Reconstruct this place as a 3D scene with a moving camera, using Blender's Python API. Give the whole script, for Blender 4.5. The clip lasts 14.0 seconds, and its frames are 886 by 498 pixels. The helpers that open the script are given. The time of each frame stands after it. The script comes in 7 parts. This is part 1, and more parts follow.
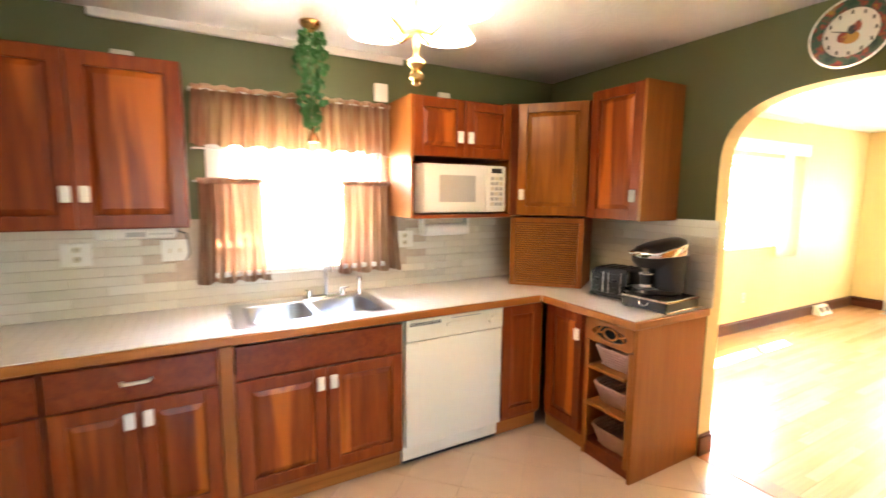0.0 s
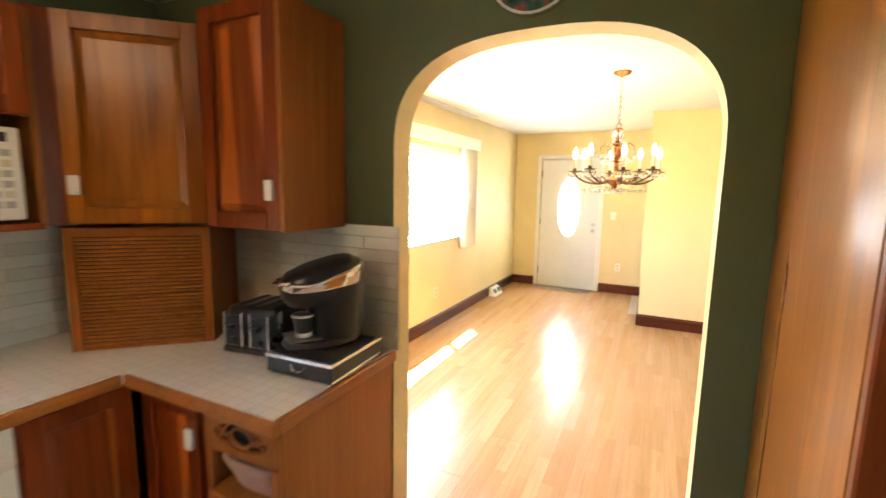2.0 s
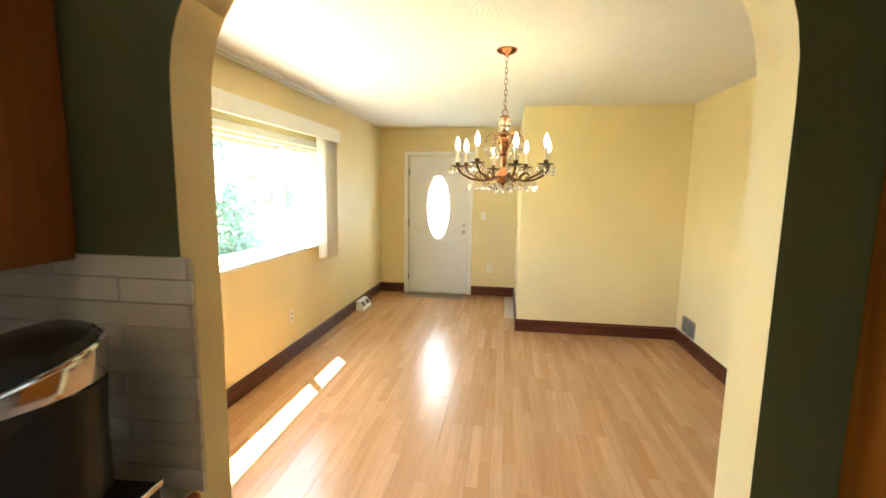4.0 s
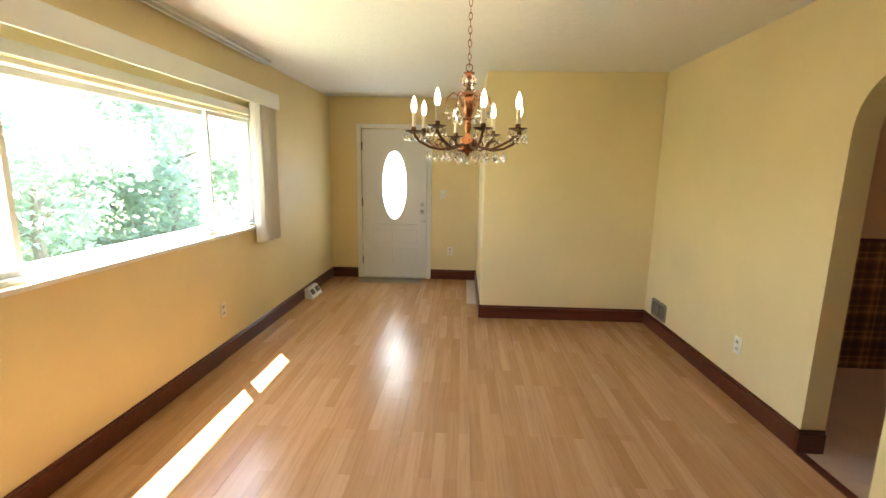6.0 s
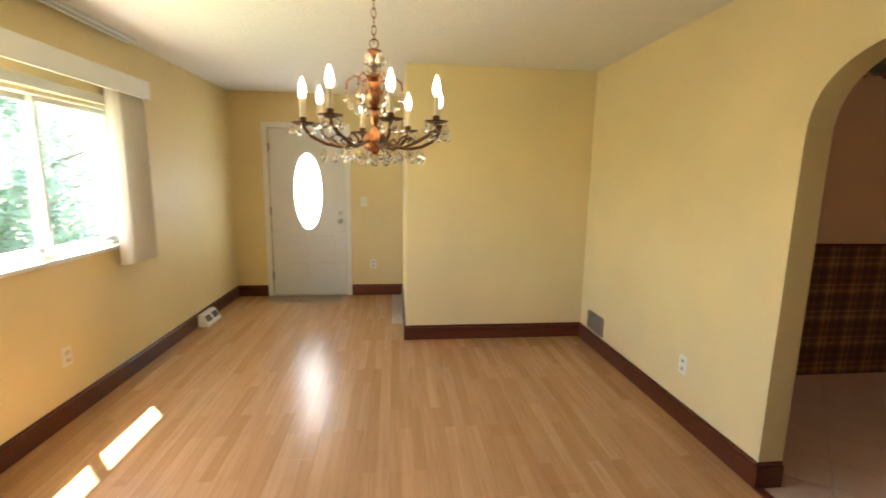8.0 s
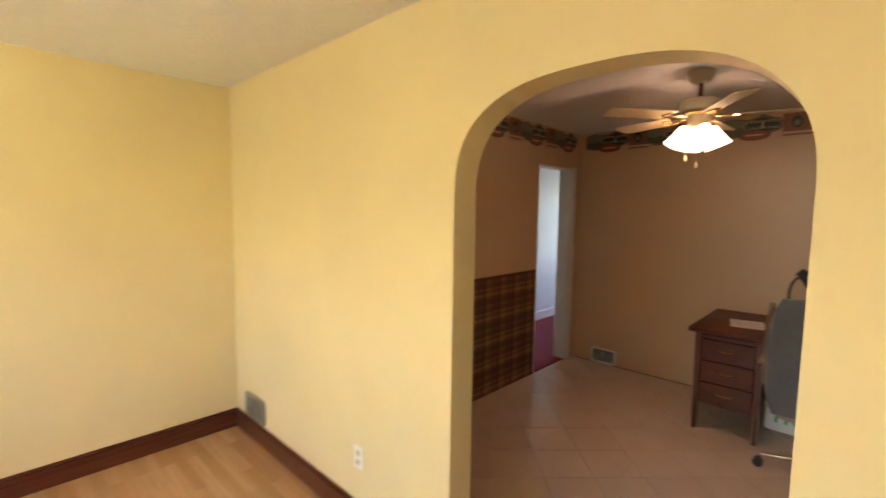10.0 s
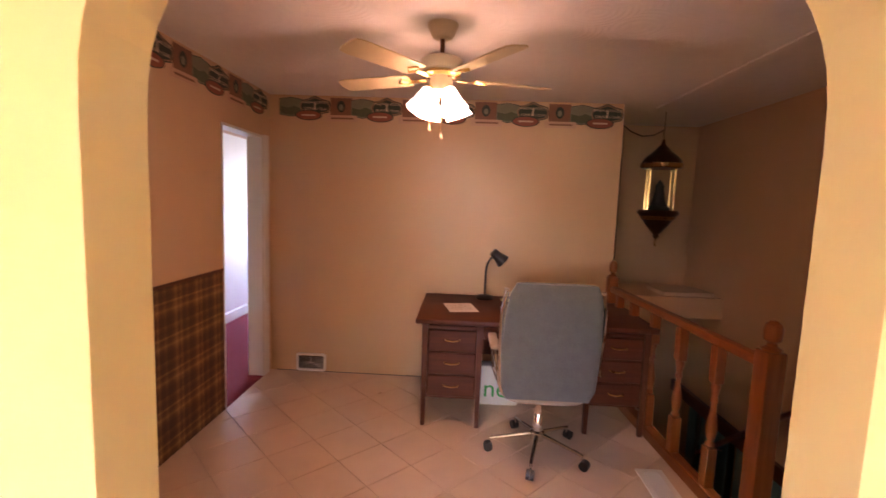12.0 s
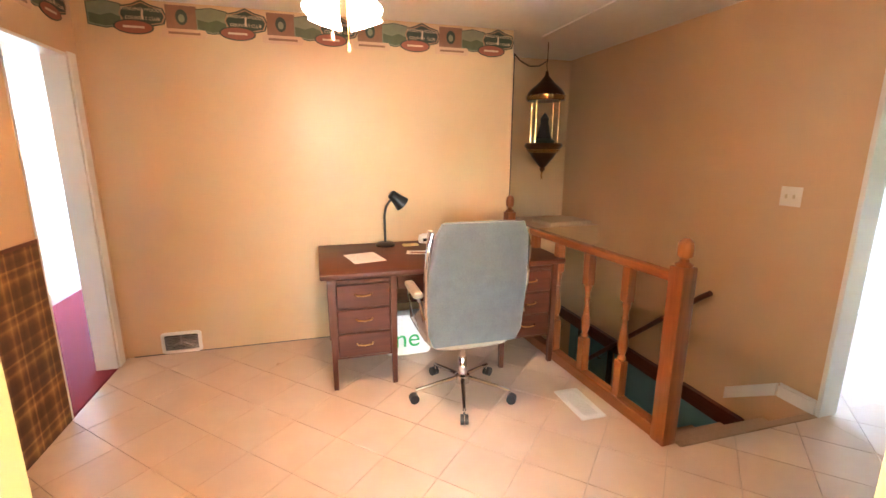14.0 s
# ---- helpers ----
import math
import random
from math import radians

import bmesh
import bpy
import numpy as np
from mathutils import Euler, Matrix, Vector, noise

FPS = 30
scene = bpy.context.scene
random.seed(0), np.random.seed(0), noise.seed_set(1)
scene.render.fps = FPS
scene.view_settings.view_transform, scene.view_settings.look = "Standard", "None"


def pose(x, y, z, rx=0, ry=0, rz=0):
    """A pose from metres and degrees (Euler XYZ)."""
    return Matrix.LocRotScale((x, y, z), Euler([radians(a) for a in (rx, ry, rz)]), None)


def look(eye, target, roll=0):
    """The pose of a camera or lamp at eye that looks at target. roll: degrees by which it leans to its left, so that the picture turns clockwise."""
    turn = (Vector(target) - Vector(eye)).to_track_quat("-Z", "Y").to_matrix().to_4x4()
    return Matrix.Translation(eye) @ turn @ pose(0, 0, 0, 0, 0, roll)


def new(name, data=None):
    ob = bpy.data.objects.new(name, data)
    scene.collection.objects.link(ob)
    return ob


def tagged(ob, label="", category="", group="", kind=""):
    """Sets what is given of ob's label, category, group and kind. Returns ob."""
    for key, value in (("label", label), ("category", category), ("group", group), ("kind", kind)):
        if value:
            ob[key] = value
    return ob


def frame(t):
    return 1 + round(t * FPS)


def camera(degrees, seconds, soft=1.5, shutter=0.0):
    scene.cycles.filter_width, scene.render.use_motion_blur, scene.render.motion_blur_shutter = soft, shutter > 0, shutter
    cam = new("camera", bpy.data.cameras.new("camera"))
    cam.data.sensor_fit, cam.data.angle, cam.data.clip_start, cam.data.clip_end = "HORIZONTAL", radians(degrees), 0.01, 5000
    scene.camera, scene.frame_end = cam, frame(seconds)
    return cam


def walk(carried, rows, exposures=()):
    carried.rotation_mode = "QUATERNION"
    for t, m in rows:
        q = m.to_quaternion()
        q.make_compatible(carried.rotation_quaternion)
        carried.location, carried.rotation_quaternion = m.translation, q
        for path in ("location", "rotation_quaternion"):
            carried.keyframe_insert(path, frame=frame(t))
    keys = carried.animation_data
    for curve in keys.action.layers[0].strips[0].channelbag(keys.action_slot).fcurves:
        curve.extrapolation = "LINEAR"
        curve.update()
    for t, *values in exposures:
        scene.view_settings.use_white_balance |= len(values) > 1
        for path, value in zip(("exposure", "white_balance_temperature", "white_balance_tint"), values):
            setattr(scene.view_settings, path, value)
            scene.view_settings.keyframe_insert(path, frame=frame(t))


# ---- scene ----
cam = camera(89.9, 14.0, 1.5, 0.5)
PATH = [
    (0, (2.753, -2.663, 1.546), (1.016, -1.701, 1.302), 0.4),
    (0.5, (2.592, -2.415, 1.564), (1.017, -1.209, 1.305), 0.4),
    (1, (2.444, -2.146, 1.559), (1.1, -0.689, 1.29), 0.9),
    (1.5, (2.33, -1.873, 1.553), (1.25, -0.212, 1.28), 1.0),
    (2, (2.235, -1.592, 1.567), (1.376, 0.194, 1.29), 1.0),
    (2.5, (2.138, -1.367, 1.575), (1.483, 0.505, 1.318), 1.1),
    (3, (2.04, -1.2, 1.576), (1.571, 0.729, 1.338), 0.7),
    (3.5, (1.982, -1.049, 1.563), (1.623, 0.903, 1.316), 0.7),
    (5.8, (1.904, -0.517, 1.51), (1.82, 1.45, 1.16), 1.1),
    (6, (1.909, -0.484, 1.497), (1.824, 1.484, 1.148), 1.0),
    (6.5, (1.911, -0.402, 1.477), (1.821, 1.566, 1.13), 1.0),
    (7, (1.924, -0.3, 1.456), (1.854, 1.67, 1.119), 0.9),
    (7.2, (1.937, -0.246, 1.449), (1.891, 1.725, 1.112), 0.8),
    (9.3, (2.281, 0.47, 1.58), (3.297, 2.181, 1.376), 0.9),
    (9.5, (2.347, 0.526, 1.578), (3.496, 2.152, 1.388), 0.7),
    (10, (2.531, 0.681, 1.608), (3.972, 2.057, 1.432), 0.8),
    (10.5, (2.702, 0.852, 1.624), (4.407, 1.883, 1.455), 1.1),
    (11, (2.893, 1.033, 1.596), (4.769, 1.71, 1.439), 1.5),
    (11.5, (3.078, 1.198, 1.578), (5.038, 1.56, 1.405), 2.2),
    (12, (3.205, 1.314, 1.561), (5.193, 1.39, 1.354), 2.1),
    (12.5, (3.3, 1.429, 1.548), (5.275, 1.251, 1.288), 1.7),
    (13, (3.384, 1.501, 1.529), (5.324, 1.132, 1.213), 1.1),
    (13.5, (3.471, 1.559, 1.498), (5.375, 1.08, 1.118), 0.6),
    (14, (3.526, 1.588, 1.495), (5.403, 1.051, 1.062), 0.2),
]
EXPOSURE = [(0, 6.42, 6850, 18), (1.0, 6.18, 6850, 18), (1.5, 5.72, 6750, 16), (2.0, 5.45, 6600, 13), (2.5, 5.25, 6500, 9), (3.0, 5.0, 6450, 7), (3.7, 4.8, 6400, 6), (5.8, 4.0, 6500, 10), (7.2, 4.0, 6600, 11),
            (9.3, 4.5, 6750, 14), (10.5, 4.8, 6800, 17), (11.5, 5.1, 7000, 38), (12.0, 5.55, 7050, 44), (13.0, 6.62, 6650, 27), (14, 7.15, 6300, 13)]
walk(cam, [(t, look(eye, target, roll)) for t, eye, target, roll in PATH], EXPOSURE)

# ---- world, sun, exposure ----
world = bpy.data.worlds.new("sky")
scene.world = world
world.use_nodes = True
_n = world.node_tree.nodes
sky = _n.new("ShaderNodeTexSky")
sky.sky_type, sky.sun_disc = "NISHITA", False
sky.sun_elevation, sky.sun_rotation = radians(58), radians(-36)
_n["Background"].inputs[1].default_value = 0.15
world.node_tree.links.new(sky.outputs[0], _n["Background"].inputs[0])

sun = new("sun", bpy.data.lights.new("sun", "SUN"))
sun.data.energy, sun.data.angle, sun.data.color = 5.0, radians(0.5), (1, 0.95, 0.86)
sun.matrix_world = look((-3.75, 4.08, 10), (0, 0, 0))


def lamp(name, kind, place, watts, colour, size=0.05, aim=None, size_y=None):
    d = bpy.data.lights.new(name, kind)
    d.energy, d.color = watts, colour
    if kind == "AREA":
        d.shape, d.size, d.size_y = "RECTANGLE", size, size_y or size
    else:
        d.shadow_soft_size = size
    ob = new(name, d)
    ob.matrix_world = look(place, aim) if aim else Matrix.Translation(place)
    return ob


WARM = (1.0, 0.72, 0.42)
DAY = (0.95, 0.98, 1.0)
LAMP = (1.0, 0.57, 0.40)
KITCHEN_W, CHANDELIER_W, FAN_W = 0.026, 0.315, 0.78
DINING_W, KWIN_W, DOOR_W, CARPET_W, HALL_W = 1.19, 0.085, 0.45, 0.43, 0.18

# ---- materials ----


class Nodes:
    """A small builder of node materials."""

    def __init__(self, name):
        self.m = bpy.data.materials.new(name)
        self.m.use_nodes = True
        self.t = self.m.node_tree
        self.b = self.t.nodes["Principled BSDF"]

    def add(self, kind, **inputs):
        n = self.t.nodes.new("ShaderNode" + kind)
        for k, v in inputs.items():
            n.inputs[k.replace("_", " ")].default_value = v
        return n

    def link(self, a, b):
        self.t.links.new(a, b)

    def coords(self, scale=(1, 1, 1), rot=(0, 0, 0), world_space=False):
        c = self.t.nodes.new("ShaderNodeNewGeometry" if world_space else "ShaderNodeTexCoord")
        m = self.add("Mapping", Scale=scale, Rotation=rot)
        self.link(c.outputs["Position" if world_space else "Object"], m.inputs[0])
        return m.outputs[0]

    def noise(self, vec, scale, detail=4.0, rough=0.55, dist=0.0):
        n = self.add("TexNoise", Scale=scale, Detail=detail, Roughness=rough, Distortion=dist)
        self.link(vec, n.inputs["Vector"])
        return n.outputs["Fac"]

    def ramp(self, fac, stops):
        r = self.t.nodes.new("ShaderNodeValToRGB")
        while len(r.color_ramp.elements) < len(stops):
            r.color_ramp.elements.new(0.5)
        for e, (p, c) in zip(r.color_ramp.elements, stops):
            e.position, e.color = p, (*c, 1)
        self.link(fac, r.inputs[0])
        return r.outputs[0]

    def mix(self, fac, a, b, mode="MIX"):
        n = self.t.nodes.new("ShaderNodeMix")
        n.data_type, n.blend_type = "RGBA", mode
        for sock, v in ((n.inputs[0], fac), (n.inputs[6], a), (n.inputs[7], b)):
            if isinstance(v, (int, float)):
                sock.default_value = v
            elif isinstance(v, tuple):
                sock.default_value = (*v, 1)
            else:
                self.link(v, sock)
        return n.outputs[2]

    def math(self, op, a, b=0.0):
        n = self.t.nodes.new("ShaderNodeMath")
        n.operation = op
        for sock, v in ((n.inputs[0], a), (n.inputs[1], b)):
            if isinstance(v, (int, float)):
                sock.default_value = v
            else:
                self.link(v, sock)
        return n.outputs[0]

    def random(self):
        return self.t.nodes.new("ShaderNodeObjectInfo").outputs["Random"]

    def bump(self, height, strength, distance=0.01):
        n = self.add("Bump", Strength=strength, Distance=distance)
        self.link(height, n.inputs["Height"])
        self.link(n.outputs[0], self.b.inputs["Normal"])

    def done(self, colour=None, rough=0.5, metal=0.0, **more):
        if isinstance(colour, tuple):
            self.b.inputs["Base Color"].default_value = (*colour, 1)
        elif colour is not None:
            self.link(colour, self.b.inputs["Base Color"])
        if isinstance(rough, (int, float)):
            self.b.inputs["Roughness"].default_value = rough
        else:
            self.link(rough, self.b.inputs["Roughness"])
        self.b.inputs["Metallic"].default_value = metal
        for k, v in more.items():
            self.b.inputs[k.replace("_", " ")].default_value = v
        return self.m


def dim(c, k):
    return tuple(min(1, v * k) for v in c)


def paint(name, c, rough=0.55, var=0.06, bump=0.06, size=90):
    n = Nodes(name)
    v = n.coords(world_space=True)
    big = n.noise(v, 1.3, 5)
    fine = n.noise(v, size, 3)
    col = n.mix(n.ramp(big, [(0.3, (0, 0, 0)), (0.7, (1, 1, 1))]), dim(c, 1 - var), dim(c, 1 + var * 0.6))
    n.bump(fine, bump, 0.004)
    return n.done(col, n.math("ADD", n.math("MULTIPLY", fine, 0.15), rough - 0.07))


def wood(name, dark, mid, light, axis="z", rough=0.28, scale=1.0, blotch=0.0, coat=0.25):
    n = Nodes(name)
    stretch = {"x": (0.7, 14, 14), "y": (14, 0.7, 14), "z": (14, 14, 0.7)}[axis]
    base = n.t.nodes.new("ShaderNodeTexCoord")
    off = n.t.nodes.new("ShaderNodeVectorMath")
    off.operation = "ADD"
    r = n.random()
    comb = n.add("CombineXYZ")
    for i, k in enumerate((7.0, 13.0, 5.0)):
        n.link(n.math("MULTIPLY", r, k), comb.inputs[i])
    n.link(base.outputs["Object"], off.inputs[0])
    n.link(comb.outputs[0], off.inputs[1])
    m = n.add("Mapping", Scale=tuple(s * scale for s in stretch))
    n.link(off.outputs[0], m.inputs[0])
    grain = n.noise(m.outputs[0], 1.6, 6, 0.6, 0.9)
    fine = n.noise(m.outputs[0], 9.0, 3, 0.6)
    col = n.ramp(grain, [(0.28, dark), (0.5, mid), (0.74, light)])
    col = n.mix(0.22, col, n.ramp(fine, [(0.35, dark), (0.65, light)]))
    if blotch:
        wide = n.add("Mapping", Scale=tuple(s * scale * 0.35 for s in stretch))
        n.link(off.outputs[0], wide.inputs[0])
        streak = n.noise(wide.outputs[0], 1.3, 2, 0.5, 1.5)
        col = n.mix(n.ramp(streak, [(0.54, (0, 0, 0)), (0.60, (blotch, blotch, blotch))]), col, dim(light, 2.0))
    col = n.mix(n.math("MULTIPLY", r, 0.25), col, dim(dark, 1.0))
    n.bump(fine, 0.05, 0.002)
    return n.done(col, n.math("ADD", n.math("MULTIPLY", grain, 0.15), rough - 0.07), Coat_Weight=coat, Coat_Roughness=0.12, Specular_IOR_Level=0.32)


def plain(name, c, rough=0.4, metal=0.0, var=0.05, scale=25, **more):
    n = Nodes(name)
    v = n.coords()
    f = n.noise(v, scale, 4)
    col = n.mix(f, dim(c, 1 - var), dim(c, 1 + var))
    return n.done(col, n.math("ADD", n.math("MULTIPLY", f, 0.12), max(0.02, rough - 0.06)), metal, **more)


def glow(name, c, strength):
    n = Nodes(name)
    return n.done(c, 0.4, Emission_Color=(*c, 1), Emission_Strength=strength)


def clear(name, c=(1, 1, 1), rough=0.0):
    n = Nodes(name)
    return n.done(c, rough, Transmission_Weight=1.0, IOR=1.45)


def pane_glass(name):
    n = Nodes(name)
    tr = n.add("BsdfTransparent")
    gl = n.add("BsdfGlossy", Roughness=0.02)
    lw = n.add("LayerWeight", Blend=0.5)
    fr = n.math("ADD", n.math("MULTIPLY", n.math("POWER", lw.outputs["Facing"], 5.0), 0.9), 0.04)
    mx = n.t.nodes.new("ShaderNodeMixShader")
    n.link(fr, mx.inputs[0])
    n.link(tr.outputs[0], mx.inputs[1])
    n.link(gl.outputs[0], mx.inputs[2])
    n.link(mx.outputs[0], n.t.nodes["Material Output"].inputs[0])
    return n.m


YELLOW = paint("yellow_wall_paint", (0.74, 0.60, 0.315))
GREEN = paint("green_wall_paint", (0.115, 0.135, 0.055))
TAN = paint("tan_wall_paint", (0.62, 0.425, 0.25), rough=0.36)
WHITEWALL = paint("white_wall_paint", (0.78, 0.78, 0.78))
PEACH = paint("peach_wall_paint", (0.75, 0.52, 0.36))
WHITE = paint("white_trim_paint", (0.78, 0.77, 0.74), rough=0.35, var=0.02, bump=0.02)
DOORWHITE = paint("white_door_paint", (0.72, 0.71, 0.70), rough=0.38, var=0.02, bump=0.02)


def ceiling_paint():
    n = Nodes("stamped_ceiling_paint")
    v = n.coords(world_space=True)
    w = n.add("TexVoronoi", Scale=3.2)
    n.link(v, w.inputs["Vector"])
    wave = n.math("SINE", n.math("MULTIPLY", w.outputs["Distance"], 70.0))
    f = n.noise(v, 14, 4)
    n.bump(n.math("ADD", n.math("MULTIPLY", wave, 0.25), f), 0.16, 0.01)
    return n.done(n.mix(f, (0.72, 0.70, 0.66), (0.80, 0.78, 0.74)), 0.8)


CEILING = ceiling_paint()
BASEWOOD = wood("mahogany_baseboard", (0.055, 0.012, 0.006), (0.10, 0.022, 0.010), (0.15, 0.04, 0.018), "x", 0.3)
CHERRY = wood("cherry_wood", (0.13, 0.016, 0.001), (0.235, 0.037, 0.003), (0.32, 0.072, 0.008), "z", 0.36, 1.0, 0.0, 0.06)
CHERRY_PANEL = wood("cherry_panel_wood", (0.13, 0.016, 0.001), (0.235, 0.037, 0.003), (0.33, 0.086, 0.010), "z", 0.36, 0.8, 0.7, 0.06)
CHERRY_H = wood("cherry_rail_wood", (0.13, 0.016, 0.001), (0.23, 0.037, 0.003), (0.31, 0.068, 0.008), "y", 0.36, 1.0, 0.0, 0.06)
MAPLE = wood("honey_wood", (0.25, 0.072, 0.010), (0.35, 0.108, 0.017), (0.42, 0.15, 0.027), "z", 0.45, 0.8, 0.0, 0.08)
MAPLE_H = wood("honey_edge_wood", (0.27, 0.084, 0.013), (0.38, 0.127, 0.022), (0.45, 0.17, 0.034), "y", 0.35, 0.8)
DESKWOOD = wood("walnut_desk_wood", (0.05, 0.011, 0.004), (0.09, 0.021, 0.007), (0.13, 0.034, 0.012), "y", 0.5, 1.0, 0.0, 0.03)
OAK = wood("orange_oak", (0.16, 0.042, 0.010), (0.25, 0.074, 0.017), (0.33, 0.11, 0.028), "z", 0.3)
OAK_H = wood("orange_oak_rail", (0.16, 0.042, 0.010), (0.25, 0.074, 0.017), (0.33, 0.11, 0.028), "x", 0.3)


def laminate():
    n = Nodes("maple_laminate")
    v = n.coords(world_space=True, rot=(0, 0, radians(90)))
    b = n.add("TexBrick", Scale=1.0, Mortar_Size=0.0008, Brick_Width=0.62, Row_Height=0.066, Bias=0.0)
    b.inputs["Color1"].default_value, b.inputs["Color2"].default_value, b.inputs["Mortar"].default_value = (0, 0, 0, 1), (1, 1, 1, 1), (0.2, 0.2, 0.2, 1)
    b.offset = 0.37
    n.link(v, b.inputs["Vector"])
    g = n.coords((28, 1.3, 1), world_space=True)
    grain = n.noise(g, 1.5, 5, 0.6, 0.6)
    tone = n.mix(0.18, b.outputs["Color"], n.random())
    col = n.ramp(tone, [(0.0, (0.41, 0.21, 0.085)), (0.45, (0.475, 0.26, 0.115)), (1.0, (0.545, 0.32, 0.158))])
    col = n.mix(n.ramp(grain, [(0.42, (0, 0, 0)), (0.75, (0.5, 0.5, 0.5))]), col, (0.31, 0.15, 0.062))
    n.bump(grain, 0.03, 0.001)
    return n.done(col, n.math("ADD", n.math("MULTIPLY", grain, 0.12), 0.19), Specular_IOR_Level=0.5)


LAMINATE = laminate()


def tile_mat():
    n = Nodes("beige_floor_tile")
    v = n.coords(world_space=True)
    a, f = n.noise(v, 5, 5), n.noise(v, 60, 3)
    col = n.ramp(n.mix(0.22, a, n.random()), [(0.2, (0.56, 0.415, 0.305)), (0.55, (0.61, 0.465, 0.35)), (0.85, (0.66, 0.52, 0.40))])
    n.bump(f, 0.05, 0.002)
    return n.done(col, n.math("ADD", n.math("MULTIPLY", a, 0.2), 0.22))


TILE = tile_mat()
GROUT = plain("grey_grout", (0.50, 0.40, 0.31), 0.9, var=0.2)


def carpet():
    n = Nodes("burgundy_carpet")
    v = n.coords(world_space=True)
    f, g = n.noise(v, 260, 2), n.noise(v, 4, 4)
    n.bump(f, 0.6, 0.01)
    return n.done(n.mix(n.mix(0.5, f, g), (0.19, 0.013, 0.021), (0.33, 0.032, 0.047)), 0.95)


CARPET = carpet()
STEPCARPET = plain("tan_step_carpet", (0.36, 0.25, 0.16), 0.95, var=0.25, scale=150)


def plaid():
    n = Nodes("brown_plaid_wallpaper")
    v = n.coords(world_space=True)
    s = n.t.nodes.new("ShaderNodeSeparateXYZ")
    n.link(v, s.inputs[0])

    def bands(src, period, stops):
        m = n.math("FRACT", n.math("DIVIDE", src, period))
        return n.ramp(m, stops)

    K, W = (0, 0, 0), (1, 1, 1)
    H, Q = (0.5, 0.5, 0.5), (0.25, 0.25, 0.25)
    st = [(0.0, K), (0.16, H), (0.24, W), (0.30, H), (0.40, Q), (0.47, W), (0.50, Q), (0.62, K), (0.78, H), (0.84, K)]
    a = bands(s.outputs[0], 0.21, st)
    b = bands(s.outputs[2], 0.21, st)
    mixv = n.mix(0.5, a, b)
    col = n.ramp(mixv, [(0.0, (0.06, 0.024, 0.012)), (0.3, (0.14, 0.06, 0.022)), (0.55, (0.28, 0.14, 0.045)), (1.0, (0.50, 0.30, 0.10))])
    wv = n.noise(v, 300, 2)
    col = n.mix(n.math("MULTIPLY", wv, 0.4), col, (0.06, 0.025, 0.012))
    return n.done(col, 0.6)


PLAID = plaid()
GLASS = pane_glass("window_glass")
CRYSTAL = clear("crystal_glass")


def frosted():
    n = Nodes("frosted_door_glass")
    tl = n.add("BsdfTranslucent")
    tl.inputs["Color"].default_value = (0.95, 0.95, 0.95, 1)
    n.link(tl.outputs[0], n.t.nodes["Material Output"].inputs[0])
    return n.m


FROST = frosted()
BRASS = plain("aged_brass", (0.42, 0.22, 0.08), 0.28, 1.0, 0.25)
GOLD = plain("polished_brass", (0.80, 0.58, 0.25), 0.22, 1.0, 0.1)
COPPER = plain("antique_copper", (0.36, 0.16, 0.075), 0.25, 1.0, 0.2)
DARKBRASS = plain("dark_bronze", (0.12, 0.06, 0.03), 0.35, 0.9, 0.3)
CHROME = plain("chrome", (0.75, 0.75, 0.75), 0.1, 1.0)
STEEL = plain("brushed_steel", (0.55, 0.56, 0.57), 0.3, 1.0)
BLACK = plain("black_plastic", (0.012, 0.012, 0.013), 0.30, Coat_Weight=0.15)
BLACKMATT = plain("matt_black", (0.015, 0.014, 0.014), 0.6)
PORCELAIN = plain("white_porcelain", (0.80, 0.78, 0.74), 0.2)
APPLIANCE = plain("almond_enamel", (0.78, 0.72, 0.56), 0.3, var=0.02)
MWWHITE = plain("white_plastic", (0.78, 0.75, 0.68), 0.35, var=0.02)
GREYPLASTIC = plain("grey_plastic", (0.42, 0.40, 0.36), 0.4)
PAPER = plain("white_paper", (0.80, 0.78, 0.75), 0.8, var=0.02)
CANDLE = plain("ivory_candle_sleeve", (0.70, 0.62, 0.44), 0.5)
IVORY = plain("ivory_enamel", (0.62, 0.55, 0.40), 0.35)
BULB = glow("lit_bulb", (1.0, 0.86, 0.62), 0.60)
SHADE = glow("lit_glass_shade", (1.0, 0.80, 0.56), 0.19)
VENTDARK = plain("vent_shadow_metal", (0.10, 0.09, 0.08), 0.5)


def fabric(name, c, c2, scale=400, streak=None):
    n = Nodes(name)
    v = n.coords()
    f = n.noise(v, scale, 2)
    g = n.noise(v, 18, 3)
    col = n.mix(n.mix(0.4, f, g), c, c2)
    if streak:
        m = n.coords((26, 26, 1.5))
        s = n.noise(m, 1.0, 2)
        col = n.mix(n.ramp(s, [(0.45, (0, 0, 0)), (0.6, (1, 1, 1))]), col, streak)
    n.bump(f, 0.4, 0.003)
    return n.done(col, 0.9, Sheen_Weight=0.2)


CHAIRFABRIC = fabric("grey_tweed", (0.062, 0.060, 0.058), (0.155, 0.151, 0.145), 170)
CHAIRTAN = fabric("tan_upholstery", (0.26, 0.19, 0.13), (0.36, 0.27, 0.19), 300)
CURTAIN = fabric("rust_striped_curtain", (0.34, 0.17, 0.10), (0.42, 0.22, 0.14), 250, (0.50, 0.36, 0.24))

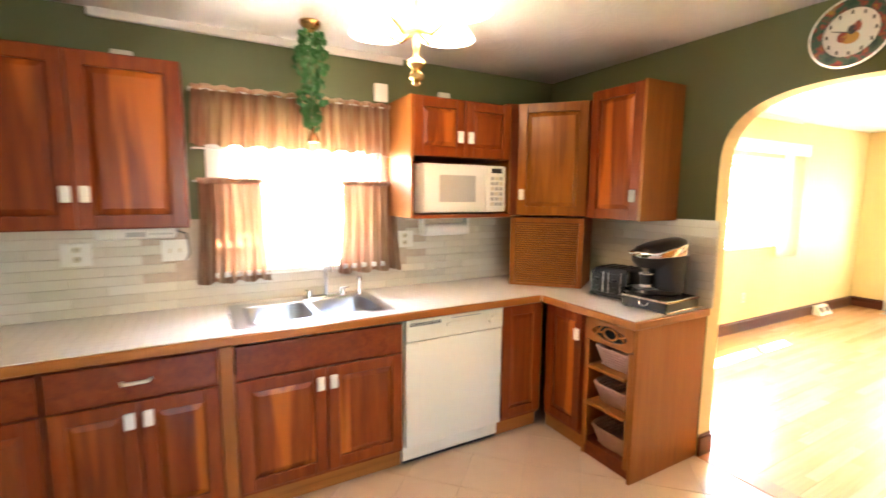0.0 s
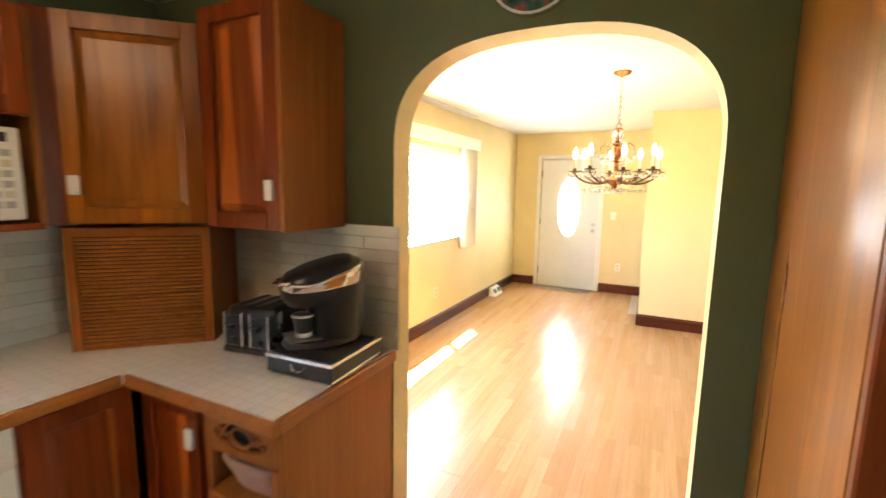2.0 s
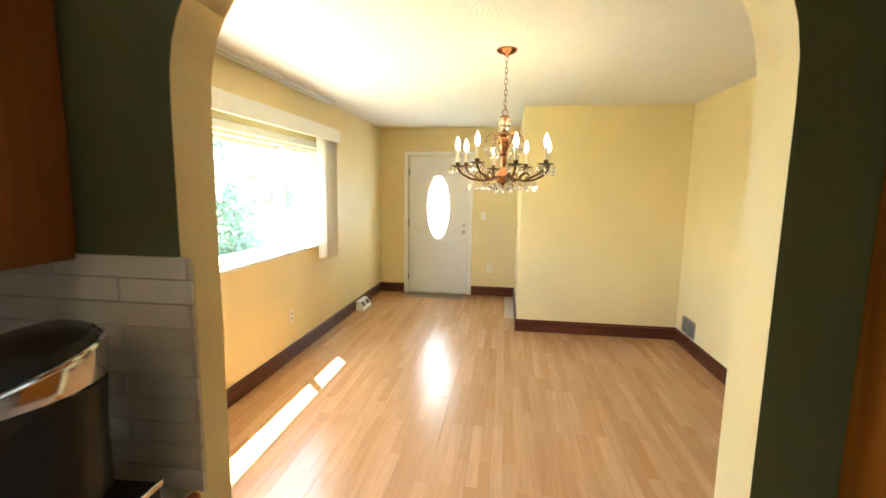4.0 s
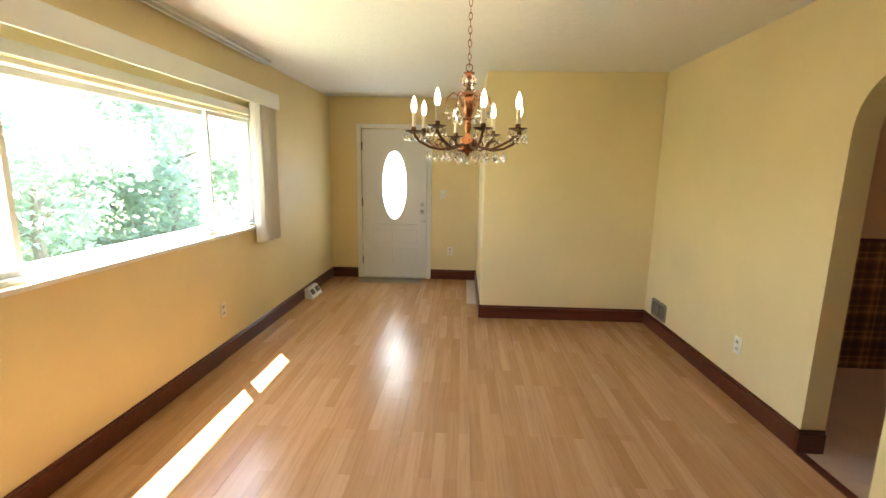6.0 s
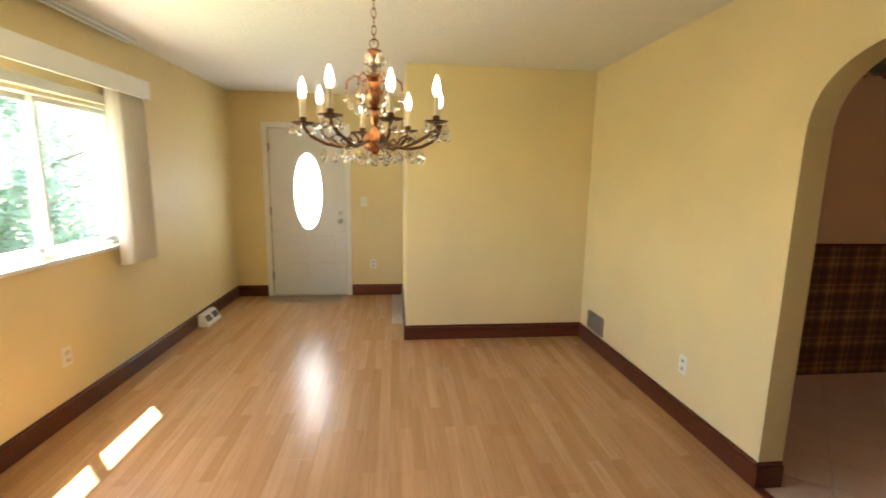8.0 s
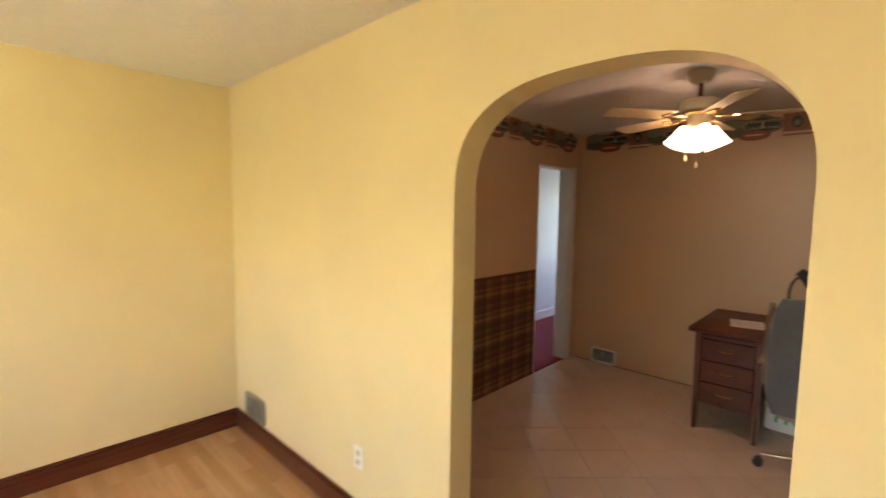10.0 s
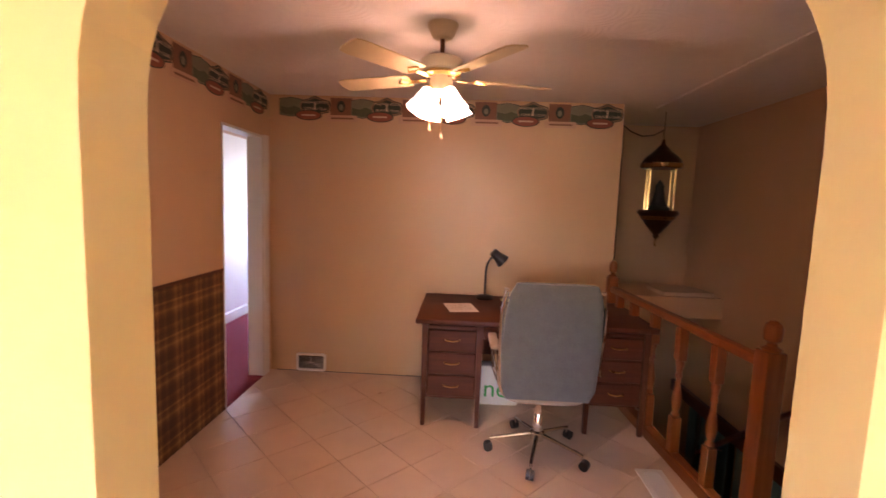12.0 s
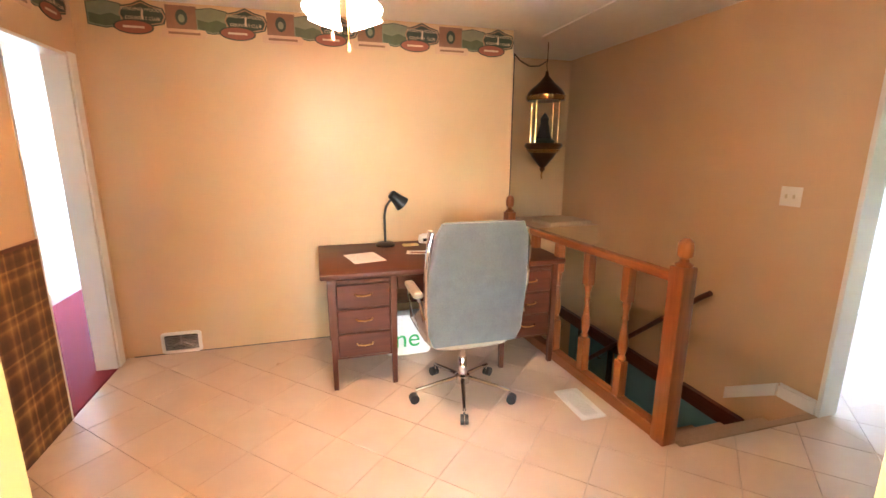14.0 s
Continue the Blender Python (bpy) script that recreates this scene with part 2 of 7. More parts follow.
_tn = CURTAIN.node_tree
tl_node = _tn.nodes.new("ShaderNodeBsdfTranslucent")
tl_node.inputs["Color"].default_value = (0.40, 0.19, 0.11, 1)
_mx = _tn.nodes.new("ShaderNodeMixShader")
_mx.inputs[0].default_value = 0.22
_tn.links.new(_tn.nodes["Principled BSDF"].outputs[0], _mx.inputs[1])
_tn.links.new(tl_node.outputs[0], _mx.inputs[2])
_tn.links.new(_mx.outputs[0], _tn.nodes["Material Output"].inputs[0])
LEAF = plain("ivy_leaf_green", (0.03, 0.13, 0.035), 0.45, var=0.5, scale=40)


def backsplash():
    n = Nodes("beige_backsplash_tile")
    v = n.coords(world_space=True)
    f = n.noise(v, 9, 4)
    n.bump(n.noise(v, 40, 3), 0.05, 0.002)
    return n.done(n.ramp(n.mix(0.6, f, n.random()), [(0.2, (0.56, 0.50, 0.39)), (0.5, (0.62, 0.56, 0.45)), (0.85, (0.67, 0.62, 0.52))]), 0.3)


SPLASH = backsplash()


def counter_mat():
    n = Nodes("white_grid_worktop")
    v = n.coords(world_space=True)
    b = n.add("TexBrick", Scale=1.0, Mortar_Size=0.0012, Brick_Width=0.05, Row_Height=0.05)
    b.offset = 0.0
    b.inputs["Color1"].default_value, b.inputs["Color2"].default_value, b.inputs["Mortar"].default_value = (0.71, 0.69, 0.66, 1), (0.75, 0.73, 0.70, 1), (0.48, 0.46, 0.43, 1)
    n.link(v, b.inputs["Vector"])
    f = n.noise(v, 120, 3)
    return n.done(n.mix(n.math("MULTIPLY", f, 0.3), b.outputs["Color"], (0.60, 0.58, 0.55)), 0.33)


COUNTER = counter_mat()

# ---- mesh helpers ----


def box(bm, x0, x1, y0, y1, z0, z1, bevel=0.0, seg=1):
    r = bmesh.ops.create_cube(bm, size=1.0)
    vs = r["verts"]
    for v in vs:
        v.co = Vector(((x0 + x1) / 2 + v.co.x * (x1 - x0), (y0 + y1) / 2 + v.co.y * (y1 - y0), (z0 + z1) / 2 + v.co.z * (z1 - z0)))
    if bevel:
        es = {e for v in vs for e in v.link_edges}
        bmesh.ops.bevel(bm, geom=list(es), offset=bevel, segments=seg, affect="EDGES", profile=0.5)
    return bm


def cyl(bm, a, b, r, r2=None, n=16, caps=True):
    a, b = Vector(a), Vector(b)
    d = b - a
    m = Matrix.Translation((a + b) / 2) @ d.to_track_quat("Z", "Y").to_matrix().to_4x4()
    bmesh.ops.create_cone(bm, cap_ends=caps, segments=n, radius1=r, radius2=r if r2 is None else r2, depth=d.length, matrix=m)
    return bm


def ball(bm, c, r, sz=1.0, u=16, v=10):
    bmesh.ops.create_uvsphere(bm, u_segments=u, v_segments=v, radius=r, matrix=Matrix.Translation(c) @ Matrix.Diagonal((1, 1, sz, 1)))
    return bm


def lathe(bm, prof, c=(0, 0, 0), n=20):
    """A turned body: prof is (radius, z) pairs about the upright axis through c."""
    rings = []
    for r, z in prof:
        rings.append([bm.verts.new((c[0] + r * math.cos(2 * math.pi * i / n), c[1] + r * math.sin(2 * math.pi * i / n), c[2] + z)) for i in range(n)])
    for a, b in zip(rings, rings[1:]):
        for i in range(n):
            bm.faces.new((a[i], a[(i + 1) % n], b[(i + 1) % n], b[i]))
    for ring in (rings[0], rings[-1]):
        bm.faces.new(ring)
    return bm


def tube(bm, pts, r, n=8, taper=1.0):
    """A round bar along points."""
    pts = [Vector(p) for p in pts]
    rings = []
    up = Vector((0.13, 0.21, 0.97))
    for i, p in enumerate(pts):
        d = (pts[min(i + 1, len(pts) - 1)] - pts[max(i - 1, 0)]).normalized()
        s = d.cross(up)
        if s.length < 0.05:
            s = d.cross(Vector((1, 0, 0)))
        s.normalize()
        w = s.cross(d)
        k = r * (1 + (taper - 1) * i / (len(pts) - 1))
        rings.append([bm.verts.new(p + k * (math.cos(2 * math.pi * j / n) * s + math.sin(2 * math.pi * j / n) * w)) for j in range(n)])
    for a, b in zip(rings, rings[1:]):
        for i in range(n):
            bm.faces.new((a[i], a[(i + 1) % n], b[(i + 1) % n], b[i]))
    bm.faces.new(rings[0])
    bm.faces.new(rings[-1])
    return bm


def prism(bm, pts, axis, a, b):
    """A flat outline pushed out along an axis from a to b."""
    def at(p, w):
        return {"x": (w, p[0], p[1]), "y": (p[0], w, p[1]), "z": (p[0], p[1], w)}[axis]
    lo = [bm.verts.new(at(p, a)) for p in pts]
    hi = [bm.verts.new(at(p, b)) for p in pts]
    n = len(pts)
    bm.faces.new(lo)
    bm.faces.new(hi)
    for i in range(n):
        bm.faces.new((lo[i], lo[(i + 1) % n], hi[(i + 1) % n], hi[i]))
    return bm


def arc(cx, cz, r, a0, a1, n=10):
    return [(cx + r * math.cos(radians(a0 + (a1 - a0) * i / n)), cz + r * math.sin(radians(a0 + (a1 - a0) * i / n))) for i in range(n + 1)]


def mesh_of(name, bm, mats, smooth=False):
    bmesh.ops.recalc_face_normals(bm, faces=bm.faces[:])
    me = bpy.data.meshes.new(name)
    bm.to_mesh(me)
    bm.free()
    for m in mats if isinstance(mats, (list, tuple)) else [mats]:
        me.materials.append(m)
    if smooth:
        me.shade_smooth()
        me.set_sharp_from_angle(angle=radians(38))
    return me


def part(name, bm, mats, parent, label="", smooth=True):
    ob = new(name, mesh_of(name, bm, mats, smooth))
    ob.parent = parent
    if label:
        tagged(ob, label)
    return ob


def thing(name, label, category, place=(0, 0, 0), turn=0, group=""):
    ob = new(name)
    ob.matrix_basis = pose(*place, 0, 0, turn)
    ob.empty_display_size = 0.1
    return tagged(ob, label, category, group)


def solid(name, bm, mats, label, category, kind="structure", smooth=False, group=""):
    return tagged(new(name, mesh_of(name, bm, mats, smooth)), label, category, group, kind)


B = bmesh.new

# ---- the plan ----
H = 2.43
XE = 3.785          # dining room's inner wall
YN = 5.56           # front door wall
OX0, OX1 = 3.915, 7.045   # office
OY1 = 2.985
KX = -0.10          # kitchen window wall
KY = -5.2           # back of the kitchen
SW = -1.13          # stair wall
RX = 8.05           # end of the stair recess
T = 0.14


def arch_outline(u0, u1, z1, top, lo, hi, rise=0.36, power=2.85):
    """Wall outline from lo to hi with an arched doorway between u0 and u1."""
    c, a = (u0 + u1) / 2, (u1 - u0) / 2
    pts = [(lo, 0), (u0, 0)]
    n = 28
    for i in range(n + 1):
        th = math.pi * (1 - i / n)
        cu, su = math.cos(th), math.sin(th)
        pts.append((c + a * math.copysign(abs(cu) ** (2 / power), cu), top - rise + rise * abs(su) ** (2 / power)))
    pts += [(u1, 0), (hi, 0), (hi, z1), (lo, z1)]
    return pts


def paint_sides(ob, tests):
    for p in ob.data.polygons:
        for test, i in tests:
            if test(p.normal, p.center):
                p.material_index = i
                break


# floors
bm = B()
box(bm, 0, XE, 0.0, YN, -0.20, -0.006)
solid("floor_dining", bm, GROUT, "subfloor under the maple laminate boards", "floor")
bm = B()
box(bm, KX, OX0, KY, 0, -0.20, -0.006)
box(bm, OX0, OX1, -0.15, OY1 + 0.12, -0.20, -0.006)
box(bm, OX0, 5.17, SW, -0.15, -0.20, -0.006)
box(bm, OX0, RX, KY, SW - 0.12, -0.20, -0.006)
box(bm, OX0, 5.15, SW - 0.12, SW, -0.20, -0.006)
box(bm, XE, OX0, 0, OY1, -0.20, -0.006)
floor_tile = solid("floor_tiled", bm, GROUT, "grout bed under the beige diagonal floor tiles", "floor")

# wall with the arch between kitchen and dining room
bm = prism(B(), arch_outline(1.312, 2.392, H, 2.075, -0.25, OX0, 0.38, 2.65), "y", -0.12, 0.0)
w = solid("wall_kitchen_arch", bm, [YELLOW, GREEN], "wall with a rounded arch, green towards the kitchen and yellow towards the dining room", "wall")
paint_sides(w, [(lambda n, c: n.y < -0.9, 1)])
# wall with the arch between dining room and office
bm = prism(B(), arch_outline(0.768, 1.824, H, 2.04, 0.0, YN + T, 0.38, 2.6), "x", XE, OX0)
w = solid("wall_office_arch", bm, [YELLOW, TAN], "wall with a rounded arch, yellow towards the dining room and tan towards the office", "wall")
paint_sides(w, [(lambda n, c: n.x > 0.9, 1)])

# dining room window wall, with the opening
WY0, WY1, WZ0, WZ1 = 0.62, 3.50, 0.985, 1.93
bm = B()
box(bm, -0.20, 0, 0, WY0, 0, H)
box(bm, -0.20, 0, WY1, YN + T, 0, H)
box(bm, -0.20, 0, WY0, WY1, 0, WZ0)
box(bm, -0.20, 0, WY0, WY1, WZ1, H)
solid("wall_dining_window", bm, YELLOW, "yellow painted wall round the wide picture window", "wall")
# front door wall
DX0, DX1, DZ = 0.525, 1.42, 2.03
bm = B()
box(bm, 0, DX0, YN, YN + T, 0, H)
box(bm, DX1, XE, YN, YN + T, 0, H)
box(bm, DX0, DX1, YN, YN + T, DZ, H)
solid("wall_front_door", bm, YELLOW, "yellow painted wall round the white front door", "wall")
bm = box(B(), 2.113, XE, 3.955, YN, 0, H)
solid("wall_closet", bm, YELLOW, "yellow painted closet wall that juts into the room", "wall")
# ceilings
solid("ceiling_dining", box(B(), -0.2, XE, 0, YN + T, H, H + 0.15), CEILING, "white stamped-plaster ceiling of the dining room", "ceiling")
solid("ceiling_kitchen", box(B(), -0.3, OX0, KY, 0, H - 0.001, H + 0.15), CEILING, "white stamped-plaster ceiling of the kitchen", "ceiling")
bm = B()
box(bm, XE + 0.06, RX + 0.1, -0.33, OY1 + 0.1, H - 0.001, H + 0.15)
box(bm, XE + 0.06, RX + 0.1, KY, -0.33, H + 0.012, H + 0.15)
solid("ceiling_office", bm, CEILING, "white ceiling of the office and the stairwell", "ceiling")

# kitchen walls
KW0, KW1, KZ0, KZ1 = -2.56, -1.62, 1.10, 1.95
bm = B()
box(bm, KX - 0.2, KX, KY, KW0, 0, H)
box(bm, KX - 0.2, KX, KW1, -0.12, 0, H)
box(bm, KX - 0.2, KX, KW0, KW1, 0, KZ0)
box(bm, KX - 0.2, KX, KW0, KW1, KZ1, H)
solid("wall_kitchen_window", bm, GREEN, "green painted wall round the kitchen window", "wall")
solid("wall_kitchen_back", box(B(), KX - 0.2, OX0, KY - T, KY, 0, H), GREEN, "plain green wall at the back of the kitchen", "wall")
solid("wall_kitchen_side", box(box(B(), XE, OX0, -1.40, -0.12, 0, H), XE, OX0, KY, -3.30, 0, H), [GREEN], "plain wall between the kitchen and the hall", "wall")

# office walls
OD0, OD1, ODZ = 6.25, 6.89, 2.06
bm = B()
box(bm, OX0, OD0, OY1, OY1 + 0.12, 0, H)
box(bm, OD1, RX, OY1, OY1 + 0.12, 0, H)
box(bm, OD0, OD1, OY1, OY1 + 0.12, ODZ, H)
w = solid("wall_office_side", bm, [TAN, PEACH], "tan painted wall with a doorway to the carpeted room", "wall")
paint_sides(w, [(lambda n, c: n.y > 0.9, 1)])
bm = box(B(), OX1, OX1 + 0.12, 0.0, OY1, 0, H)
solid("wall_office_back", bm, TAN, "tan painted office wall behind the desk", "wall")
solid("wall_stairwell_return", box(B(), OX1 + 0.12, RX, 0.0, 0.115, -2.6, H + 0.03), TAN, "tan painted return of the stairwell recess", "wall")
solid("wall_stairwell_end", box(B(), RX, RX + 0.12, SW, 0.115, -2.6, H + 0.03), TAN, "tan painted end of the stairwell recess", "wall")
bm = B()
box(bm, 5.15, RX + 0.12, SW - 0.12, SW, -2.6, H + 0.03)
w = solid("wall_stairwell", bm, [TAN, WHITEWALL], "tan painted walls of the stairwell", "wall")
paint_sides(w, [(lambda n, c: n.y < -0.9 and c.y < SW - 0.1, 1)])
bm = B()
box(bm, 5.17, RX, -0.15, -0.08, -2.6, -0.02)
box(bm, 5.05, 5.17, SW, -0.08, -2.6, -0.21)
solid("wall_basement", bm, TAN, "tan wall under the rail of the stairwell", "wall")
solid("floor_basement", box(B(), 4.9, RX + 0.1, SW - 0.1, 0, -2.7, -2.6), GROUT, "dark basement floor at the foot of the stairs", "floor")

# hall beyond the stair wall, with an unseen window opening added at its far end
bm = B()
box(bm, OX0, 8.2, -3.42, -3.30, 0, H + 0.03)
box(bm, 8.1, 8.2, -3.30, -2.9, 0, H + 0.03)
box(bm, 8.1, 8.2, -1.9, SW - 0.12, 0, H + 0.03)
box(bm, 8.1, 8.2, -2.9, -1.9, 0, 0.9)
box(bm, 8.1, 8.2, -2.9, -1.9, 2.0, H + 0.03)
solid("wall_hall", bm, WHITEWALL, "plain white wall of the hall", "wall")
solid("ceiling_hall", box(B(), RX + 0.1, 8.2, -3.42, SW, H + 0.012, H + 0.15), CEILING, "white ceiling at the end of the hall", "ceiling")
# fill lamp added in the unseen opening to brighten the hall
lamp("hall_fill_light", "AREA", (8.12, -2.4, 1.45), HALL_W, DAY, 0.95, (0, -2.4, 1.2), 1.05)

# carpeted room beyond the office doorway, lit through an unseen window opening added at its end
NX0, NX1, NY0, NY1, NH = 4.4, 10.4, OY1 + 0.12, 4.12, 2.28
bm = B()
box(bm, NX0 - 0.12, NX0, NY0, NY1, 0, H)
box(bm, NX1, NX1 + 0.12, NY0, NY0 + 0.12, 0, H)
box(bm, NX1, NX1 + 0.12, NY1 - 0.08, NY1, 0, H)
box(bm, NX1, NX1 + 0.12, NY0 + 0.12, NY1 - 0.08, 0, 0.8)
box(bm, NX1, NX1 + 0.12, NY0 + 0.12, NY1 - 0.08, 2.1, H)
box(bm, RX, NX1 + 0.12, NY0 - 0.12, NY0, 0, H)
box(bm, NX0 - 0.12, NX1 + 0.12, NY1, NY1 + 0.12, 0, H)
solid("wall_carpet_room", bm, WHITEWALL, "white walls of the carpeted room", "wall")
solid("ceiling_carpet_room", box(B(), NX0 - 0.12, NX1 + 0.12, NY0, NY1 + 0.12, NH, H + 0.15), PEACH, "peach ceiling of the carpeted room", "ceiling")
solid("floor_carpet", box(B(), NX0, NX1, NY0 - 0.115, NY1, -0.2, 0.006), CARPET, "burgundy carpet in the room beyond the doorway", "carpet")
solid("baseboard_carpet_room", box(B(), NX0, NX1, NY1 - 0.016, NY1, 0.006, 0.13, 0.004), WHITE, "white baseboard above the carpet", "baseboard")
# area lamp added in the unseen opening for the room's bluish daylight
lamp("carpet_room_daylight", "AREA", (NX1 + 0.06, (NY0 + NY1) / 2, 1.45), CARPET_W, (0.62, 0.80, 1.0), 0.95, (0, 3.4, 1.2), 1.25)

# ---- baseboards ----


def baseboard(name, runs, mat, label, h=0.135, d=0.018):
    """runs: (x0, y0, x1, y1, side) with side the way the board faces."""
    bm = B()
    for x0, y0, x1, y1, (sx, sy) in runs:
        if sx:
            a, b = sorted((x0, x0 + sx * d))
            box(bm, a, b, y0, y1, 0, h - 0.02, 0.002)
            a, b = sorted((x0, x0 + sx * d * 0.55))
            box(bm, a, b, y0, y1, h - 0.0195, h, 0.004)
        else:
            a, b = sorted((y0, y0 + sy * d))
            box(bm, x0, x1, a, b, 0, h - 0.02, 0.002)
            a, b = sorted((y0, y0 + sy * d * 0.55))
            box(bm, x0, x1, a, b, h - 0.0195, h, 0.004)
    return solid(name, bm, mat, label, "baseboard")


baseboard("baseboard_window_side", [(0, 0.02, 0, YN - 0.02, (1, 0))], BASEWOOD, "dark mahogany baseboard under the window")
baseboard("baseboard_door_side", [(0, YN, DX0 - 0.06, YN, (0, -1)), (DX1 + 0.06, YN, 2.113, YN, (0, -1))], BASEWOOD, "dark mahogany baseboard beside the front door")
baseboard("baseboard_closet", [(2.095, 3.955, XE, 3.955, (0, -1)), (2.113, 3.96, 2.113, YN - 0.02, (-1, 0))], BASEWOOD, "dark mahogany baseboard round the closet corner")
baseboard("baseboard_inner", [(XE, 1.826, XE, 3.935, (-1, 0)), (XE, 0.02, XE, 0.74, (-1, 0))], BASEWOOD, "dark mahogany baseboard beside the office arch")
baseboard("baseboard_office_arch", [(XE - 0.018, 1.826, OX0, 1.826, (0, -1))], BASEWOOD, "dark mahogany baseboard turning into the arch")
baseboard("baseboard_kitchen_arch", [(1.312, -0.12, 1.312, 0.0, (1, 0)), (0.02, 0, 1.312, 0, (0, 1)), (2.41, 0, XE - 0.02, 0, (0, 1))], BASEWOOD, "dark mahogany baseboard turning through the kitchen arch")
baseboard("baseboard_stair_wall", [(5.155, SW, 5.37, SW, (0, 1))], WHITE, "white baseboard at the top of the stairs", 0.095, 0.016)
baseboard("baseboard_hall", [(OX0, -3.30, 8.1, -3.30, (0, 1))], WHITE, "white baseboard along the hall", 0.12, 0.016)
bm = B()
prism(bm, [(5.38, 0.085), (5.38, 0.0), (5.72, -0.215), (5.72, -0.13)], "y", SW, SW + 0.016)
solid("trim_stair_skirt", bm, WHITE, "white skirting that follows the stairs down", "trim")

# ---- front door ----
door = thing("door_1", "white panelled front door with a tall oval glass, closed", "door", (DX0, YN, 0))
tagged(door, kind="structure")
W_, Hd = DX1 - DX0, DZ


def ellipse(cx, cz, a, b, n=40):
    return [(cx + a * math.cos(2 * math.pi * i / n), cz + b * math.sin(2 * math.pi * i / n)) for i in range(n)]


def ring_plate(bm, outer, inner, y0, y1):
    """A plate with a hole; both outlines have the same number of points."""
    n = len(outer)
    vs = [[bm.verts.new((p[0], y, p[1])) for p in o] for o in (outer, inner) for y in (y0, y1)]
    o0, o1, i0, i1 = vs
    for k in range(n):
        j = (k + 1) % n
        bm.faces.new((o0[k], o0[j], i0[j], i0[k]))
        bm.faces.new((o1[k], o1[j], i1[j], i1[k]))
        bm.faces.new((o0[k], o0[j], o1[j], o1[k]))
        bm.faces.new((i0[k], i0[j], i1[j], i1[k]))
    return bm


def square_round(cx, cz, x0, x1, z0, z1, n=40):
    out = []
    for i in range(n):
        c, s = math.cos(2 * math.pi * i / n), math.sin(2 * math.pi * i / n)
        k = min((x1 - cx) / c if c > 1e-6 else 1e9, (x0 - cx) / c if c < -1e-6 else 1e9, (z1 - cz) / s if s > 1e-6 else 1e9, (z0 - cz) / s if s < -1e-6 else 1e9)
        out.append((cx + k * c, cz + k * s))
    return out


oc = (W_ / 2, 1.285)
bm = B()
ring_plate(bm, square_round(oc[0], oc[1], 0.006, W_ - 0.006, 0.80, 1.85), ellipse(*oc, 0.175, 0.47), 0.012, 0.056)
box(bm, 0.006, W_ - 0.006, 0.012, 0.056, 0.012, 0.80)
box(bm, 0.006, W_ - 0.006, 0.012, 0.056, 1.85, Hd - 0.005)
leaf = part("leaf", bm, DOORWHITE, door, smooth=False)
bm = ring_plate(B(), ellipse(*oc, 0.205, 0.50), ellipse(*oc, 0.165, 0.46), 0.0, 0.0125)
part("oval_frame", bm, DOORWHITE, leaf, "white moulded oval frame")
bm = B()
prism(bm, ellipse(*oc, 0.172, 0.468), "y", 0.03, 0.036)
g = part("oval_glass", bm, FROST, leaf, "leaded oval glass", False)
g.visible_shadow = False
bm = B()
for k in range(5):
    a = radians(90 + 72 * k)
    tube(bm, [(oc[0], 0.028, oc[1]), (oc[0] + 0.07 * math.cos(a), 0.028, oc[1] + 0.15 * math.sin(a))], 0.003, 6)
tube(bm, [(x, 0.028, z) for x, z in ellipse(*oc, 0.07, 0.17, 24)], 0.003, 6)
tube(bm, [(x, 0.028, z) for x, z in ellipse(*oc, 0.12, 0.36, 24)], 0.003, 6)
part("leading", bm, STEEL, leaf, "thin leaded lines")
for x0, x1, z0, z1 in ((0.14, 0.42, 0.20, 0.42), (0.48, 0.76, 0.20, 0.42), (0.14, 0.42, 0.50, 0.68), (0.48, 0.76, 0.50, 0.68), (0.16, 0.76, 0.735, 0.76)):
    bm = B()
    box(bm, x0, x1, 0.005, 0.0125, z0, z1, 0.006)
    part("raised_panel", bm, DOORWHITE, leaf)
bm = B()
cyl(bm, (W_ - 0.07, 0.012, 0.935), (W_ - 0.07, -0.004, 0.935), 0.03)
cyl(bm, (W_ - 0.07, -0.004, 0.935), (W_ - 0.07, -0.04, 0.935), 0.011)
ball(bm, (W_ - 0.07, -0.055, 0.935), 0.027)
part("door_knob", bm, STEEL, door, "brushed steel door knob")
bm = B()
cyl(bm, (W_ - 0.07, 0.012, 1.03), (W_ - 0.07, -0.012, 1.03), 0.03)
box(bm, W_ - 0.075, W_ - 0.065, -0.03, -0.012, 1.01, 1.05, 0.002)
part("deadbolt", bm, STEEL, door, "steel deadbolt thumb turn")
for z in (0.25, 1.05, 1.80):
    part("hinge", cyl(B(), (0.003, 0.006, z - 0.05), (0.003, 0.006, z + 0.05), 0.008, n=10), DARKBRASS, door)
bm = B()
box(bm, DX0 - 0.06, DX0, YN - 0.018, YN, 0, DZ + 0.06, 0.004)
box(bm, DX1, DX1 + 0.06, YN - 0.018, YN, 0, DZ + 0.06, 0.004)
box(bm, DX0 + 0.001, DX1 - 0.001, YN - 0.018, YN, DZ, DZ + 0.06, 0.004)
# unseen panels added behind the leaf to block sun leaking round its edges
part("backing", box(B(), 0, 0.25, 0.075, 0.085, 0, Hd), DOORWHITE, door, smooth=False)
part("backing", box(B(), 0.66, W_, 0.075, 0.085, 0, Hd), DOORWHITE, door, smooth=False)
part("backing", box(B(), 0.25, 0.66, 0.075, 0.085, 0, 0.82), DOORWHITE, door, smooth=False)
part("backing", box(B(), 0.25, 0.66, 0.075, 0.085, 1.80, Hd), DOORWHITE, door, smooth=False)
solid("trim_front_door", bm, WHITE, "white casing round the front door", "trim")
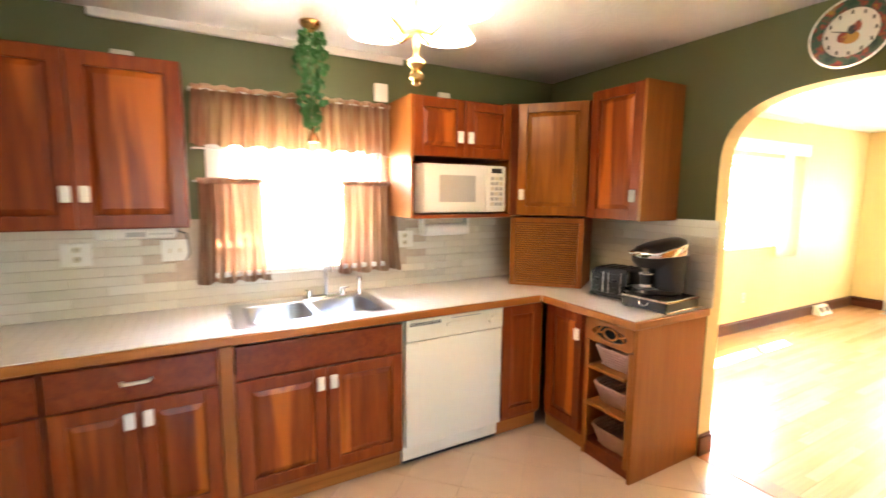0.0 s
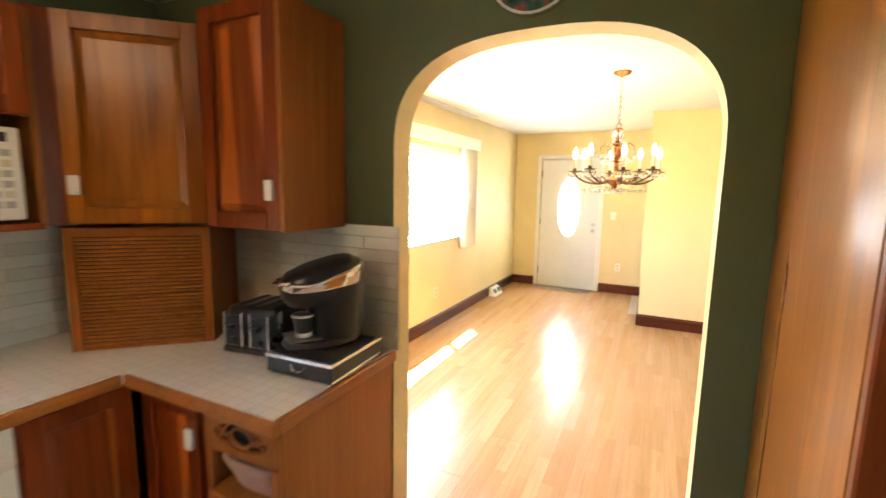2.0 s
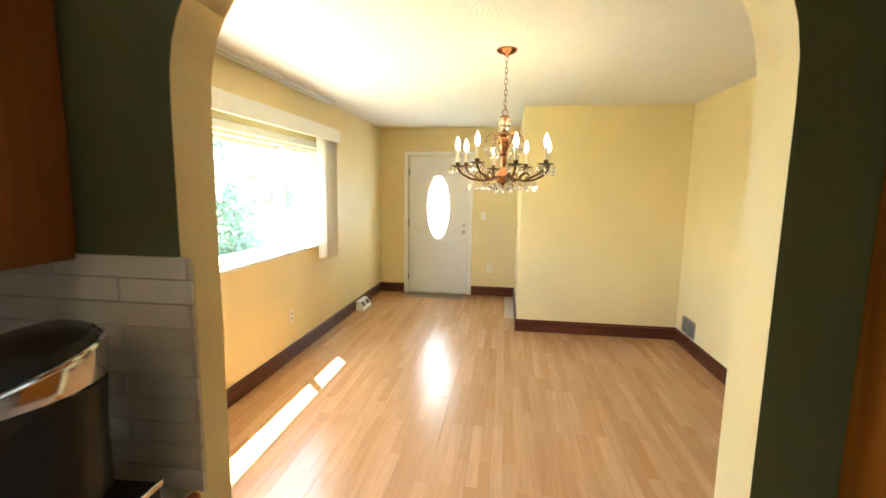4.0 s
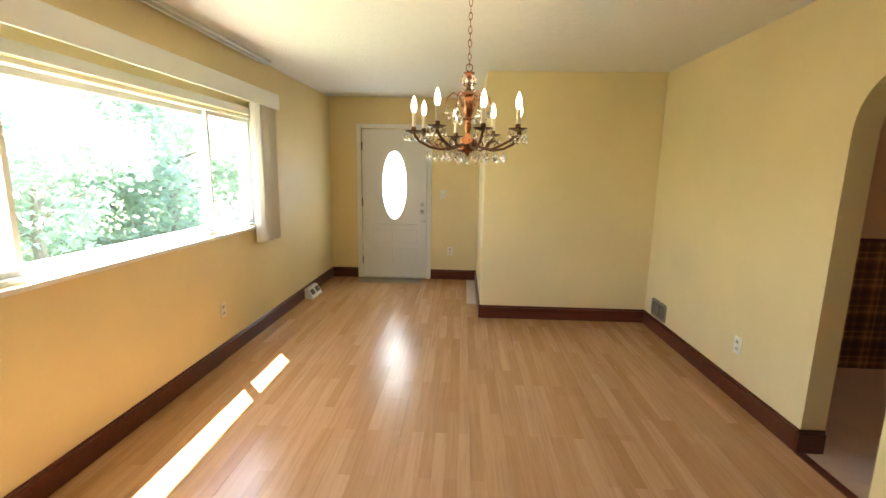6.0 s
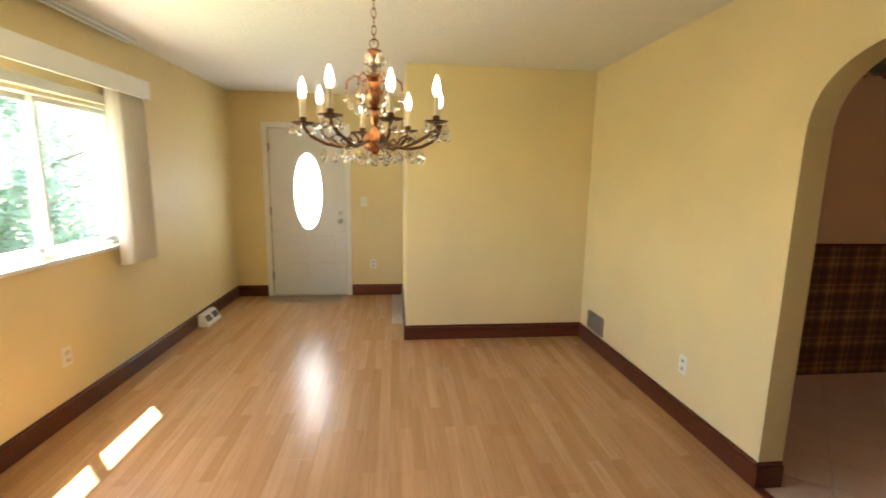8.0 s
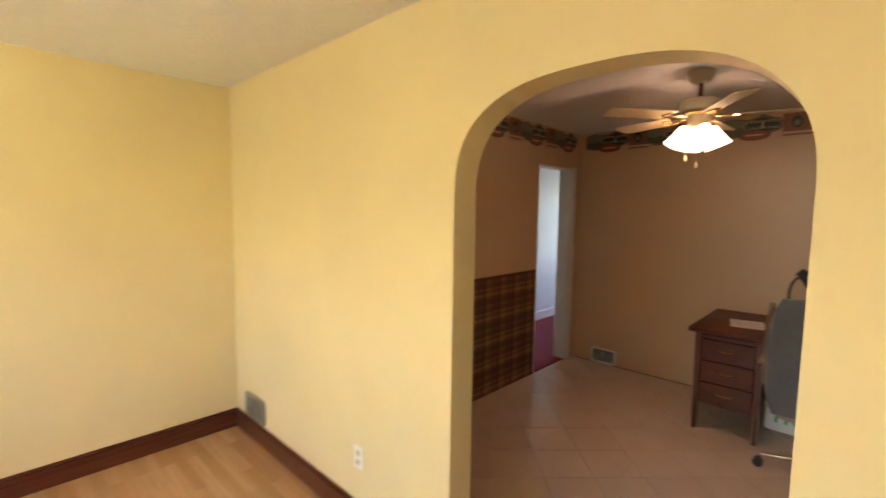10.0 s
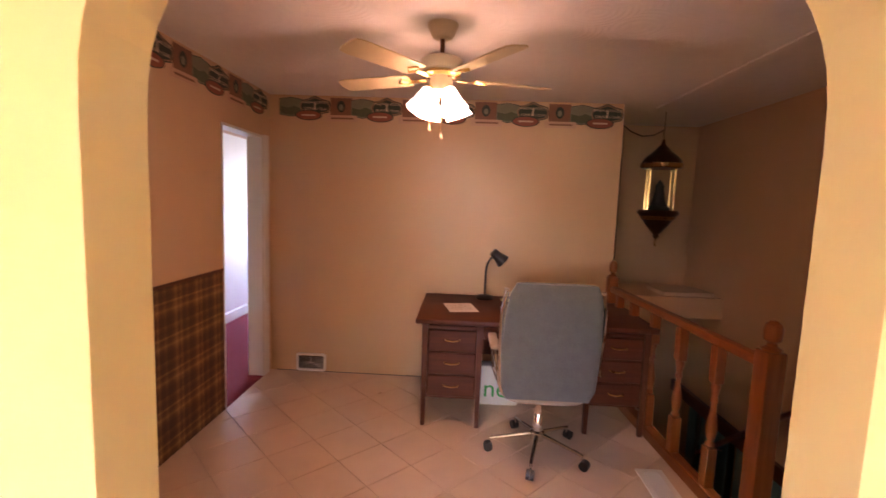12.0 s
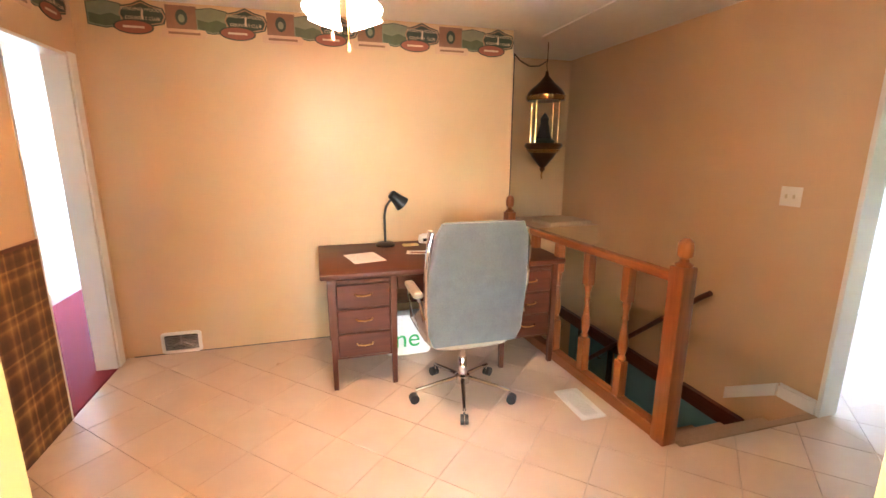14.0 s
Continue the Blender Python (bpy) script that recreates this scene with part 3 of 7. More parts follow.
solid("threshold", box(B(), DX0, DX1, YN - 0.01, YN + T, 0, 0.011, 0.003), STEEL, "metal threshold of the front door", "threshold")

# ---- dining room window ----
win = thing("window_1", "wide white picture window with a slider at each end", "window")
tagged(win, kind="structure")


def frame_bars(bm, x0, x1, y0, y1, z0, z1, w):
    box(bm, x0, x1, y0, y0 + w, z0, z1, 0.003)
    box(bm, x0, x1, y1 - w, y1, z0, z1, 0.003)
    box(bm, x0, x1, y0 + w, y1 - w, z0, z0 + w, 0.003)
    box(bm, x0, x1, y0 + w, y1 - w, z1 - w, z1, 0.003)


bm = B()
frame_bars(bm, -0.17, -0.03, WY0, WY1, WZ0, WZ1, 0.025)
part("window_frame", bm, WHITE, win, smooth=False)
MU0, MU1 = 1.33, 2.85
for y0, y1, xs, w in ((WY0 + 0.025, MU0 + 0.02, -0.10, 0.03), (MU0 - 0.02, MU1 + 0.02, -0.14, 0.035), (MU1 - 0.02, WY1 - 0.025, -0.10, 0.03)):
    bm = B()
    frame_bars(bm, xs, xs + 0.035, y0, y1, WZ0 + 0.025, WZ1 - 0.025, w)
    sash = part("sash", bm, WHITE, win, smooth=False)
    g = part("pane", box(B(), xs + 0.014, xs + 0.02, y0 + w - 0.005, y1 - w + 0.005, WZ0 + 0.025 + w - 0.005, WZ1 - 0.02 - w), GLASS, sash, smooth=False)
    g.visible_shadow = False
part("window_sill", box(B(), -0.03, 0.022, WY0 - 0.05, WY1 + 0.05, WZ0 - 0.028, WZ0 - 0.001, 0.006, 2), WHITE, win)
bm = B()
box(bm, 0.0, 0.016, WY0 - 0.06, WY0, WZ0, WZ1 + 0.06, 0.003)
box(bm, 0.0, 0.016, WY1, WY1 + 0.06, WZ0, WZ1 + 0.06, 0.003)
box(bm, 0.0, 0.016, WY0, WY1, WZ1, WZ1 + 0.06, 0.003)
part("casing", bm, WHITE, win, smooth=False)

# kitchen window
kwin = thing("window_2", "white double-hung kitchen window above the sink", "window")
tagged(kwin, kind="structure")
bm = B()
frame_bars(bm, KX - 0.16, KX - 0.02, KW0, KW1, KZ0, KZ1, 0.03)
part("window_frame", bm, WHITE, kwin, smooth=False)
for z0, z1, xs in ((KZ0 + 0.03, 1.54, KX - 0.09), (1.51, KZ1 - 0.03, KX - 0.13)):
    bm = B()
    frame_bars(bm, xs, xs + 0.035, KW0 + 0.03, KW1 - 0.03, z0, z1, 0.035)
    sash = part("sash", bm, WHITE, kwin, smooth=False)
    g = part("pane", box(B(), xs + 0.014, xs + 0.02, KW0 + 0.06, KW1 - 0.06, z0 + 0.03, z1 - 0.03), GLASS, sash, smooth=False)
    g.visible_shadow = False
part("window_sill", box(B(), KX, KX + 0.05, KW0 - 0.05, KW1 + 0.05, KZ0 - 0.03, KZ0, 0.005), WHITE, kwin)
bm = B()
box(bm, KX, KX + 0.016, KW0 - 0.07, KW0, KZ0, KZ1 + 0.07, 0.003)
box(bm, KX, KX + 0.016, KW1, KW1 + 0.07, KZ0, KZ1 + 0.07, 0.003)
box(bm, KX, KX + 0.016, KW0, KW1, KZ1, KZ1 + 0.07, 0.003)
part("casing", bm, WHITE, kwin, smooth=False)

# office doorway casing
bm = B()
box(bm, OD1 - 0.018, OD1, OY1 - 0.004, OY1 + 0.124, 0.006, ODZ - 0.018)
box(bm, OD0, OD0 + 0.018, OY1 - 0.004, OY1 + 0.124, 0.006, ODZ - 0.018)
box(bm, OD0, OD1, OY1 - 0.004, OY1 + 0.124, ODZ - 0.018, ODZ)
box(bm, OD1 + 0.0, OD1 + 0.085, OY1 - 0.018, OY1 - 0.004, 0.006, ODZ + 0.01, 0.004)
solid("trim_office_doorway", bm, WHITE, "white jambs and casing of the office doorway", "trim")
# white corner post where the stair wall ends
bm = box(B(), 5.125, 5.15, SW - 0.13, SW + 0.012, 0, H - 0.1, 0.003)
solid("trim_stair_wall_end", bm, WHITE, "white casing on the end of the stair wall", "trim")
# picture rail and valance over the dining window
bm = B()
box(bm, 0.03, 0.05, 0.02, 3.62, H - 0.035, H, 0.004)
box(bm, 0.075, 0.10, 0.02, 3.62, H - 0.025, H, 0.004)
solid("trim_curtain_track", bm, WHITE, "white double curtain track under the ceiling", "trim")

lamp("dining_window_daylight", "AREA", (-0.19, (WY0 + WY1) / 2, (WZ0 + WZ1) / 2), DINING_W, DAY, WY1 - WY0 - 0.06, (2.0, (WY0 + WY1) / 2, 0.35), WZ1 - WZ0 - 0.06)
lamp("kitchen_window_daylight", "AREA", (KX - 0.18, (KW0 + KW1) / 2, (KZ0 + KZ1) / 2), KWIN_W, DAY, KW1 - KW0 - 0.06, (5, (KW0 + KW1) / 2, 0.9), KZ1 - KZ0 - 0.06)
lamp("door_glass_daylight", "AREA", (0.973, YN + 0.10, 1.285), DOOR_W, (0.78, 0.89, 1.0), 0.30, (0.973, 0, 0.8), 0.85)

# eaves and outdoors
solid("eaves", box(B(), -0.29, -0.20, -6, 7.5, 2.30, 2.55), WHITE, "white roof overhang outside the windows", "eaves")
# unseen slab, added to stop direct sun from entering by the door's oval
solid("door_sun_blocker", box(B(), -0.2, 3.6, YN + T, YN + 2.4, 2.45, 2.6), WHITE, "unseen white slab added to keep the sun off the front door", "porch roof")

# ---- kitchen ----
BEFORE_KITCHEN = {ob.name for ob in scene.collection.objects}
KITCHEN_WALL = ("wall_kitchen_window", "window_2", "kitchen_window_daylight", "trim_kitchen_cornice")
BX = 0.555          # front of the base cabinets along the window
BY = -0.735         # front of the base cabinets along the arch wall


def raised_door(parent, w, h, name="door", knob=None, panel=None, frame_m=None, handle_z=None, lying=False):
    """A panelled door in its own axes: x across, z up, front towards -y. Returns the door."""
    fm = frame_m or CHERRY
    bm = B()
    s = min(0.06, h * 0.28)
    box(bm, 0.001, w - 0.001, -0.005, 0, 0.001, h - 0.001)
    d = part(name, bm, fm, parent, smooth=False)
    for x0 in (0, w - s):
        part("stile", box(B(), x0, x0 + s, -0.02, -0.004, 0, h, 0.003), fm, d, smooth=False)
    for z0 in (0, h - s):
        part("rail", box(B(), s, w - s, -0.0195, -0.004, z0, z0 + s, 0.003), fm, d, smooth=False)
    bm = B()
    r = bmesh.ops.create_cube(bm, size=1)
    for v in r["verts"]:
        k = 0.028 if v.co.y < 0 else 0.0
        v.co = Vector((s + k + (v.co.x + 0.5) * (w - 2 * s - 2 * k), -0.016 if v.co.y < 0 else -0.006, s + k + (v.co.z + 0.5) * (h - 2 * s - 2 * k)))
    part("raised_panel", bm, panel or CHERRY_PANEL, d, smooth=False)
    if knob is not None:
        bm = B()
        kx, kz = knob
        if lying:
            tube(bm, [(kx - 0.045, -0.02, kz), (kx - 0.04, -0.045, kz), (kx + 0.04, -0.045, kz), (kx + 0.045, -0.02, kz)], 0.007, 8)
        else:
            box(bm, kx - 0.019, kx + 0.019, -0.036, -0.02, kz - 0.036, kz + 0.036, 0.006, 2)
        part("handle", bm, PORCELAIN, d, "white porcelain handle")
    return d


def on_face(ob, place, turn):
    ob.matrix_basis = pose(*place, 0, 0, turn)
    return ob


def cabinet(name, label, group="kitchen cabinets"):
    return thing(name, label, "cabinet", group=group)


def base_unit(y0, y1, drawer=True, double=True, label="cherry base cabinet with raised-panel doors", false_front=False):
    c = cabinet("base_cabinet", label)
    bm = B()
    box(bm, KX + 0.01, BX - 0.022, y0 + 0.001, y1 - 0.001, 0.10, 0.715 if false_front else 0.868)
    part("body", bm, CHERRY, c, smooth=False)
    part("toe_kick", box(B(), KX + 0.01, BX - 0.05, y0, y1, 0.0, 0.10), MAPLE_H, c, "honey-coloured toe kick", False)
    w = y1 - y0
    top = 0.855
    if drawer:
        bm = B()
        box(bm, 0.006, w - 0.006, -0.02, 0, 0.0, 0.16, 0.006, 2)
        d = part("drawer_front", bm, CHERRY_H, c, smooth=False)
        on_face(d, (BX - 0.02, y0, 0.69), 90)
        if not false_front:
            bm = tube(B(), [(w / 2 - 0.05, -0.02, 0.08), (w / 2 - 0.042, -0.046, 0.08), (w / 2 + 0.042, -0.046, 0.08), (w / 2 + 0.05, -0.02, 0.08)], 0.008, 8)
            part("handle", bm, PORCELAIN, d, "white porcelain bow handle")
        top = 0.68
    n = 2 if double else 1
    dw = (w - 0.006 * (n + 1)) / n
    for i in range(n):
        kx = (dw - 0.03 if i == 0 else 0.03) if double else dw - 0.035
        d = raised_door(c, dw, top - 0.125, knob=(kx, (top - 0.125) * 0.86) if double else None)
        on_face(d, (BX - 0.02, y0 + 0.006 + i * (dw + 0.006), 0.125), 90)
    return c


base_unit(-4.55, -3.255, label="cherry base cabinet at the far end of the worktop")
base_unit(-3.25, -2.635, label="cherry base cabinet with a drawer over two doors")
base_unit(-2.575, -1.735, label="cherry sink cabinet with two raised-panel doors", false_front=True)
f = cabinet("cabinet_filler", "pale honey wood filler strip between base cabinets")
part("strip", box(B(), KX + 0.01, BX - 0.01, -2.634, -2.576, 0.06, 0.868, 0.002), MAPLE, f, smooth=False)
part("toe_kick", box(B(), KX + 0.01, BX - 0.05, -2.634, -2.576, 0, 0.06), BLACKMATT, f, "black toe gap", False)
base_unit(-1.065, -0.742, drawer=False, double=False, label="narrow cherry corner cabinet with one door")

dw = thing("dishwasher", "almond-white dishwasher with a black kick plate, closed", "dishwasher")
part("body", box(B(), KX + 0.02, BX - 0.04, -1.725, -1.07, 0.02, 0.865), APPLIANCE, dw, smooth=False)
part("door", box(B(), BX - 0.04, BX + 0.005, -1.722, -1.073, 0.115, 0.735, 0.006, 2), APPLIANCE, dw)
cp = part("control_panel", box(B(), BX - 0.04, BX + 0.010, -1.722, -1.073, 0.738, 0.862, 0.006, 2), APPLIANCE, dw)
bm = B()
for i in range(14):
    box(bm, BX + 0.010, BX + 0.013, -1.70 + i * 0.014, -1.692 + i * 0.014, 0.825, 0.845)
part("vent_grille", bm, BLACKMATT, cp, "dark vent slots", False)
part("latch", box(B(), BX + 0.010, BX + 0.022, -1.47, -1.32, 0.80, 0.825, 0.004), APPLIANCE, cp)
part("dial", cyl(B(), (BX + 0.010, -1.16, 0.80), (BX + 0.028, -1.16, 0.80), 0.024, 0.020, 20), APPLIANCE, cp)
part("print", box(B(), BX + 0.010, BX + 0.0112, -1.44, -1.24, 0.842, 0.847), GREYPLASTIC, cp, "thin line of small print", False)
part("kick_plate", box(B(), BX - 0.06, BX - 0.045, -1.722, -1.073, 0.0, 0.11), BLACKMATT, dw, "black kick plate", False)

# run along the arch wall
c = cabinet("base_cabinet", "cherry corner cabinet with one door beside the open shelves")
part("body", box(B(), 0.562, 0.895, BY + 0.022, -0.125, 0.10, 0.868), CHERRY, c, smooth=False)
part("toe_kick", box(B(), 0.55, 0.895, BY + 0.05, BY + 0.06, 0, 0.10), MAPLE_H, c, "honey toe kick", False)
d = raised_door(c, 0.30, 0.73, knob=(0.265, 0.60))
on_face(d, (0.585, BY + 0.02, 0.125), 0)

c = cabinet("open_shelf_cabinet", "open cherry shelf cabinet with pull-out shelves for baskets")
SX0, SX1 = 0.90, 1.262
part("side_panel", box(B(), SX1 - 0.02, SX1, BY, -0.13, 0.0, 0.868, 0.002), MAPLE, c, "honey wood end panel", False)
part("side_panel", box(B(), SX0, SX0 + 0.018, BY + 0.02, -0.13, 0.0, 0.868), MAPLE, c, smooth=False)
part("back_panel", box(B(), SX0 + 0.018, SX1 - 0.02, -0.15, -0.13, 0.09, 0.868), CHERRY, c, smooth=False)
part("bottom_shelf", box(B(), SX0 + 0.018, SX1 - 0.02, BY + 0.012, -0.15, 0.07, 0.10), CHERRY_H, c, smooth=False)
part("toe_kick", box(B(), SX0 + 0.018, SX1 - 0.02, BY + 0.03, BY + 0.05, 0.0, 0.07), CHERRY_H, c, smooth=False)
bm = B()
box(bm, SX0 + 0.018, SX0 + 0.045, BY, BY + 0.02, 0.07, 0.72, 0.002)
box(bm, SX1 - 0.05, SX1 - 0.0205, BY, BY + 0.02, 0.07, 0.72, 0.002)
part("face_frame", bm, MAPLE, c, smooth=False)
for z in (0.34, 0.56):
    part("pull_out_shelf", box(B(), SX0 + 0.046, SX1 - 0.052, BY - 0.015, -0.2, z, z + 0.018, 0.003), MAPLE_H, c, "honey pull-out shelf", False)
    part("shelf_runner", box(B(), SX0 + 0.019, SX0 + 0.045, BY + 0.021, -0.2, z - 0.03, z - 0.002), MAPLE_H, c, smooth=False)
# fretwork rail over the shelves
fx, fz, fw, fh = (SX0 + SX1) / 2, 0.785, 0.30, 0.125
bm = B()
ring_plate(bm, square_round(fx, fz, fx - 0.165, fx + 0.16, fz - 0.065, fz + 0.075), ellipse(fx, fz, 0.115, 0.042), BY, BY + 0.018)
fret = part("fretwork_rail", bm, MAPLE, c, "fretted honey wood rail", False)
bm = B()
tube(bm, [(x, BY + 0.009, z) for x, z in ellipse(fx, fz, 0.045, 0.030, 20)], 0.007, 6)
for sgn in (-1, 1):
    tube(bm, [(fx + sgn * 0.11, BY + 0.009, fz + 0.02), (fx + sgn * 0.07, BY + 0.009, fz - 0.005), (fx + sgn * 0.045, BY + 0.009, fz)], 0.007, 6)
    tube(bm, [(fx + sgn * 0.10, BY + 0.009, fz - 0.03), (fx + sgn * 0.075, BY + 0.009, fz + 0.012), (fx + sgn * 0.05, BY + 0.009, fz + 0.036)], 0.006, 6)
part("fret", bm, MAPLE, fret)
part("fret_back", box(B(), fx - 0.13, fx + 0.13, BY + 0.06, BY + 0.066, fz - 0.06, fz + 0.06), BLACKMATT, fret, smooth=False)

WICKER = fabric("woven_red_wicker", (0.36, 0.15, 0.10), (0.56, 0.36, 0.24), 120)


def basket(z):
    t = thing("wicker_basket", "small reddish woven basket on a pull-out shelf", "basket", (1.09, BY + 0.26, z), group="shelf baskets")
    for i in range(7):
        bm = B()
        k = 0.11 + i * 0.004
        zz = 0.012 + i * 0.017
        pts = [(k * 1.0 * math.copysign(abs(math.cos(a)) ** 0.4, math.cos(a)), k * 1.9 * math.copysign(abs(math.sin(a)) ** 0.4, math.sin(a)) , zz + 0.002 * math.sin(a * 12)) for a in [2 * math.pi * j / 40 for j in range(41)]]
        tube(bm, pts, 0.010, 6)
        part("weave_band", bm, WICKER, t)
    part("base", box(B(), -0.105, 0.105, -0.2, 0.2, 0.0, 0.008), WICKER, t, smooth=False)
    return t


basket(0.100)
basket(0.358)
basket(0.578)

# worktop, with the hole for the sink
wt = thing("worktop", "white gridded laminate worktop with a honey wood edge", "worktop")
CF = 0.585
SK = (0.00, 0.47, -2.545, -1.765)
for x0, x1, y0, y1 in ((KX, CF - 0.02, -4.55, SK[2]), (KX, CF - 0.02, SK[3], -0.12), (KX, SK[0], SK[2], SK[3]), (SK[1], CF - 0.02, SK[2], SK[3]), (CF - 0.02, 1.265, -0.745, -0.12)):
    part("slab", box(B(), x0, x1, y0, y1, 0.870, 0.912), COUNTER, wt, smooth=False)
part("edge_strip", box(B(), CF - 0.02, CF, -4.55, -0.766, 0.868, 0.910, 0.004), MAPLE_H, wt, "honey wood front edge", False)
part("edge_strip", box(B(), CF - 0.0, 1.285, -0.765, -0.745, 0.868, 0.910, 0.004), MAPLE_H, wt, "honey wood front edge", False)
part("edge_strip", box(B(), 1.265, 1.285, -0.7445, -0.125, 0.868, 0.910, 0.004), MAPLE_H, wt, "honey wood front edge", False)

sink = thing("sink", "double-bowl stainless steel kitchen sink set in the worktop", "sink")


def bowl(y0, y1):
    x0, x1, zt, zb, n = 0.08, 0.44, 0.916, 0.74, 32
    def ring(k, z):
        cx, cy, a, b = (x0 + x1) / 2, (y0 + y1) / 2, (x1 - x0) / 2 * k, (y1 - y0) / 2 * k
        return [(cx + a * math.copysign(abs(math.cos(t)) ** 0.45, math.cos(t)), cy + b * math.copysign(abs(math.sin(t)) ** 0.45, math.sin(t)), z) for t in [2 * math.pi * i / n for i in range(n)]]
    bm = B()
    rs = [[bm.verts.new(p) for p in ring(k, z)] for k, z in ((1.06, zt - 0.004), (1.05, zt), (1.0, zt), (0.97, zt - 0.012), (0.93, zb + 0.03), (0.86, zb), (0.15, zb - 0.006))]
    for a, b in zip(rs, rs[1:]):
        for i in range(n):
            bm.faces.new((a[i], a[(i + 1) % n], b[(i + 1) % n], b[i]))
    bm.faces.new(rs[-1])
    o = part("bowl", bm, STEEL, sink)
    part("drain", cyl(B(), ((x0 + x1) / 2, (y0 + y1) / 2, zb - 0.004), ((x0 + x1) / 2, (y0 + y1) / 2, zb + 0.002), 0.04), CHROME, o)


bowl(-2.50, -2.17)
bowl(-2.14, -1.81)
bm = B()
frame_y = ((-0.005, 0.076, -2.56, -1.75), (0.444, 0.485, -2.56, -1.75), (0.076, 0.444, -2.56, -2.495), (0.076, 0.444, -2.175, -2.135), (0.076, 0.444, -1.815, -1.75))
for x0, x1, y0, y1 in frame_y:
    box(bm, x0, x1, y0, y1, 0.912, 0.9165)
part("rim", bm, STEEL, sink, smooth=False)
fau = thing("faucet", "chrome kitchen faucet with a high arched spout and side sprayer", "faucet", (0.035, -2.02, 0.9165))
part("base_plate", box(B(), -0.03, 0.03, -0.13, 0.13, 0, 0.012, 0.005, 2), CHROME, fau)
part("spout", tube(B(), [(0, 0, 0.01), (0, 0, 0.16), (0.015, 0, 0.22), (0.06, 0, 0.262), (0.12, 0, 0.262), (0.165, 0, 0.23), (0.18, 0, 0.185)], 0.012, 12), CHROME, fau)
for y in (-0.10, 0.10):
    bm = lathe(B(), [(0.022, 0.012), (0.02, 0.035), (0.016, 0.05), (0.008, 0.055)], (0, y, 0), 16)
    tube(bm, [(0, y, 0.05), (0.045, y * 1.25, 0.062)], 0.007, 8)
    part("lever", bm, CHROME, fau)
part("sprayer", lathe(B(), [(0.018, 0), (0.014, 0.02), (0.013, 0.07), (0.018, 0.10), (0.01, 0.115)], (0.0, 0.21, 0), 16), CHROME, fau)

# upper cabinets
UX = 0.225


def upper(y0, y1, z0, z1, front, label, n=2, knob_low=True):
    c = cabinet("wall_cabinet", label)
    part("body", box(B(), KX + 0.002, front - 0.02, y0, y1, z0, z1), CHERRY, c, smooth=False)
    w = y1 - y0
    dwid = (w - 0.006 * (n + 1)) / n
    for i in range(n):
        kx = dwid - 0.03 if i == 0 else 0.03
        d = raised_door(c, dwid, z1 - z0 - 0.012, knob=(kx, 0.15))
        on_face(d, (front - 0.02, y0 + 0.006 + i * (dwid + 0.006), z0 + 0.006), 90)
    return c


upper(-3.55, -2.72, 1.38, 2.14, UX + 0.06, "cherry wall cabinet with two streaky raised-panel doors")
upper(-4.55, -3.555, 1.38, 2.14, UX + 0.06, "cherry wall cabinet above the far end of the worktop")
MWX = 0.30
mwc = cabinet("wall_cabinet", "cherry wall cabinet with an open microwave shelf below")
part("body", box(B(), KX + 0.002, MWX - 0.02, -1.548, -0.84, 1.775, 2.125), CHERRY, mwc, smooth=False)
part("side_panel", box(B(), KX + 0.002, MWX, -1.57, -1.55, 1.405, 2.125, 0.002), MAPLE, mwc, "pale honey end panel", False)
part("side_panel", box(B(), KX + 0.002, MWX - 0.02, -0.84, -0.822, 1.405, 2.125, 0.002), MAPLE, mwc, smooth=False)
part("shelf", box(B(), KX + 0.002, MWX + 0.01, -1.55, -0.84, 1.40, 1.422, 0.002), CHERRY_H, mwc, smooth=False)
part("back_panel", box(B(), KX + 0.002, KX + 0.012, -1.55, -0.84, 1.422, 1.775), CHERRY, mwc, smooth=False)
for i in range(2):
    d = raised_door(mwc, 0.349, 0.345, knob=(0.315 if i == 0 else 0.034, 0.12))
    on_face(d, (MWX - 0.02, -1.548 + i * 0.355, 1.778), 90)

mw = thing("microwave", "white countertop microwave with a grey window on its shelf", "microwave")
part("body", box(B(), KX + 0.03, MWX - 0.02, -1.492, -0.885, 1.432, 1.735, 0.008, 2), MWWHITE, mw)
for y in (-1.44, -0.93):
    part("foot", cyl(B(), (0.2, y, 1.422), (0.2, y, 1.433), 0.012), BLACKMATT, mw)
dr = part("door", box(B(), MWX - 0.02, MWX + 0.012, -1.49, -1.045, 1.436, 1.732, 0.008, 2), MWWHITE, mw)
part("window", box(B(), MWX + 0.012, MWX + 0.0135, -1.385, -1.125, 1.50, 1.665, 0.0005), GREYPLASTIC, dr, "grey perforated window", False)
cp = part("control_panel", box(B(), MWX - 0.02, MWX + 0.012, -1.042, -0.887, 1.436, 1.732, 0.008, 2), MWWHITE, mw)
part("display", box(B(), MWX + 0.012, MWX + 0.0135, -1.00, -0.92, 1.685, 1.715), BLACK, cp, "dark display", False)
for r in range(6):
    for k in range(3):
        part("button", box(B(), MWX + 0.012, MWX + 0.0145, -1.008 + k * 0.034, -0.982 + k * 0.034, 1.475 + r * 0.033, 1.497 + r * 0.033, 0.001), GREYPLASTIC if (r + k) % 3 else IVORY, cp)

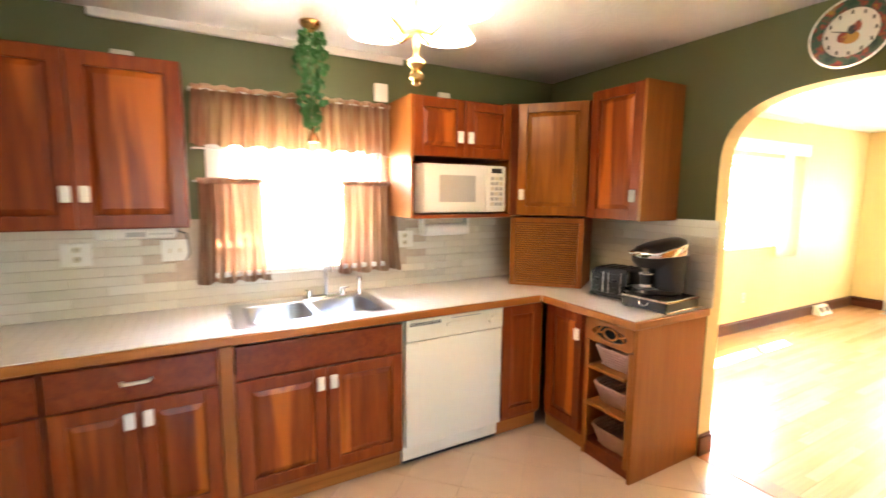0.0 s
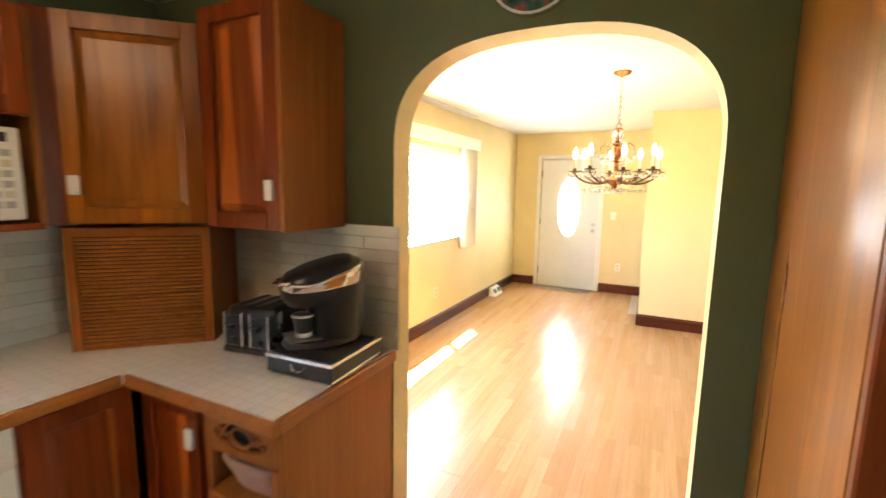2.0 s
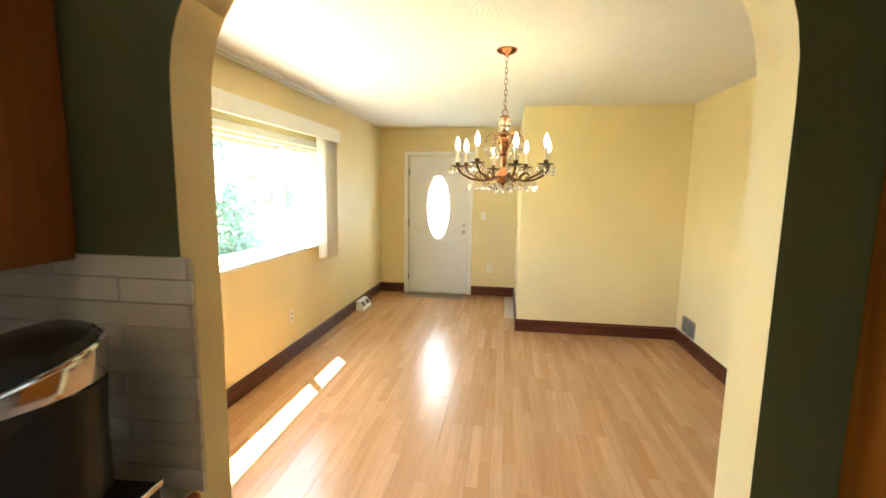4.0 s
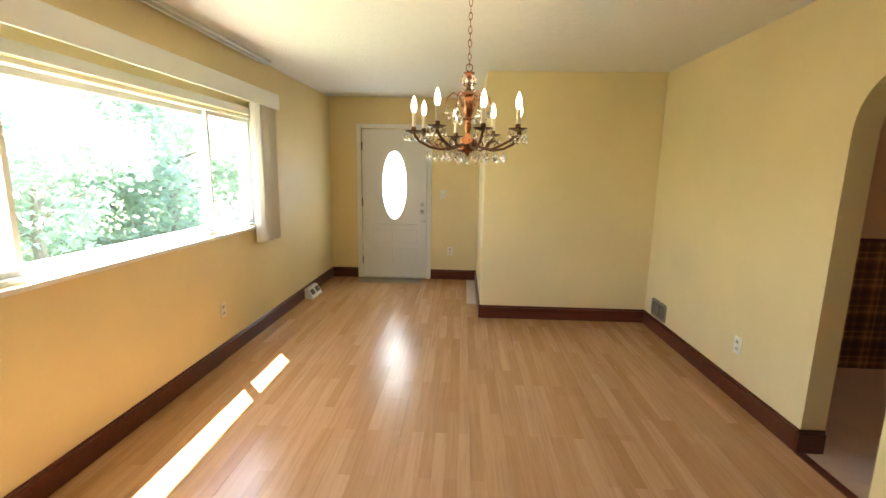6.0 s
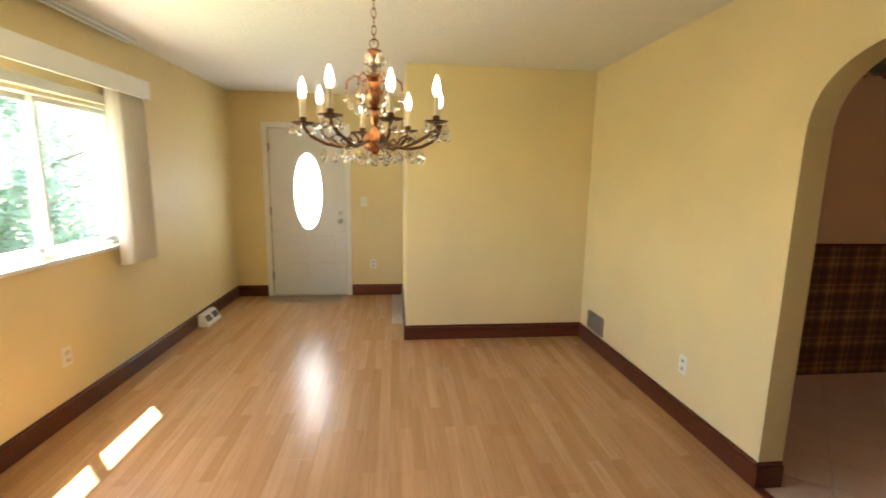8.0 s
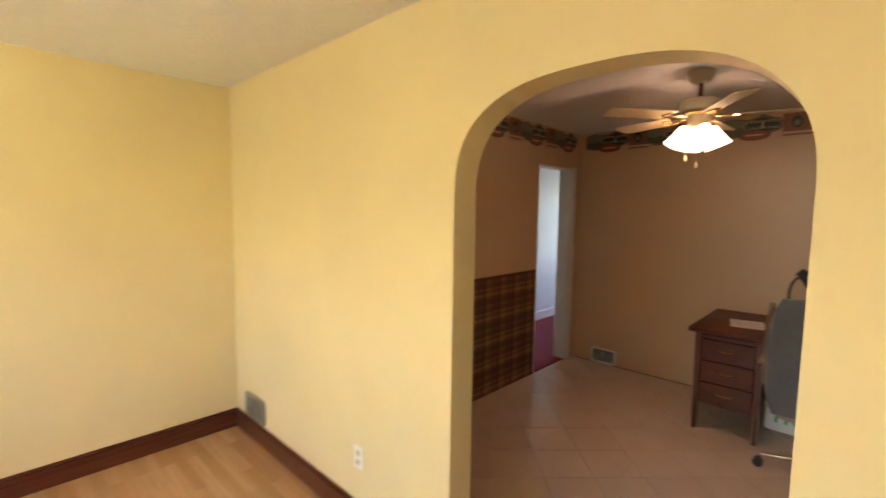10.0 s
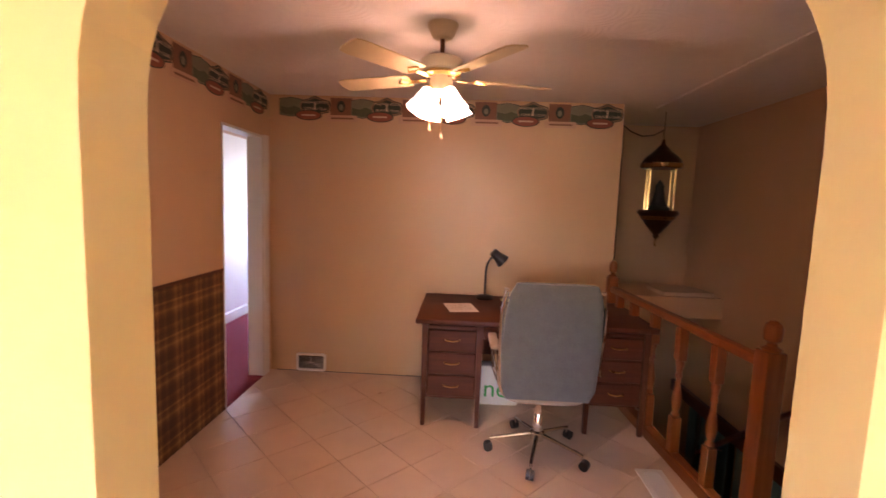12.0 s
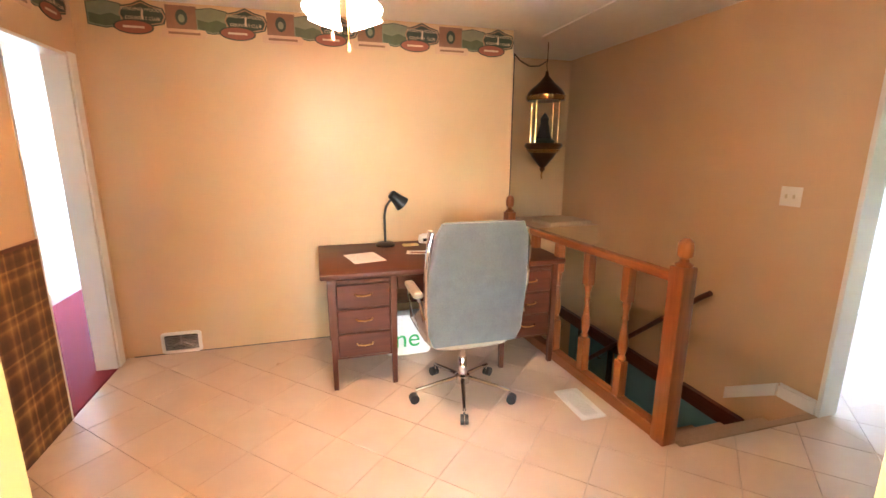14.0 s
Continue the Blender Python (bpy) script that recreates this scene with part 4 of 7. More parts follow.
# diagonal corner cabinet and tambour garage below it
ang = math.degrees(math.atan2(0.34, 0.36))
P0, P1 = (0.258, -0.723), (0.595, -0.405)
cc = cabinet("corner_wall_cabinet", "diagonal honey-cherry corner wall cabinet with one door")
part("body", prism(B(), [(KX + 0.002, -0.125), (KX + 0.002, -0.815), (0.225, -0.79), (P0[0] - 0.014, P0[1] + 0.014), (P1[0] - 0.014, P1[1] + 0.014), (0.64, -0.43), (0.64, -0.125)], "z", 1.405, 2.155), CHERRY, cc, smooth=False)
AMBER = wood("amber_cherry", (0.18, 0.048, 0.003), (0.29, 0.086, 0.006), (0.39, 0.135, 0.012), "z", 0.30, 1.0, 0.2, 0.10)
d = raised_door(cc, 0.453, 0.74, knob=(0.03, 0.14), panel=AMBER, frame_m=AMBER)
on_face(d, (*P0, 1.41), ang)
tg = cabinet("appliance_garage", "honey wood appliance garage with a slatted tambour door, closed")
Q0, Q1 = (0.19, -0.72), (0.55, -0.38)
bm = B()
L = math.hypot(Q1[0] - Q0[0], Q1[1] - Q0[1])
box(bm, 0, 0.035, -0.02, 0, 0, 0.482, 0.002)
box(bm, L - 0.035, L, -0.02, 0, 0, 0.482, 0.002)
box(bm, 0.035, L - 0.035, -0.02, 0, 0.445, 0.482, 0.002)
box(bm, 0.035, L - 0.035, -0.02, 0, 0, 0.015, 0.002)
o = part("frame", bm, MAPLE, tg, smooth=False)
on_face(o, (*Q0, 0.912), ang)
for i in range(28):
    z = 0.016 + i * 0.0153
    s = part("slat", box(B(), 0.036, L - 0.036, -0.015, -0.003, z, z + 0.0105, 0.003), MAPLE_H, o)
part("backing", box(B(), 0.036, L - 0.036, -0.0025, 0.0, 0.016, 0.445), BASEWOOD, o, "dark backing behind the slats", False)
part("side", prism(B(), [(KX + 0.004, -0.33), (Q0[0] + 0.001, -0.718), (Q0[0] + 0.014, -0.706), (KX + 0.018, -0.32)], "z", 0.912, 1.394), MAPLE, tg, smooth=False)
part("side", prism(B(), [(Q1[0] - 0.002, Q1[1] + 0.001), (0.39, -0.13), (0.372, -0.13), (Q1[0] - 0.02, Q1[1] - 0.012)], "z", 0.912, 1.394), MAPLE, tg, smooth=False)

rc = cabinet("wall_cabinet", "cherry wall cabinet with one tall streaky raised-panel door")
part("body", box(B(), 0.645, 1.02, -0.44, -0.123, 1.40, 2.19), CHERRY, rc, smooth=False)
part("side_panel", box(B(), 1.02, 1.04, -0.46, -0.123, 1.40, 2.19, 0.002), MAPLE, rc, "honey wood end panel", False)
d = raised_door(rc, 0.372, 0.78, knob=(0.335, 0.14))
on_face(d, (0.646, -0.44, 1.405), 0)

# tall pantry beside the arch
pc = cabinet("pantry_cabinet", "tall cherry pantry cabinet with a honey wood side")
part("side_panel", box(B(), 2.545, 2.565, -0.76, -0.123, 0, 2.34, 0.002), AMBER, pc, "honey wood end panel", False)
part("body", box(B(), 2.565, 3.70, -0.74, -0.123, 0.09, 2.34), CHERRY, pc, smooth=False)
part("stile", box(B(), 2.5455, 2.60, -0.785, -0.761, 0, 2.34, 0.004), CHERRY, pc, smooth=False)
for x in (2.605, 3.15):
    d = raised_door(pc, 0.54, 1.80, knob=(0.50 if x < 3 else 0.04, 0.9), panel=CHERRY)
    on_face(d, (x, -0.742, 0.11), 0)
    d = raised_door(pc, 0.54, 0.38, knob=None, panel=CHERRY)
    on_face(d, (x, -0.742, 1.93), 0)

# toaster
to = thing("toaster", "black and chrome four-slice toaster on the worktop", "toaster", (0.835, -0.32, 0.912), 8)
part("body", box(B(), -0.11, 0.125, -0.11, 0.11, 0.015, 0.185, 0.03, 3), BLACK, to)
part("base", box(B(), -0.12, 0.135, -0.12, 0.12, 0, 0.022, 0.006), BLACKMATT, to)
for x in (-0.055, 0.0, 0.055, 0.10):
    part("slot", box(B(), x - 0.012, x + 0.008, -0.085, 0.085, 0.183, 0.187, 0.001), BLACKMATT, to, smooth=False)
for x in (-0.06, 0.06):
    bm = box(B(), x - 0.045, x + 0.045, -0.124, -0.108, 0.03, 0.15, 0.006)
    o = part("front_plate", bm, BLACK, to, "glossy black front plate")
    for sx in (-0.045, 0.037):
        part("chrome_edge", box(B(), x + sx, x + sx + 0.008, -0.128, -0.110, 0.028, 0.165, 0.003), CHROME, o, "chrome edge strip")
    bm = box(B(), x - 0.015, x + 0.015, -0.15, -0.124, 0.105, 0.12, 0.004)
    part("lever", bm, BLACK, o)
    part("dial", cyl(B(), (x, -0.124, 0.055), (x, -0.137, 0.055), 0.015), BLACK, o)
part("end_band", box(B(), 0.124, 0.132, -0.10, -0.075, 0.02, 0.175, 0.004), CHROME, to, "chrome end band")

gj = thing("glass_jar", "small clear glass jar beside the toaster", "jar", (1.005, -0.42, 0.912))
part("jar", lathe(B(), [(0.032, 0), (0.036, 0.01), (0.038, 0.05), (0.028, 0.07), (0.028, 0.078)], n=20), CRYSTAL, gj)
part("lid", lathe(B(), [(0.03, 0.078), (0.03, 0.086), (0.008, 0.09), (0.012, 0.105), (0.004, 0.112)], n=16), CRYSTAL, gj)

# coffee maker on its pod drawer
pdr = thing("pod_drawer", "black and chrome coffee pod drawer under the coffee maker", "drawer", (1.175, -0.365, 0.912), 3)
part("body", box(B(), -0.14, 0.135, -0.15, 0.16, 0.008, 0.07, 0.004), BLACK, pdr, smooth=False)
part("top_mat", box(B(), -0.13, 0.125, -0.14, 0.15, 0.07, 0.074, 0.001), BLACKMATT, pdr, smooth=False)
bm = B()
box(bm, -0.143, 0.138, -0.153, -0.148, 0.062, 0.074, 0.001)
box(bm, 0.133, 0.139, -0.148, 0.162, 0.062, 0.074, 0.001)
box(bm, 0.135, 0.139, -0.148, 0.162, 0.006, 0.016, 0.001)
part("chrome_trim", bm, CHROME, pdr, "chrome edge trim", False)
part("drawer_pull", tube(B(), [(-0.03, -0.152, 0.05), (-0.02, -0.158, 0.035), (0.0, -0.16, 0.03), (0.02, -0.158, 0.035), (0.03, -0.152, 0.05)], 0.003, 6), CHROME, pdr)
for x in (-0.12, 0.12):
    for y in (-0.13, 0.14):
        part("foot", cyl(B(), (x, y, 0), (x, y, 0.009), 0.01, n=8), BLACKMATT, pdr)

cm = thing("coffee_maker", "black single-cup coffee maker with a silver trimmed lid", "coffee maker", (1.14, -0.335, 0.986), -32)
cm.scale = (1.07, 1.07, 1.13)


def side_loft(bm, sections, n=24, power=2.6):
    """Loft of rounded oblong cross-sections (cx, cy, half_x, half_y, z)."""
    rs = []
    for cx, cy, a, b, z in sections:
        rs.append([bm.verts.new((cx + a * math.copysign(abs(math.cos(t)) ** (2 / power), math.cos(t)), cy + b * math.copysign(abs(math.sin(t)) ** (2 / power), math.sin(t)), z)) for t in [2 * math.pi * i / n for i in range(n)]])
    for a, b in zip(rs, rs[1:]):
        for i in range(n):
            bm.faces.new((a[i], a[(i + 1) % n], b[(i + 1) % n], b[i]))
    bm.faces.new(rs[0])
    bm.faces.new(rs[-1])
    return bm


part("base", side_loft(B(), [(0, -0.01, 0.085, 0.125, 0), (0, -0.01, 0.09, 0.13, 0.01), (0, -0.01, 0.085, 0.12, 0.025)]), BLACK, cm)
part("column", side_loft(B(), [(0, 0.045, 0.082, 0.085, 0.02), (0, 0.04, 0.086, 0.09, 0.12), (0, 0.03, 0.092, 0.105, 0.20)]), BLACK, cm)
part("brew_head", side_loft(B(), [(0, -0.02, 0.070, 0.10, 0.135), (0, -0.012, 0.088, 0.13, 0.165), (0, -0.005, 0.097, 0.138, 0.205)]), BLACK, cm)
bm = side_loft(B(), [(0, -0.005, 0.098, 0.139, 0.188), (0, -0.005, 0.1005, 0.1425, 0.192), (0, -0.004, 0.1005, 0.1425, 0.206), (0, -0.003, 0.097, 0.138, 0.210)])
for v in bm.verts:
    v.co.z += (0.30 if v.co.z > 0.2 else 0.10) * max(0.0, v.co.y + 0.06)
part("silver_band", bm, CHROME, cm, "polished silver band")
bm = side_loft(B(), [(0, -0.005, 0.096, 0.137, 0.206), (0, -0.004, 0.096, 0.134, 0.220), (0, 0.0, 0.088, 0.120, 0.240), (0, 0.004, 0.066, 0.090, 0.254), (0, 0.006, 0.032, 0.045, 0.260)])
for v in bm.verts:
    v.co.z += 0.22 * max(-0.02, v.co.y + 0.06)
part("lid", bm, BLACK, cm)
rim = []
for i in range(33):
    t_ = 2 * math.pi * i / 32
    c_, s_ = math.cos(t_), math.sin(t_)
    y_ = -0.003 + 0.138 * math.copysign(abs(s_) ** 0.77, s_)
    rim.append((0.097 * math.copysign(abs(c_) ** 0.77, c_), y_, 0.209 + 0.30 * max(0.0, y_ + 0.06)))
part("lid_trim", tube(B(), rim, 0.005, 8), CHROME, cm, "polished silver rim that rises to the back")
part("handle", tube(B(), [(-0.06, -0.10, 0.214), (-0.035, -0.148, 0.210), (0, -0.160, 0.208), (0.035, -0.148, 0.210), (0.06, -0.10, 0.214)], 0.008, 8), CHROME, cm)
part("drip_tray", box(B(), -0.06, 0.06, -0.13, -0.02, 0.025, 0.031, 0.003), STEEL, cm)
cup = thing("coffee_cup", "small black paper cup with a cream rim on the drip tray", "cup", (1.113, -0.413, 1.023), 12)
part("wall", lathe(B(), [(0.026, 0), (0.028, 0.004), (0.036, 0.075), (0.037, 0.078), (0.034, 0.078), (0.034, 0.07), (0.001, 0.07)], n=24), [BLACKMATT], cup)
part("rim", lathe(B(), [(0.0345, 0.0765), (0.039, 0.0765), (0.039, 0.083), (0.0345, 0.083), (0.0345, 0.0765)], n=24), PORCELAIN, cup, "cream rim")
part("sleeve_band", lathe(B(), [(0.0275, 0.004), (0.0305, 0.004), (0.032, 0.018), (0.029, 0.018), (0.0275, 0.004)], n=24), PORCELAIN, cup, "cream band")

# paper towel holder and the under-cabinet radio
ph = thing("paper_towel_holder", "white paper towel holder with a roll, under the microwave shelf", "holder", (0.12, -1.24, 1.40))
for y in (-0.17, 0.17):
    part("bracket", box(B(), -0.03, 0.03, y - 0.012, y + 0.012, -0.12, 0, 0.008, 2), MWWHITE, ph)
part("rail", box(B(), -0.03, 0.03, -0.17, 0.17, -0.012, 0, 0.003), MWWHITE, ph)
part("paper_roll", cyl(B(), (0, -0.155, -0.085), (0, 0.155, -0.085), 0.04, n=24), PAPER, ph)
ra = thing("under_cabinet_radio", "slim white radio fixed under the wall cabinet", "radio", (0.08, -2.93, 1.38))
part("body", box(B(), -0.12, 0.12, -0.17, 0.15, -0.055, 0, 0.012, 2), MWWHITE, ra)
part("display", box(B(), 0.12, 0.122, -0.05, 0.03, -0.042, -0.02), GREYPLASTIC, ra, "grey display", False)
for k in range(5):
    part("button", cyl(B(), (0.12, 0.05 + k * 0.02, -0.03), (0.125, 0.05 + k * 0.02, -0.03), 0.006, n=10), GREYPLASTIC, ra)
part("cord", tube(B(), [(-0.05, 0.15, -0.03), (-0.1, 0.19, -0.05), (-0.16, 0.2, -0.16), (-0.165, 0.18, -0.2)], 0.004, 6), BLACKMATT, ra)


# wall plates
def plate(name, label, place, turn, w=0.07, h=0.115, kind="outlet"):
    """A cover plate that faces -y in its own axes."""
    t = thing(name, label, kind, place, turn, group=kind + " plates")
    part("cover", box(B(), -w / 2, w / 2, -0.006, 0, -h / 2, h / 2, 0.002), MWWHITE, t, smooth=False)
    if kind == "outlet":
        for z in (-0.024, 0.024):
            bm = box(B(), -0.016, 0.016, -0.009, -0.006, z - 0.014, z + 0.014, 0.003)
            o = part("socket", bm, IVORY, t)
            for x in (-0.007, 0.007):
                part("slot", box(B(), x - 0.0015, x + 0.0015, -0.0095, -0.009, z - 0.006, z + 0.007), BLACKMATT, o, smooth=False)
    elif kind == "switch":
        k = max(1, round(w / 0.06))
        for i in range(k):
            x = (i - (k - 1) / 2) * 0.046
            part("toggle", box(B(), x - 0.005, x + 0.005, -0.018, -0.006, -0.012, 0.012, 0.002), IVORY, t)
    return t


WS = KX + 0.010
for y, z, k in ((-3.22, 1.235, "outlet"), (-2.80, 1.235, "switch"), (-1.44, 1.24, "outlet")):
    plate("wall_" + k, "white double %s plate on the backsplash" % k, (WS, y, z), 90, 0.125, 0.115, k)
for y, z in ((-2.97, 2.19), (-1.605, 2.195), (-1.14, 2.19)):
    t = thing("wall_box", "small white plastic box on the green wall above the cabinets", "wall box", (KX, y, z), 90, group="wall boxes")
    part("case", box(B(), -0.045, 0.045, -0.03, 0, -0.055, 0.055, 0.006, 2), MWWHITE, t)


# curtains
def drape(name, label, y0, y1, z0, z1, waves, depth=0.022, ruffle=0.0, x=0.05):
    t = thing(name, label, "curtain", group="kitchen curtains")
    bm = B()
    nu, nv = waves * 8, 10
    grid = []
    for j in range(nv + 1):
        f = j / nv
        row = []
        for i in range(nu + 1):
            u = i / nu
            ph = 2 * math.pi * waves * u + 0.8 * math.sin(7 * u)
            spread = 1 + (0.20 * f * f if ruffle else 0.03 * f)
            yy = (y0 + y1) / 2 + (u - 0.5) * (y1 - y0) * spread
            xx = KX + x + depth * (0.45 + 0.55 * f) * math.sin(ph) + 0.006 * math.sin(3 * ph + 4 * f)
            row.append(bm.verts.new((xx, yy, z1 - (z1 - z0) * f + 0.008 * math.sin(ph * 0.5 + 2) * f)))
        grid.append(row)
    for a, b in zip(grid, grid[1:]):
        for i in range(nu):
            bm.faces.new((a[i], a[i + 1], b[i + 1], b[i]))
    bmesh.ops.solidify(bm, geom=bm.faces[:], thickness=0.003)
    part("cloth", bm, CURTAIN, t)
    bm = B()
    pts = []
    for i in range(61):
        u = i / 60
        pts.append((KX + x + 0.012 * math.sin(u * waves * 9), y0 + u * (y1 - y0), z1 + 0.012 + 0.006 * math.sin(u * waves * 14)))
    tube(bm, pts, 0.014, 8)
    part("gathered_heading", bm, CURTAIN, t)
    return t


drape("valance", "rust and tan striped gathered valance over the window", -2.68, -1.50, 1.80, 2.09, 21, x=0.075)
drape("cafe_curtain", "rust and tan striped cafe curtain, drawn to its side", -2.67, -2.35, 1.04, 1.60, 7, ruffle=1.0)
drape("cafe_curtain", "rust and tan striped cafe curtain, drawn to its side", -1.88, -1.52, 1.04, 1.60, 7, ruffle=1.0)
for z, x in ((1.61, 0.05), (1.785, 0.05), (2.09, 0.075)):
    t = thing("curtain_rod", "slim white curtain rod across the window", "curtain rod", (KX, 0, z), group="curtain rods")
    part("rod", tube(B(), [(0.0, -2.69, 0), (x, -2.69, 0), (x, -1.51, 0), (0.0, -1.51, 0)], 0.005, 8), WHITE, t)

# streak of reflected light over the window, built as a white strip
bm = box(B(), KX, KX + 0.03, -3.10, -1.45, H - 0.045, H, 0.008, 2)
solid("trim_kitchen_cornice", bm, WHITE, "white strip added in place of a streak of light above the kitchen window", "trim")

# hanging ivy
ivy = thing("hanging_ivy", "green artificial ivy hanging from a brass ceiling cup", "plant", (0.25, -2.12, 0))
part("ceiling_cup", lathe(B(), [(0.055, H), (0.055, H - 0.012), (0.045, H - 0.03), (0.02, H - 0.05), (0.005, H - 0.055)], n=20), BRASS, ivy, "antique brass cup")
part("stem", tube(B(), [(0, 0, H - 0.05), (0.01, 0.0, H - 0.25), (0, 0.005, H - 0.56)], 0.005, 6), LEAF, ivy)
rng = random.Random(4)
bm = B()
for i in range(260):
    f = rng.random()
    a = rng.random() * 6.283
    r = (0.028 + 0.045 * rng.random()) * (0.55 + 0.6 * math.sin(math.pi * min(1, f * 0.9 + 0.15)))
    p = Vector((r * math.cos(a), r * math.sin(a), H - 0.05 - 0.50 * f))
    s = 0.014 + 0.012 * rng.random()
    m = Matrix.Translation(p) @ Euler((rng.uniform(-0.9, 0.9), rng.uniform(-0.9, 0.9), a + rng.uniform(-0.6, 0.6))).to_matrix().to_4x4()
    vs = [bm.verts.new(m @ Vector(q)) for q in ((0, 0, s), (0.8 * s, 0.2 * s, 0.35 * s), (0.55 * s, 0, -0.5 * s), (0, 0.25 * s, -1.1 * s), (-0.55 * s, 0, -0.5 * s), (-0.8 * s, 0.2 * s, 0.35 * s))]
    bm.faces.new(vs)
tagged(part("leaves", bm, LEAF, ivy, smooth=False), kind="stuff")
part("weight", lathe(B(), [(0.004, H - 0.53), (0.012, H - 0.55), (0.03, H - 0.60), (0.034, H - 0.612), (0.004, H - 0.618)], n=16), COPPER, ivy, "small terracotta bell")

# kitchen ceiling light
kl = thing("kitchen_ceiling_light", "brass ceiling light with frosted tulip glass shades, lit", "ceiling light", (1.05, -1.85, 0))
part("canopy", lathe(B(), [(0.075, H), (0.075, H - 0.01), (0.05, H - 0.03), (0.015, H - 0.045)], n=24), GOLD, kl)
part("stem", lathe(B(), [(0.010, H - 0.04), (0.010, 2.18), (0.014, 2.15), (0.01, 2.12), (0.012, 2.10), (0.032, 2.085), (0.036, 2.07), (0.02, 2.055), (0.014, 2.045), (0.03, 2.03), (0.03, 2.015), (0.012, 2.005), (0.02, 1.995), (0.006, 1.985)], n=20), GOLD, kl)
for k in range(4):
    a = radians(25 + 90 * k)
    c, s = math.cos(a), math.sin(a)
    o = part("arm", tube(B(), [(0.01 * c, 0.01 * s, 2.20), (0.08 * c, 0.08 * s, 2.17), (0.15 * c, 0.15 * s, 2.21), (0.19 * c, 0.19 * s, 2.30), (0.21 * c, 0.21 * s, 2.345)], 0.008, 8), GOLD, kl)
    bm = lathe(B(), [(0.024, 2.375), (0.034, 2.368), (0.06, 2.335), (0.085, 2.275), (0.122, 2.225), (0.118, 2.225), (0.08, 2.277), (0.055, 2.335), (0.022, 2.37)], (0.215 * c, 0.215 * s, 0), 20)
    part("shade", bm, SHADE, o, "frosted tulip glass shade, lit")
lamp("kitchen_bulbs", "POINT", (1.05, -1.85, 2.16), KITCHEN_W, WARM, 0.12)

# wall clock
ck = thing("wall_clock", "round wall clock with a green floral rim above the arch", "clock", (1.834, -0.12, 2.255))
RIM = Nodes("floral_clock_rim")
_v = RIM.coords()
_f = RIM.noise(_v, 22, 2)
CLOCKRIM = RIM.done(RIM.ramp(_f, [(0.3, (0.02, 0.05, 0.04)), (0.5, (0.05, 0.10, 0.07)), (0.58, (0.25, 0.05, 0.05)), (0.66, (0.30, 0.18, 0.05)), (0.75, (0.10, 0.12, 0.22))]), 0.25)


def disc(bm, r0, r1, y0, y1, n=36):
    return ring_plate(bm, ellipse(0, 0, r1, r1, n), ellipse(0, 0, r0, r0, n), y0, y1)


part("rim", disc(B(), 0.10, 0.145, -0.03, 0), CLOCKRIM, ck, "dark green floral rim")
part("bezel", disc(B(), 0.140, 0.149, -0.032, -0.002), CHROME, ck)
face = part("face", prism(B(), ellipse(0, 0, 0.105, 0.105, 36), "y", -0.02, -0.004), PAPER, ck, "white clock face", False)
REDP, ORANGEP, DARKP = plain("rooster_red", (0.40, 0.07, 0.04)), plain("rooster_orange", (0.62, 0.30, 0.06)), plain("clock_ink", (0.06, 0.05, 0.05))
for (x, z, a, b, m) in ((0.0, -0.02, 0.032, 0.026, ORANGEP), (-0.028, -0.012, 0.018, 0.022, REDP), (0.022, 0.022, 0.014, 0.022, REDP), (0.004, 0.012, 0.016, 0.02, DARKP)):
    part("picture", prism(B(), ellipse(x, z, a, b, 16), "y", -0.0215 - 0.0004 * (x > 0), -0.0205), m, face, smooth=False)
for k in range(12):
    a = radians(30 * k)
    x, z = 0.085 * math.sin(a), 0.085 * math.cos(a)
    part("hour_mark", box(B(), x - 0.004, x + 0.004, -0.0215, -0.0202, z - 0.008, z + 0.008), DARKP, face, smooth=False)
part("hand", tube(B(), [(0, -0.025, 0), (0.03, -0.025, 0.045)], 0.002, 6), DARKP, face)
part("hand", tube(B(), [(0, -0.026, 0), (-0.065, -0.026, 0.02)], 0.002, 6), DARKP, face)

# the window side of the kitchen stands a little into the room
for ob in list(scene.collection.objects):
    if ob.parent is None and (ob.name in KITCHEN_WALL or (ob.name not in BEFORE_KITCHEN and ob not in (ck, kl, pc, to, gj, pdr, cm, cup) and ob.name != "kitchen_bulbs")):
        along = 0.0 if ob in (wt, rc, cc, tg) else 0.022
        ob.matrix_basis = Matrix.Translation((0.045, along, 0)) @ ob.matrix_basis
pc.matrix_basis = Matrix.Translation((-0.02, 0, 0)) @ pc.matrix_basis

# ---- dining room ----
va = thing("window_valance", "white cornice valance above the picture window", "valance")
part("board", box(B(), 0.125, 0.14, 0.35, 3.66, 2.012, 2.145, 0.003), WHITE, va, smooth=False)
part("top_board", box(B(), 0.0, 0.125, 0.35, 3.66, 2.13, 2.145, 0.002), WHITE, va, smooth=False)
for y in (0.35, 3.645):
    part("end_board", box(B(), 0.0, 0.125, y, y + 0.015, 2.012, 2.13, 0.002), WHITE, va, smooth=False)
part("track", box(B(), 0.04, 0.075, 0.38, 3.63, 2.10, 2.13, 0.003), WHITE, va, smooth=False)
BLIND = fabric("cream_blind_fabric", (0.60, 0.56, 0.48), (0.68, 0.64, 0.56), 200)
vb = thing("vertical_blinds", "cream vertical blinds, stacked at the side of the window", "blinds")
bm = None
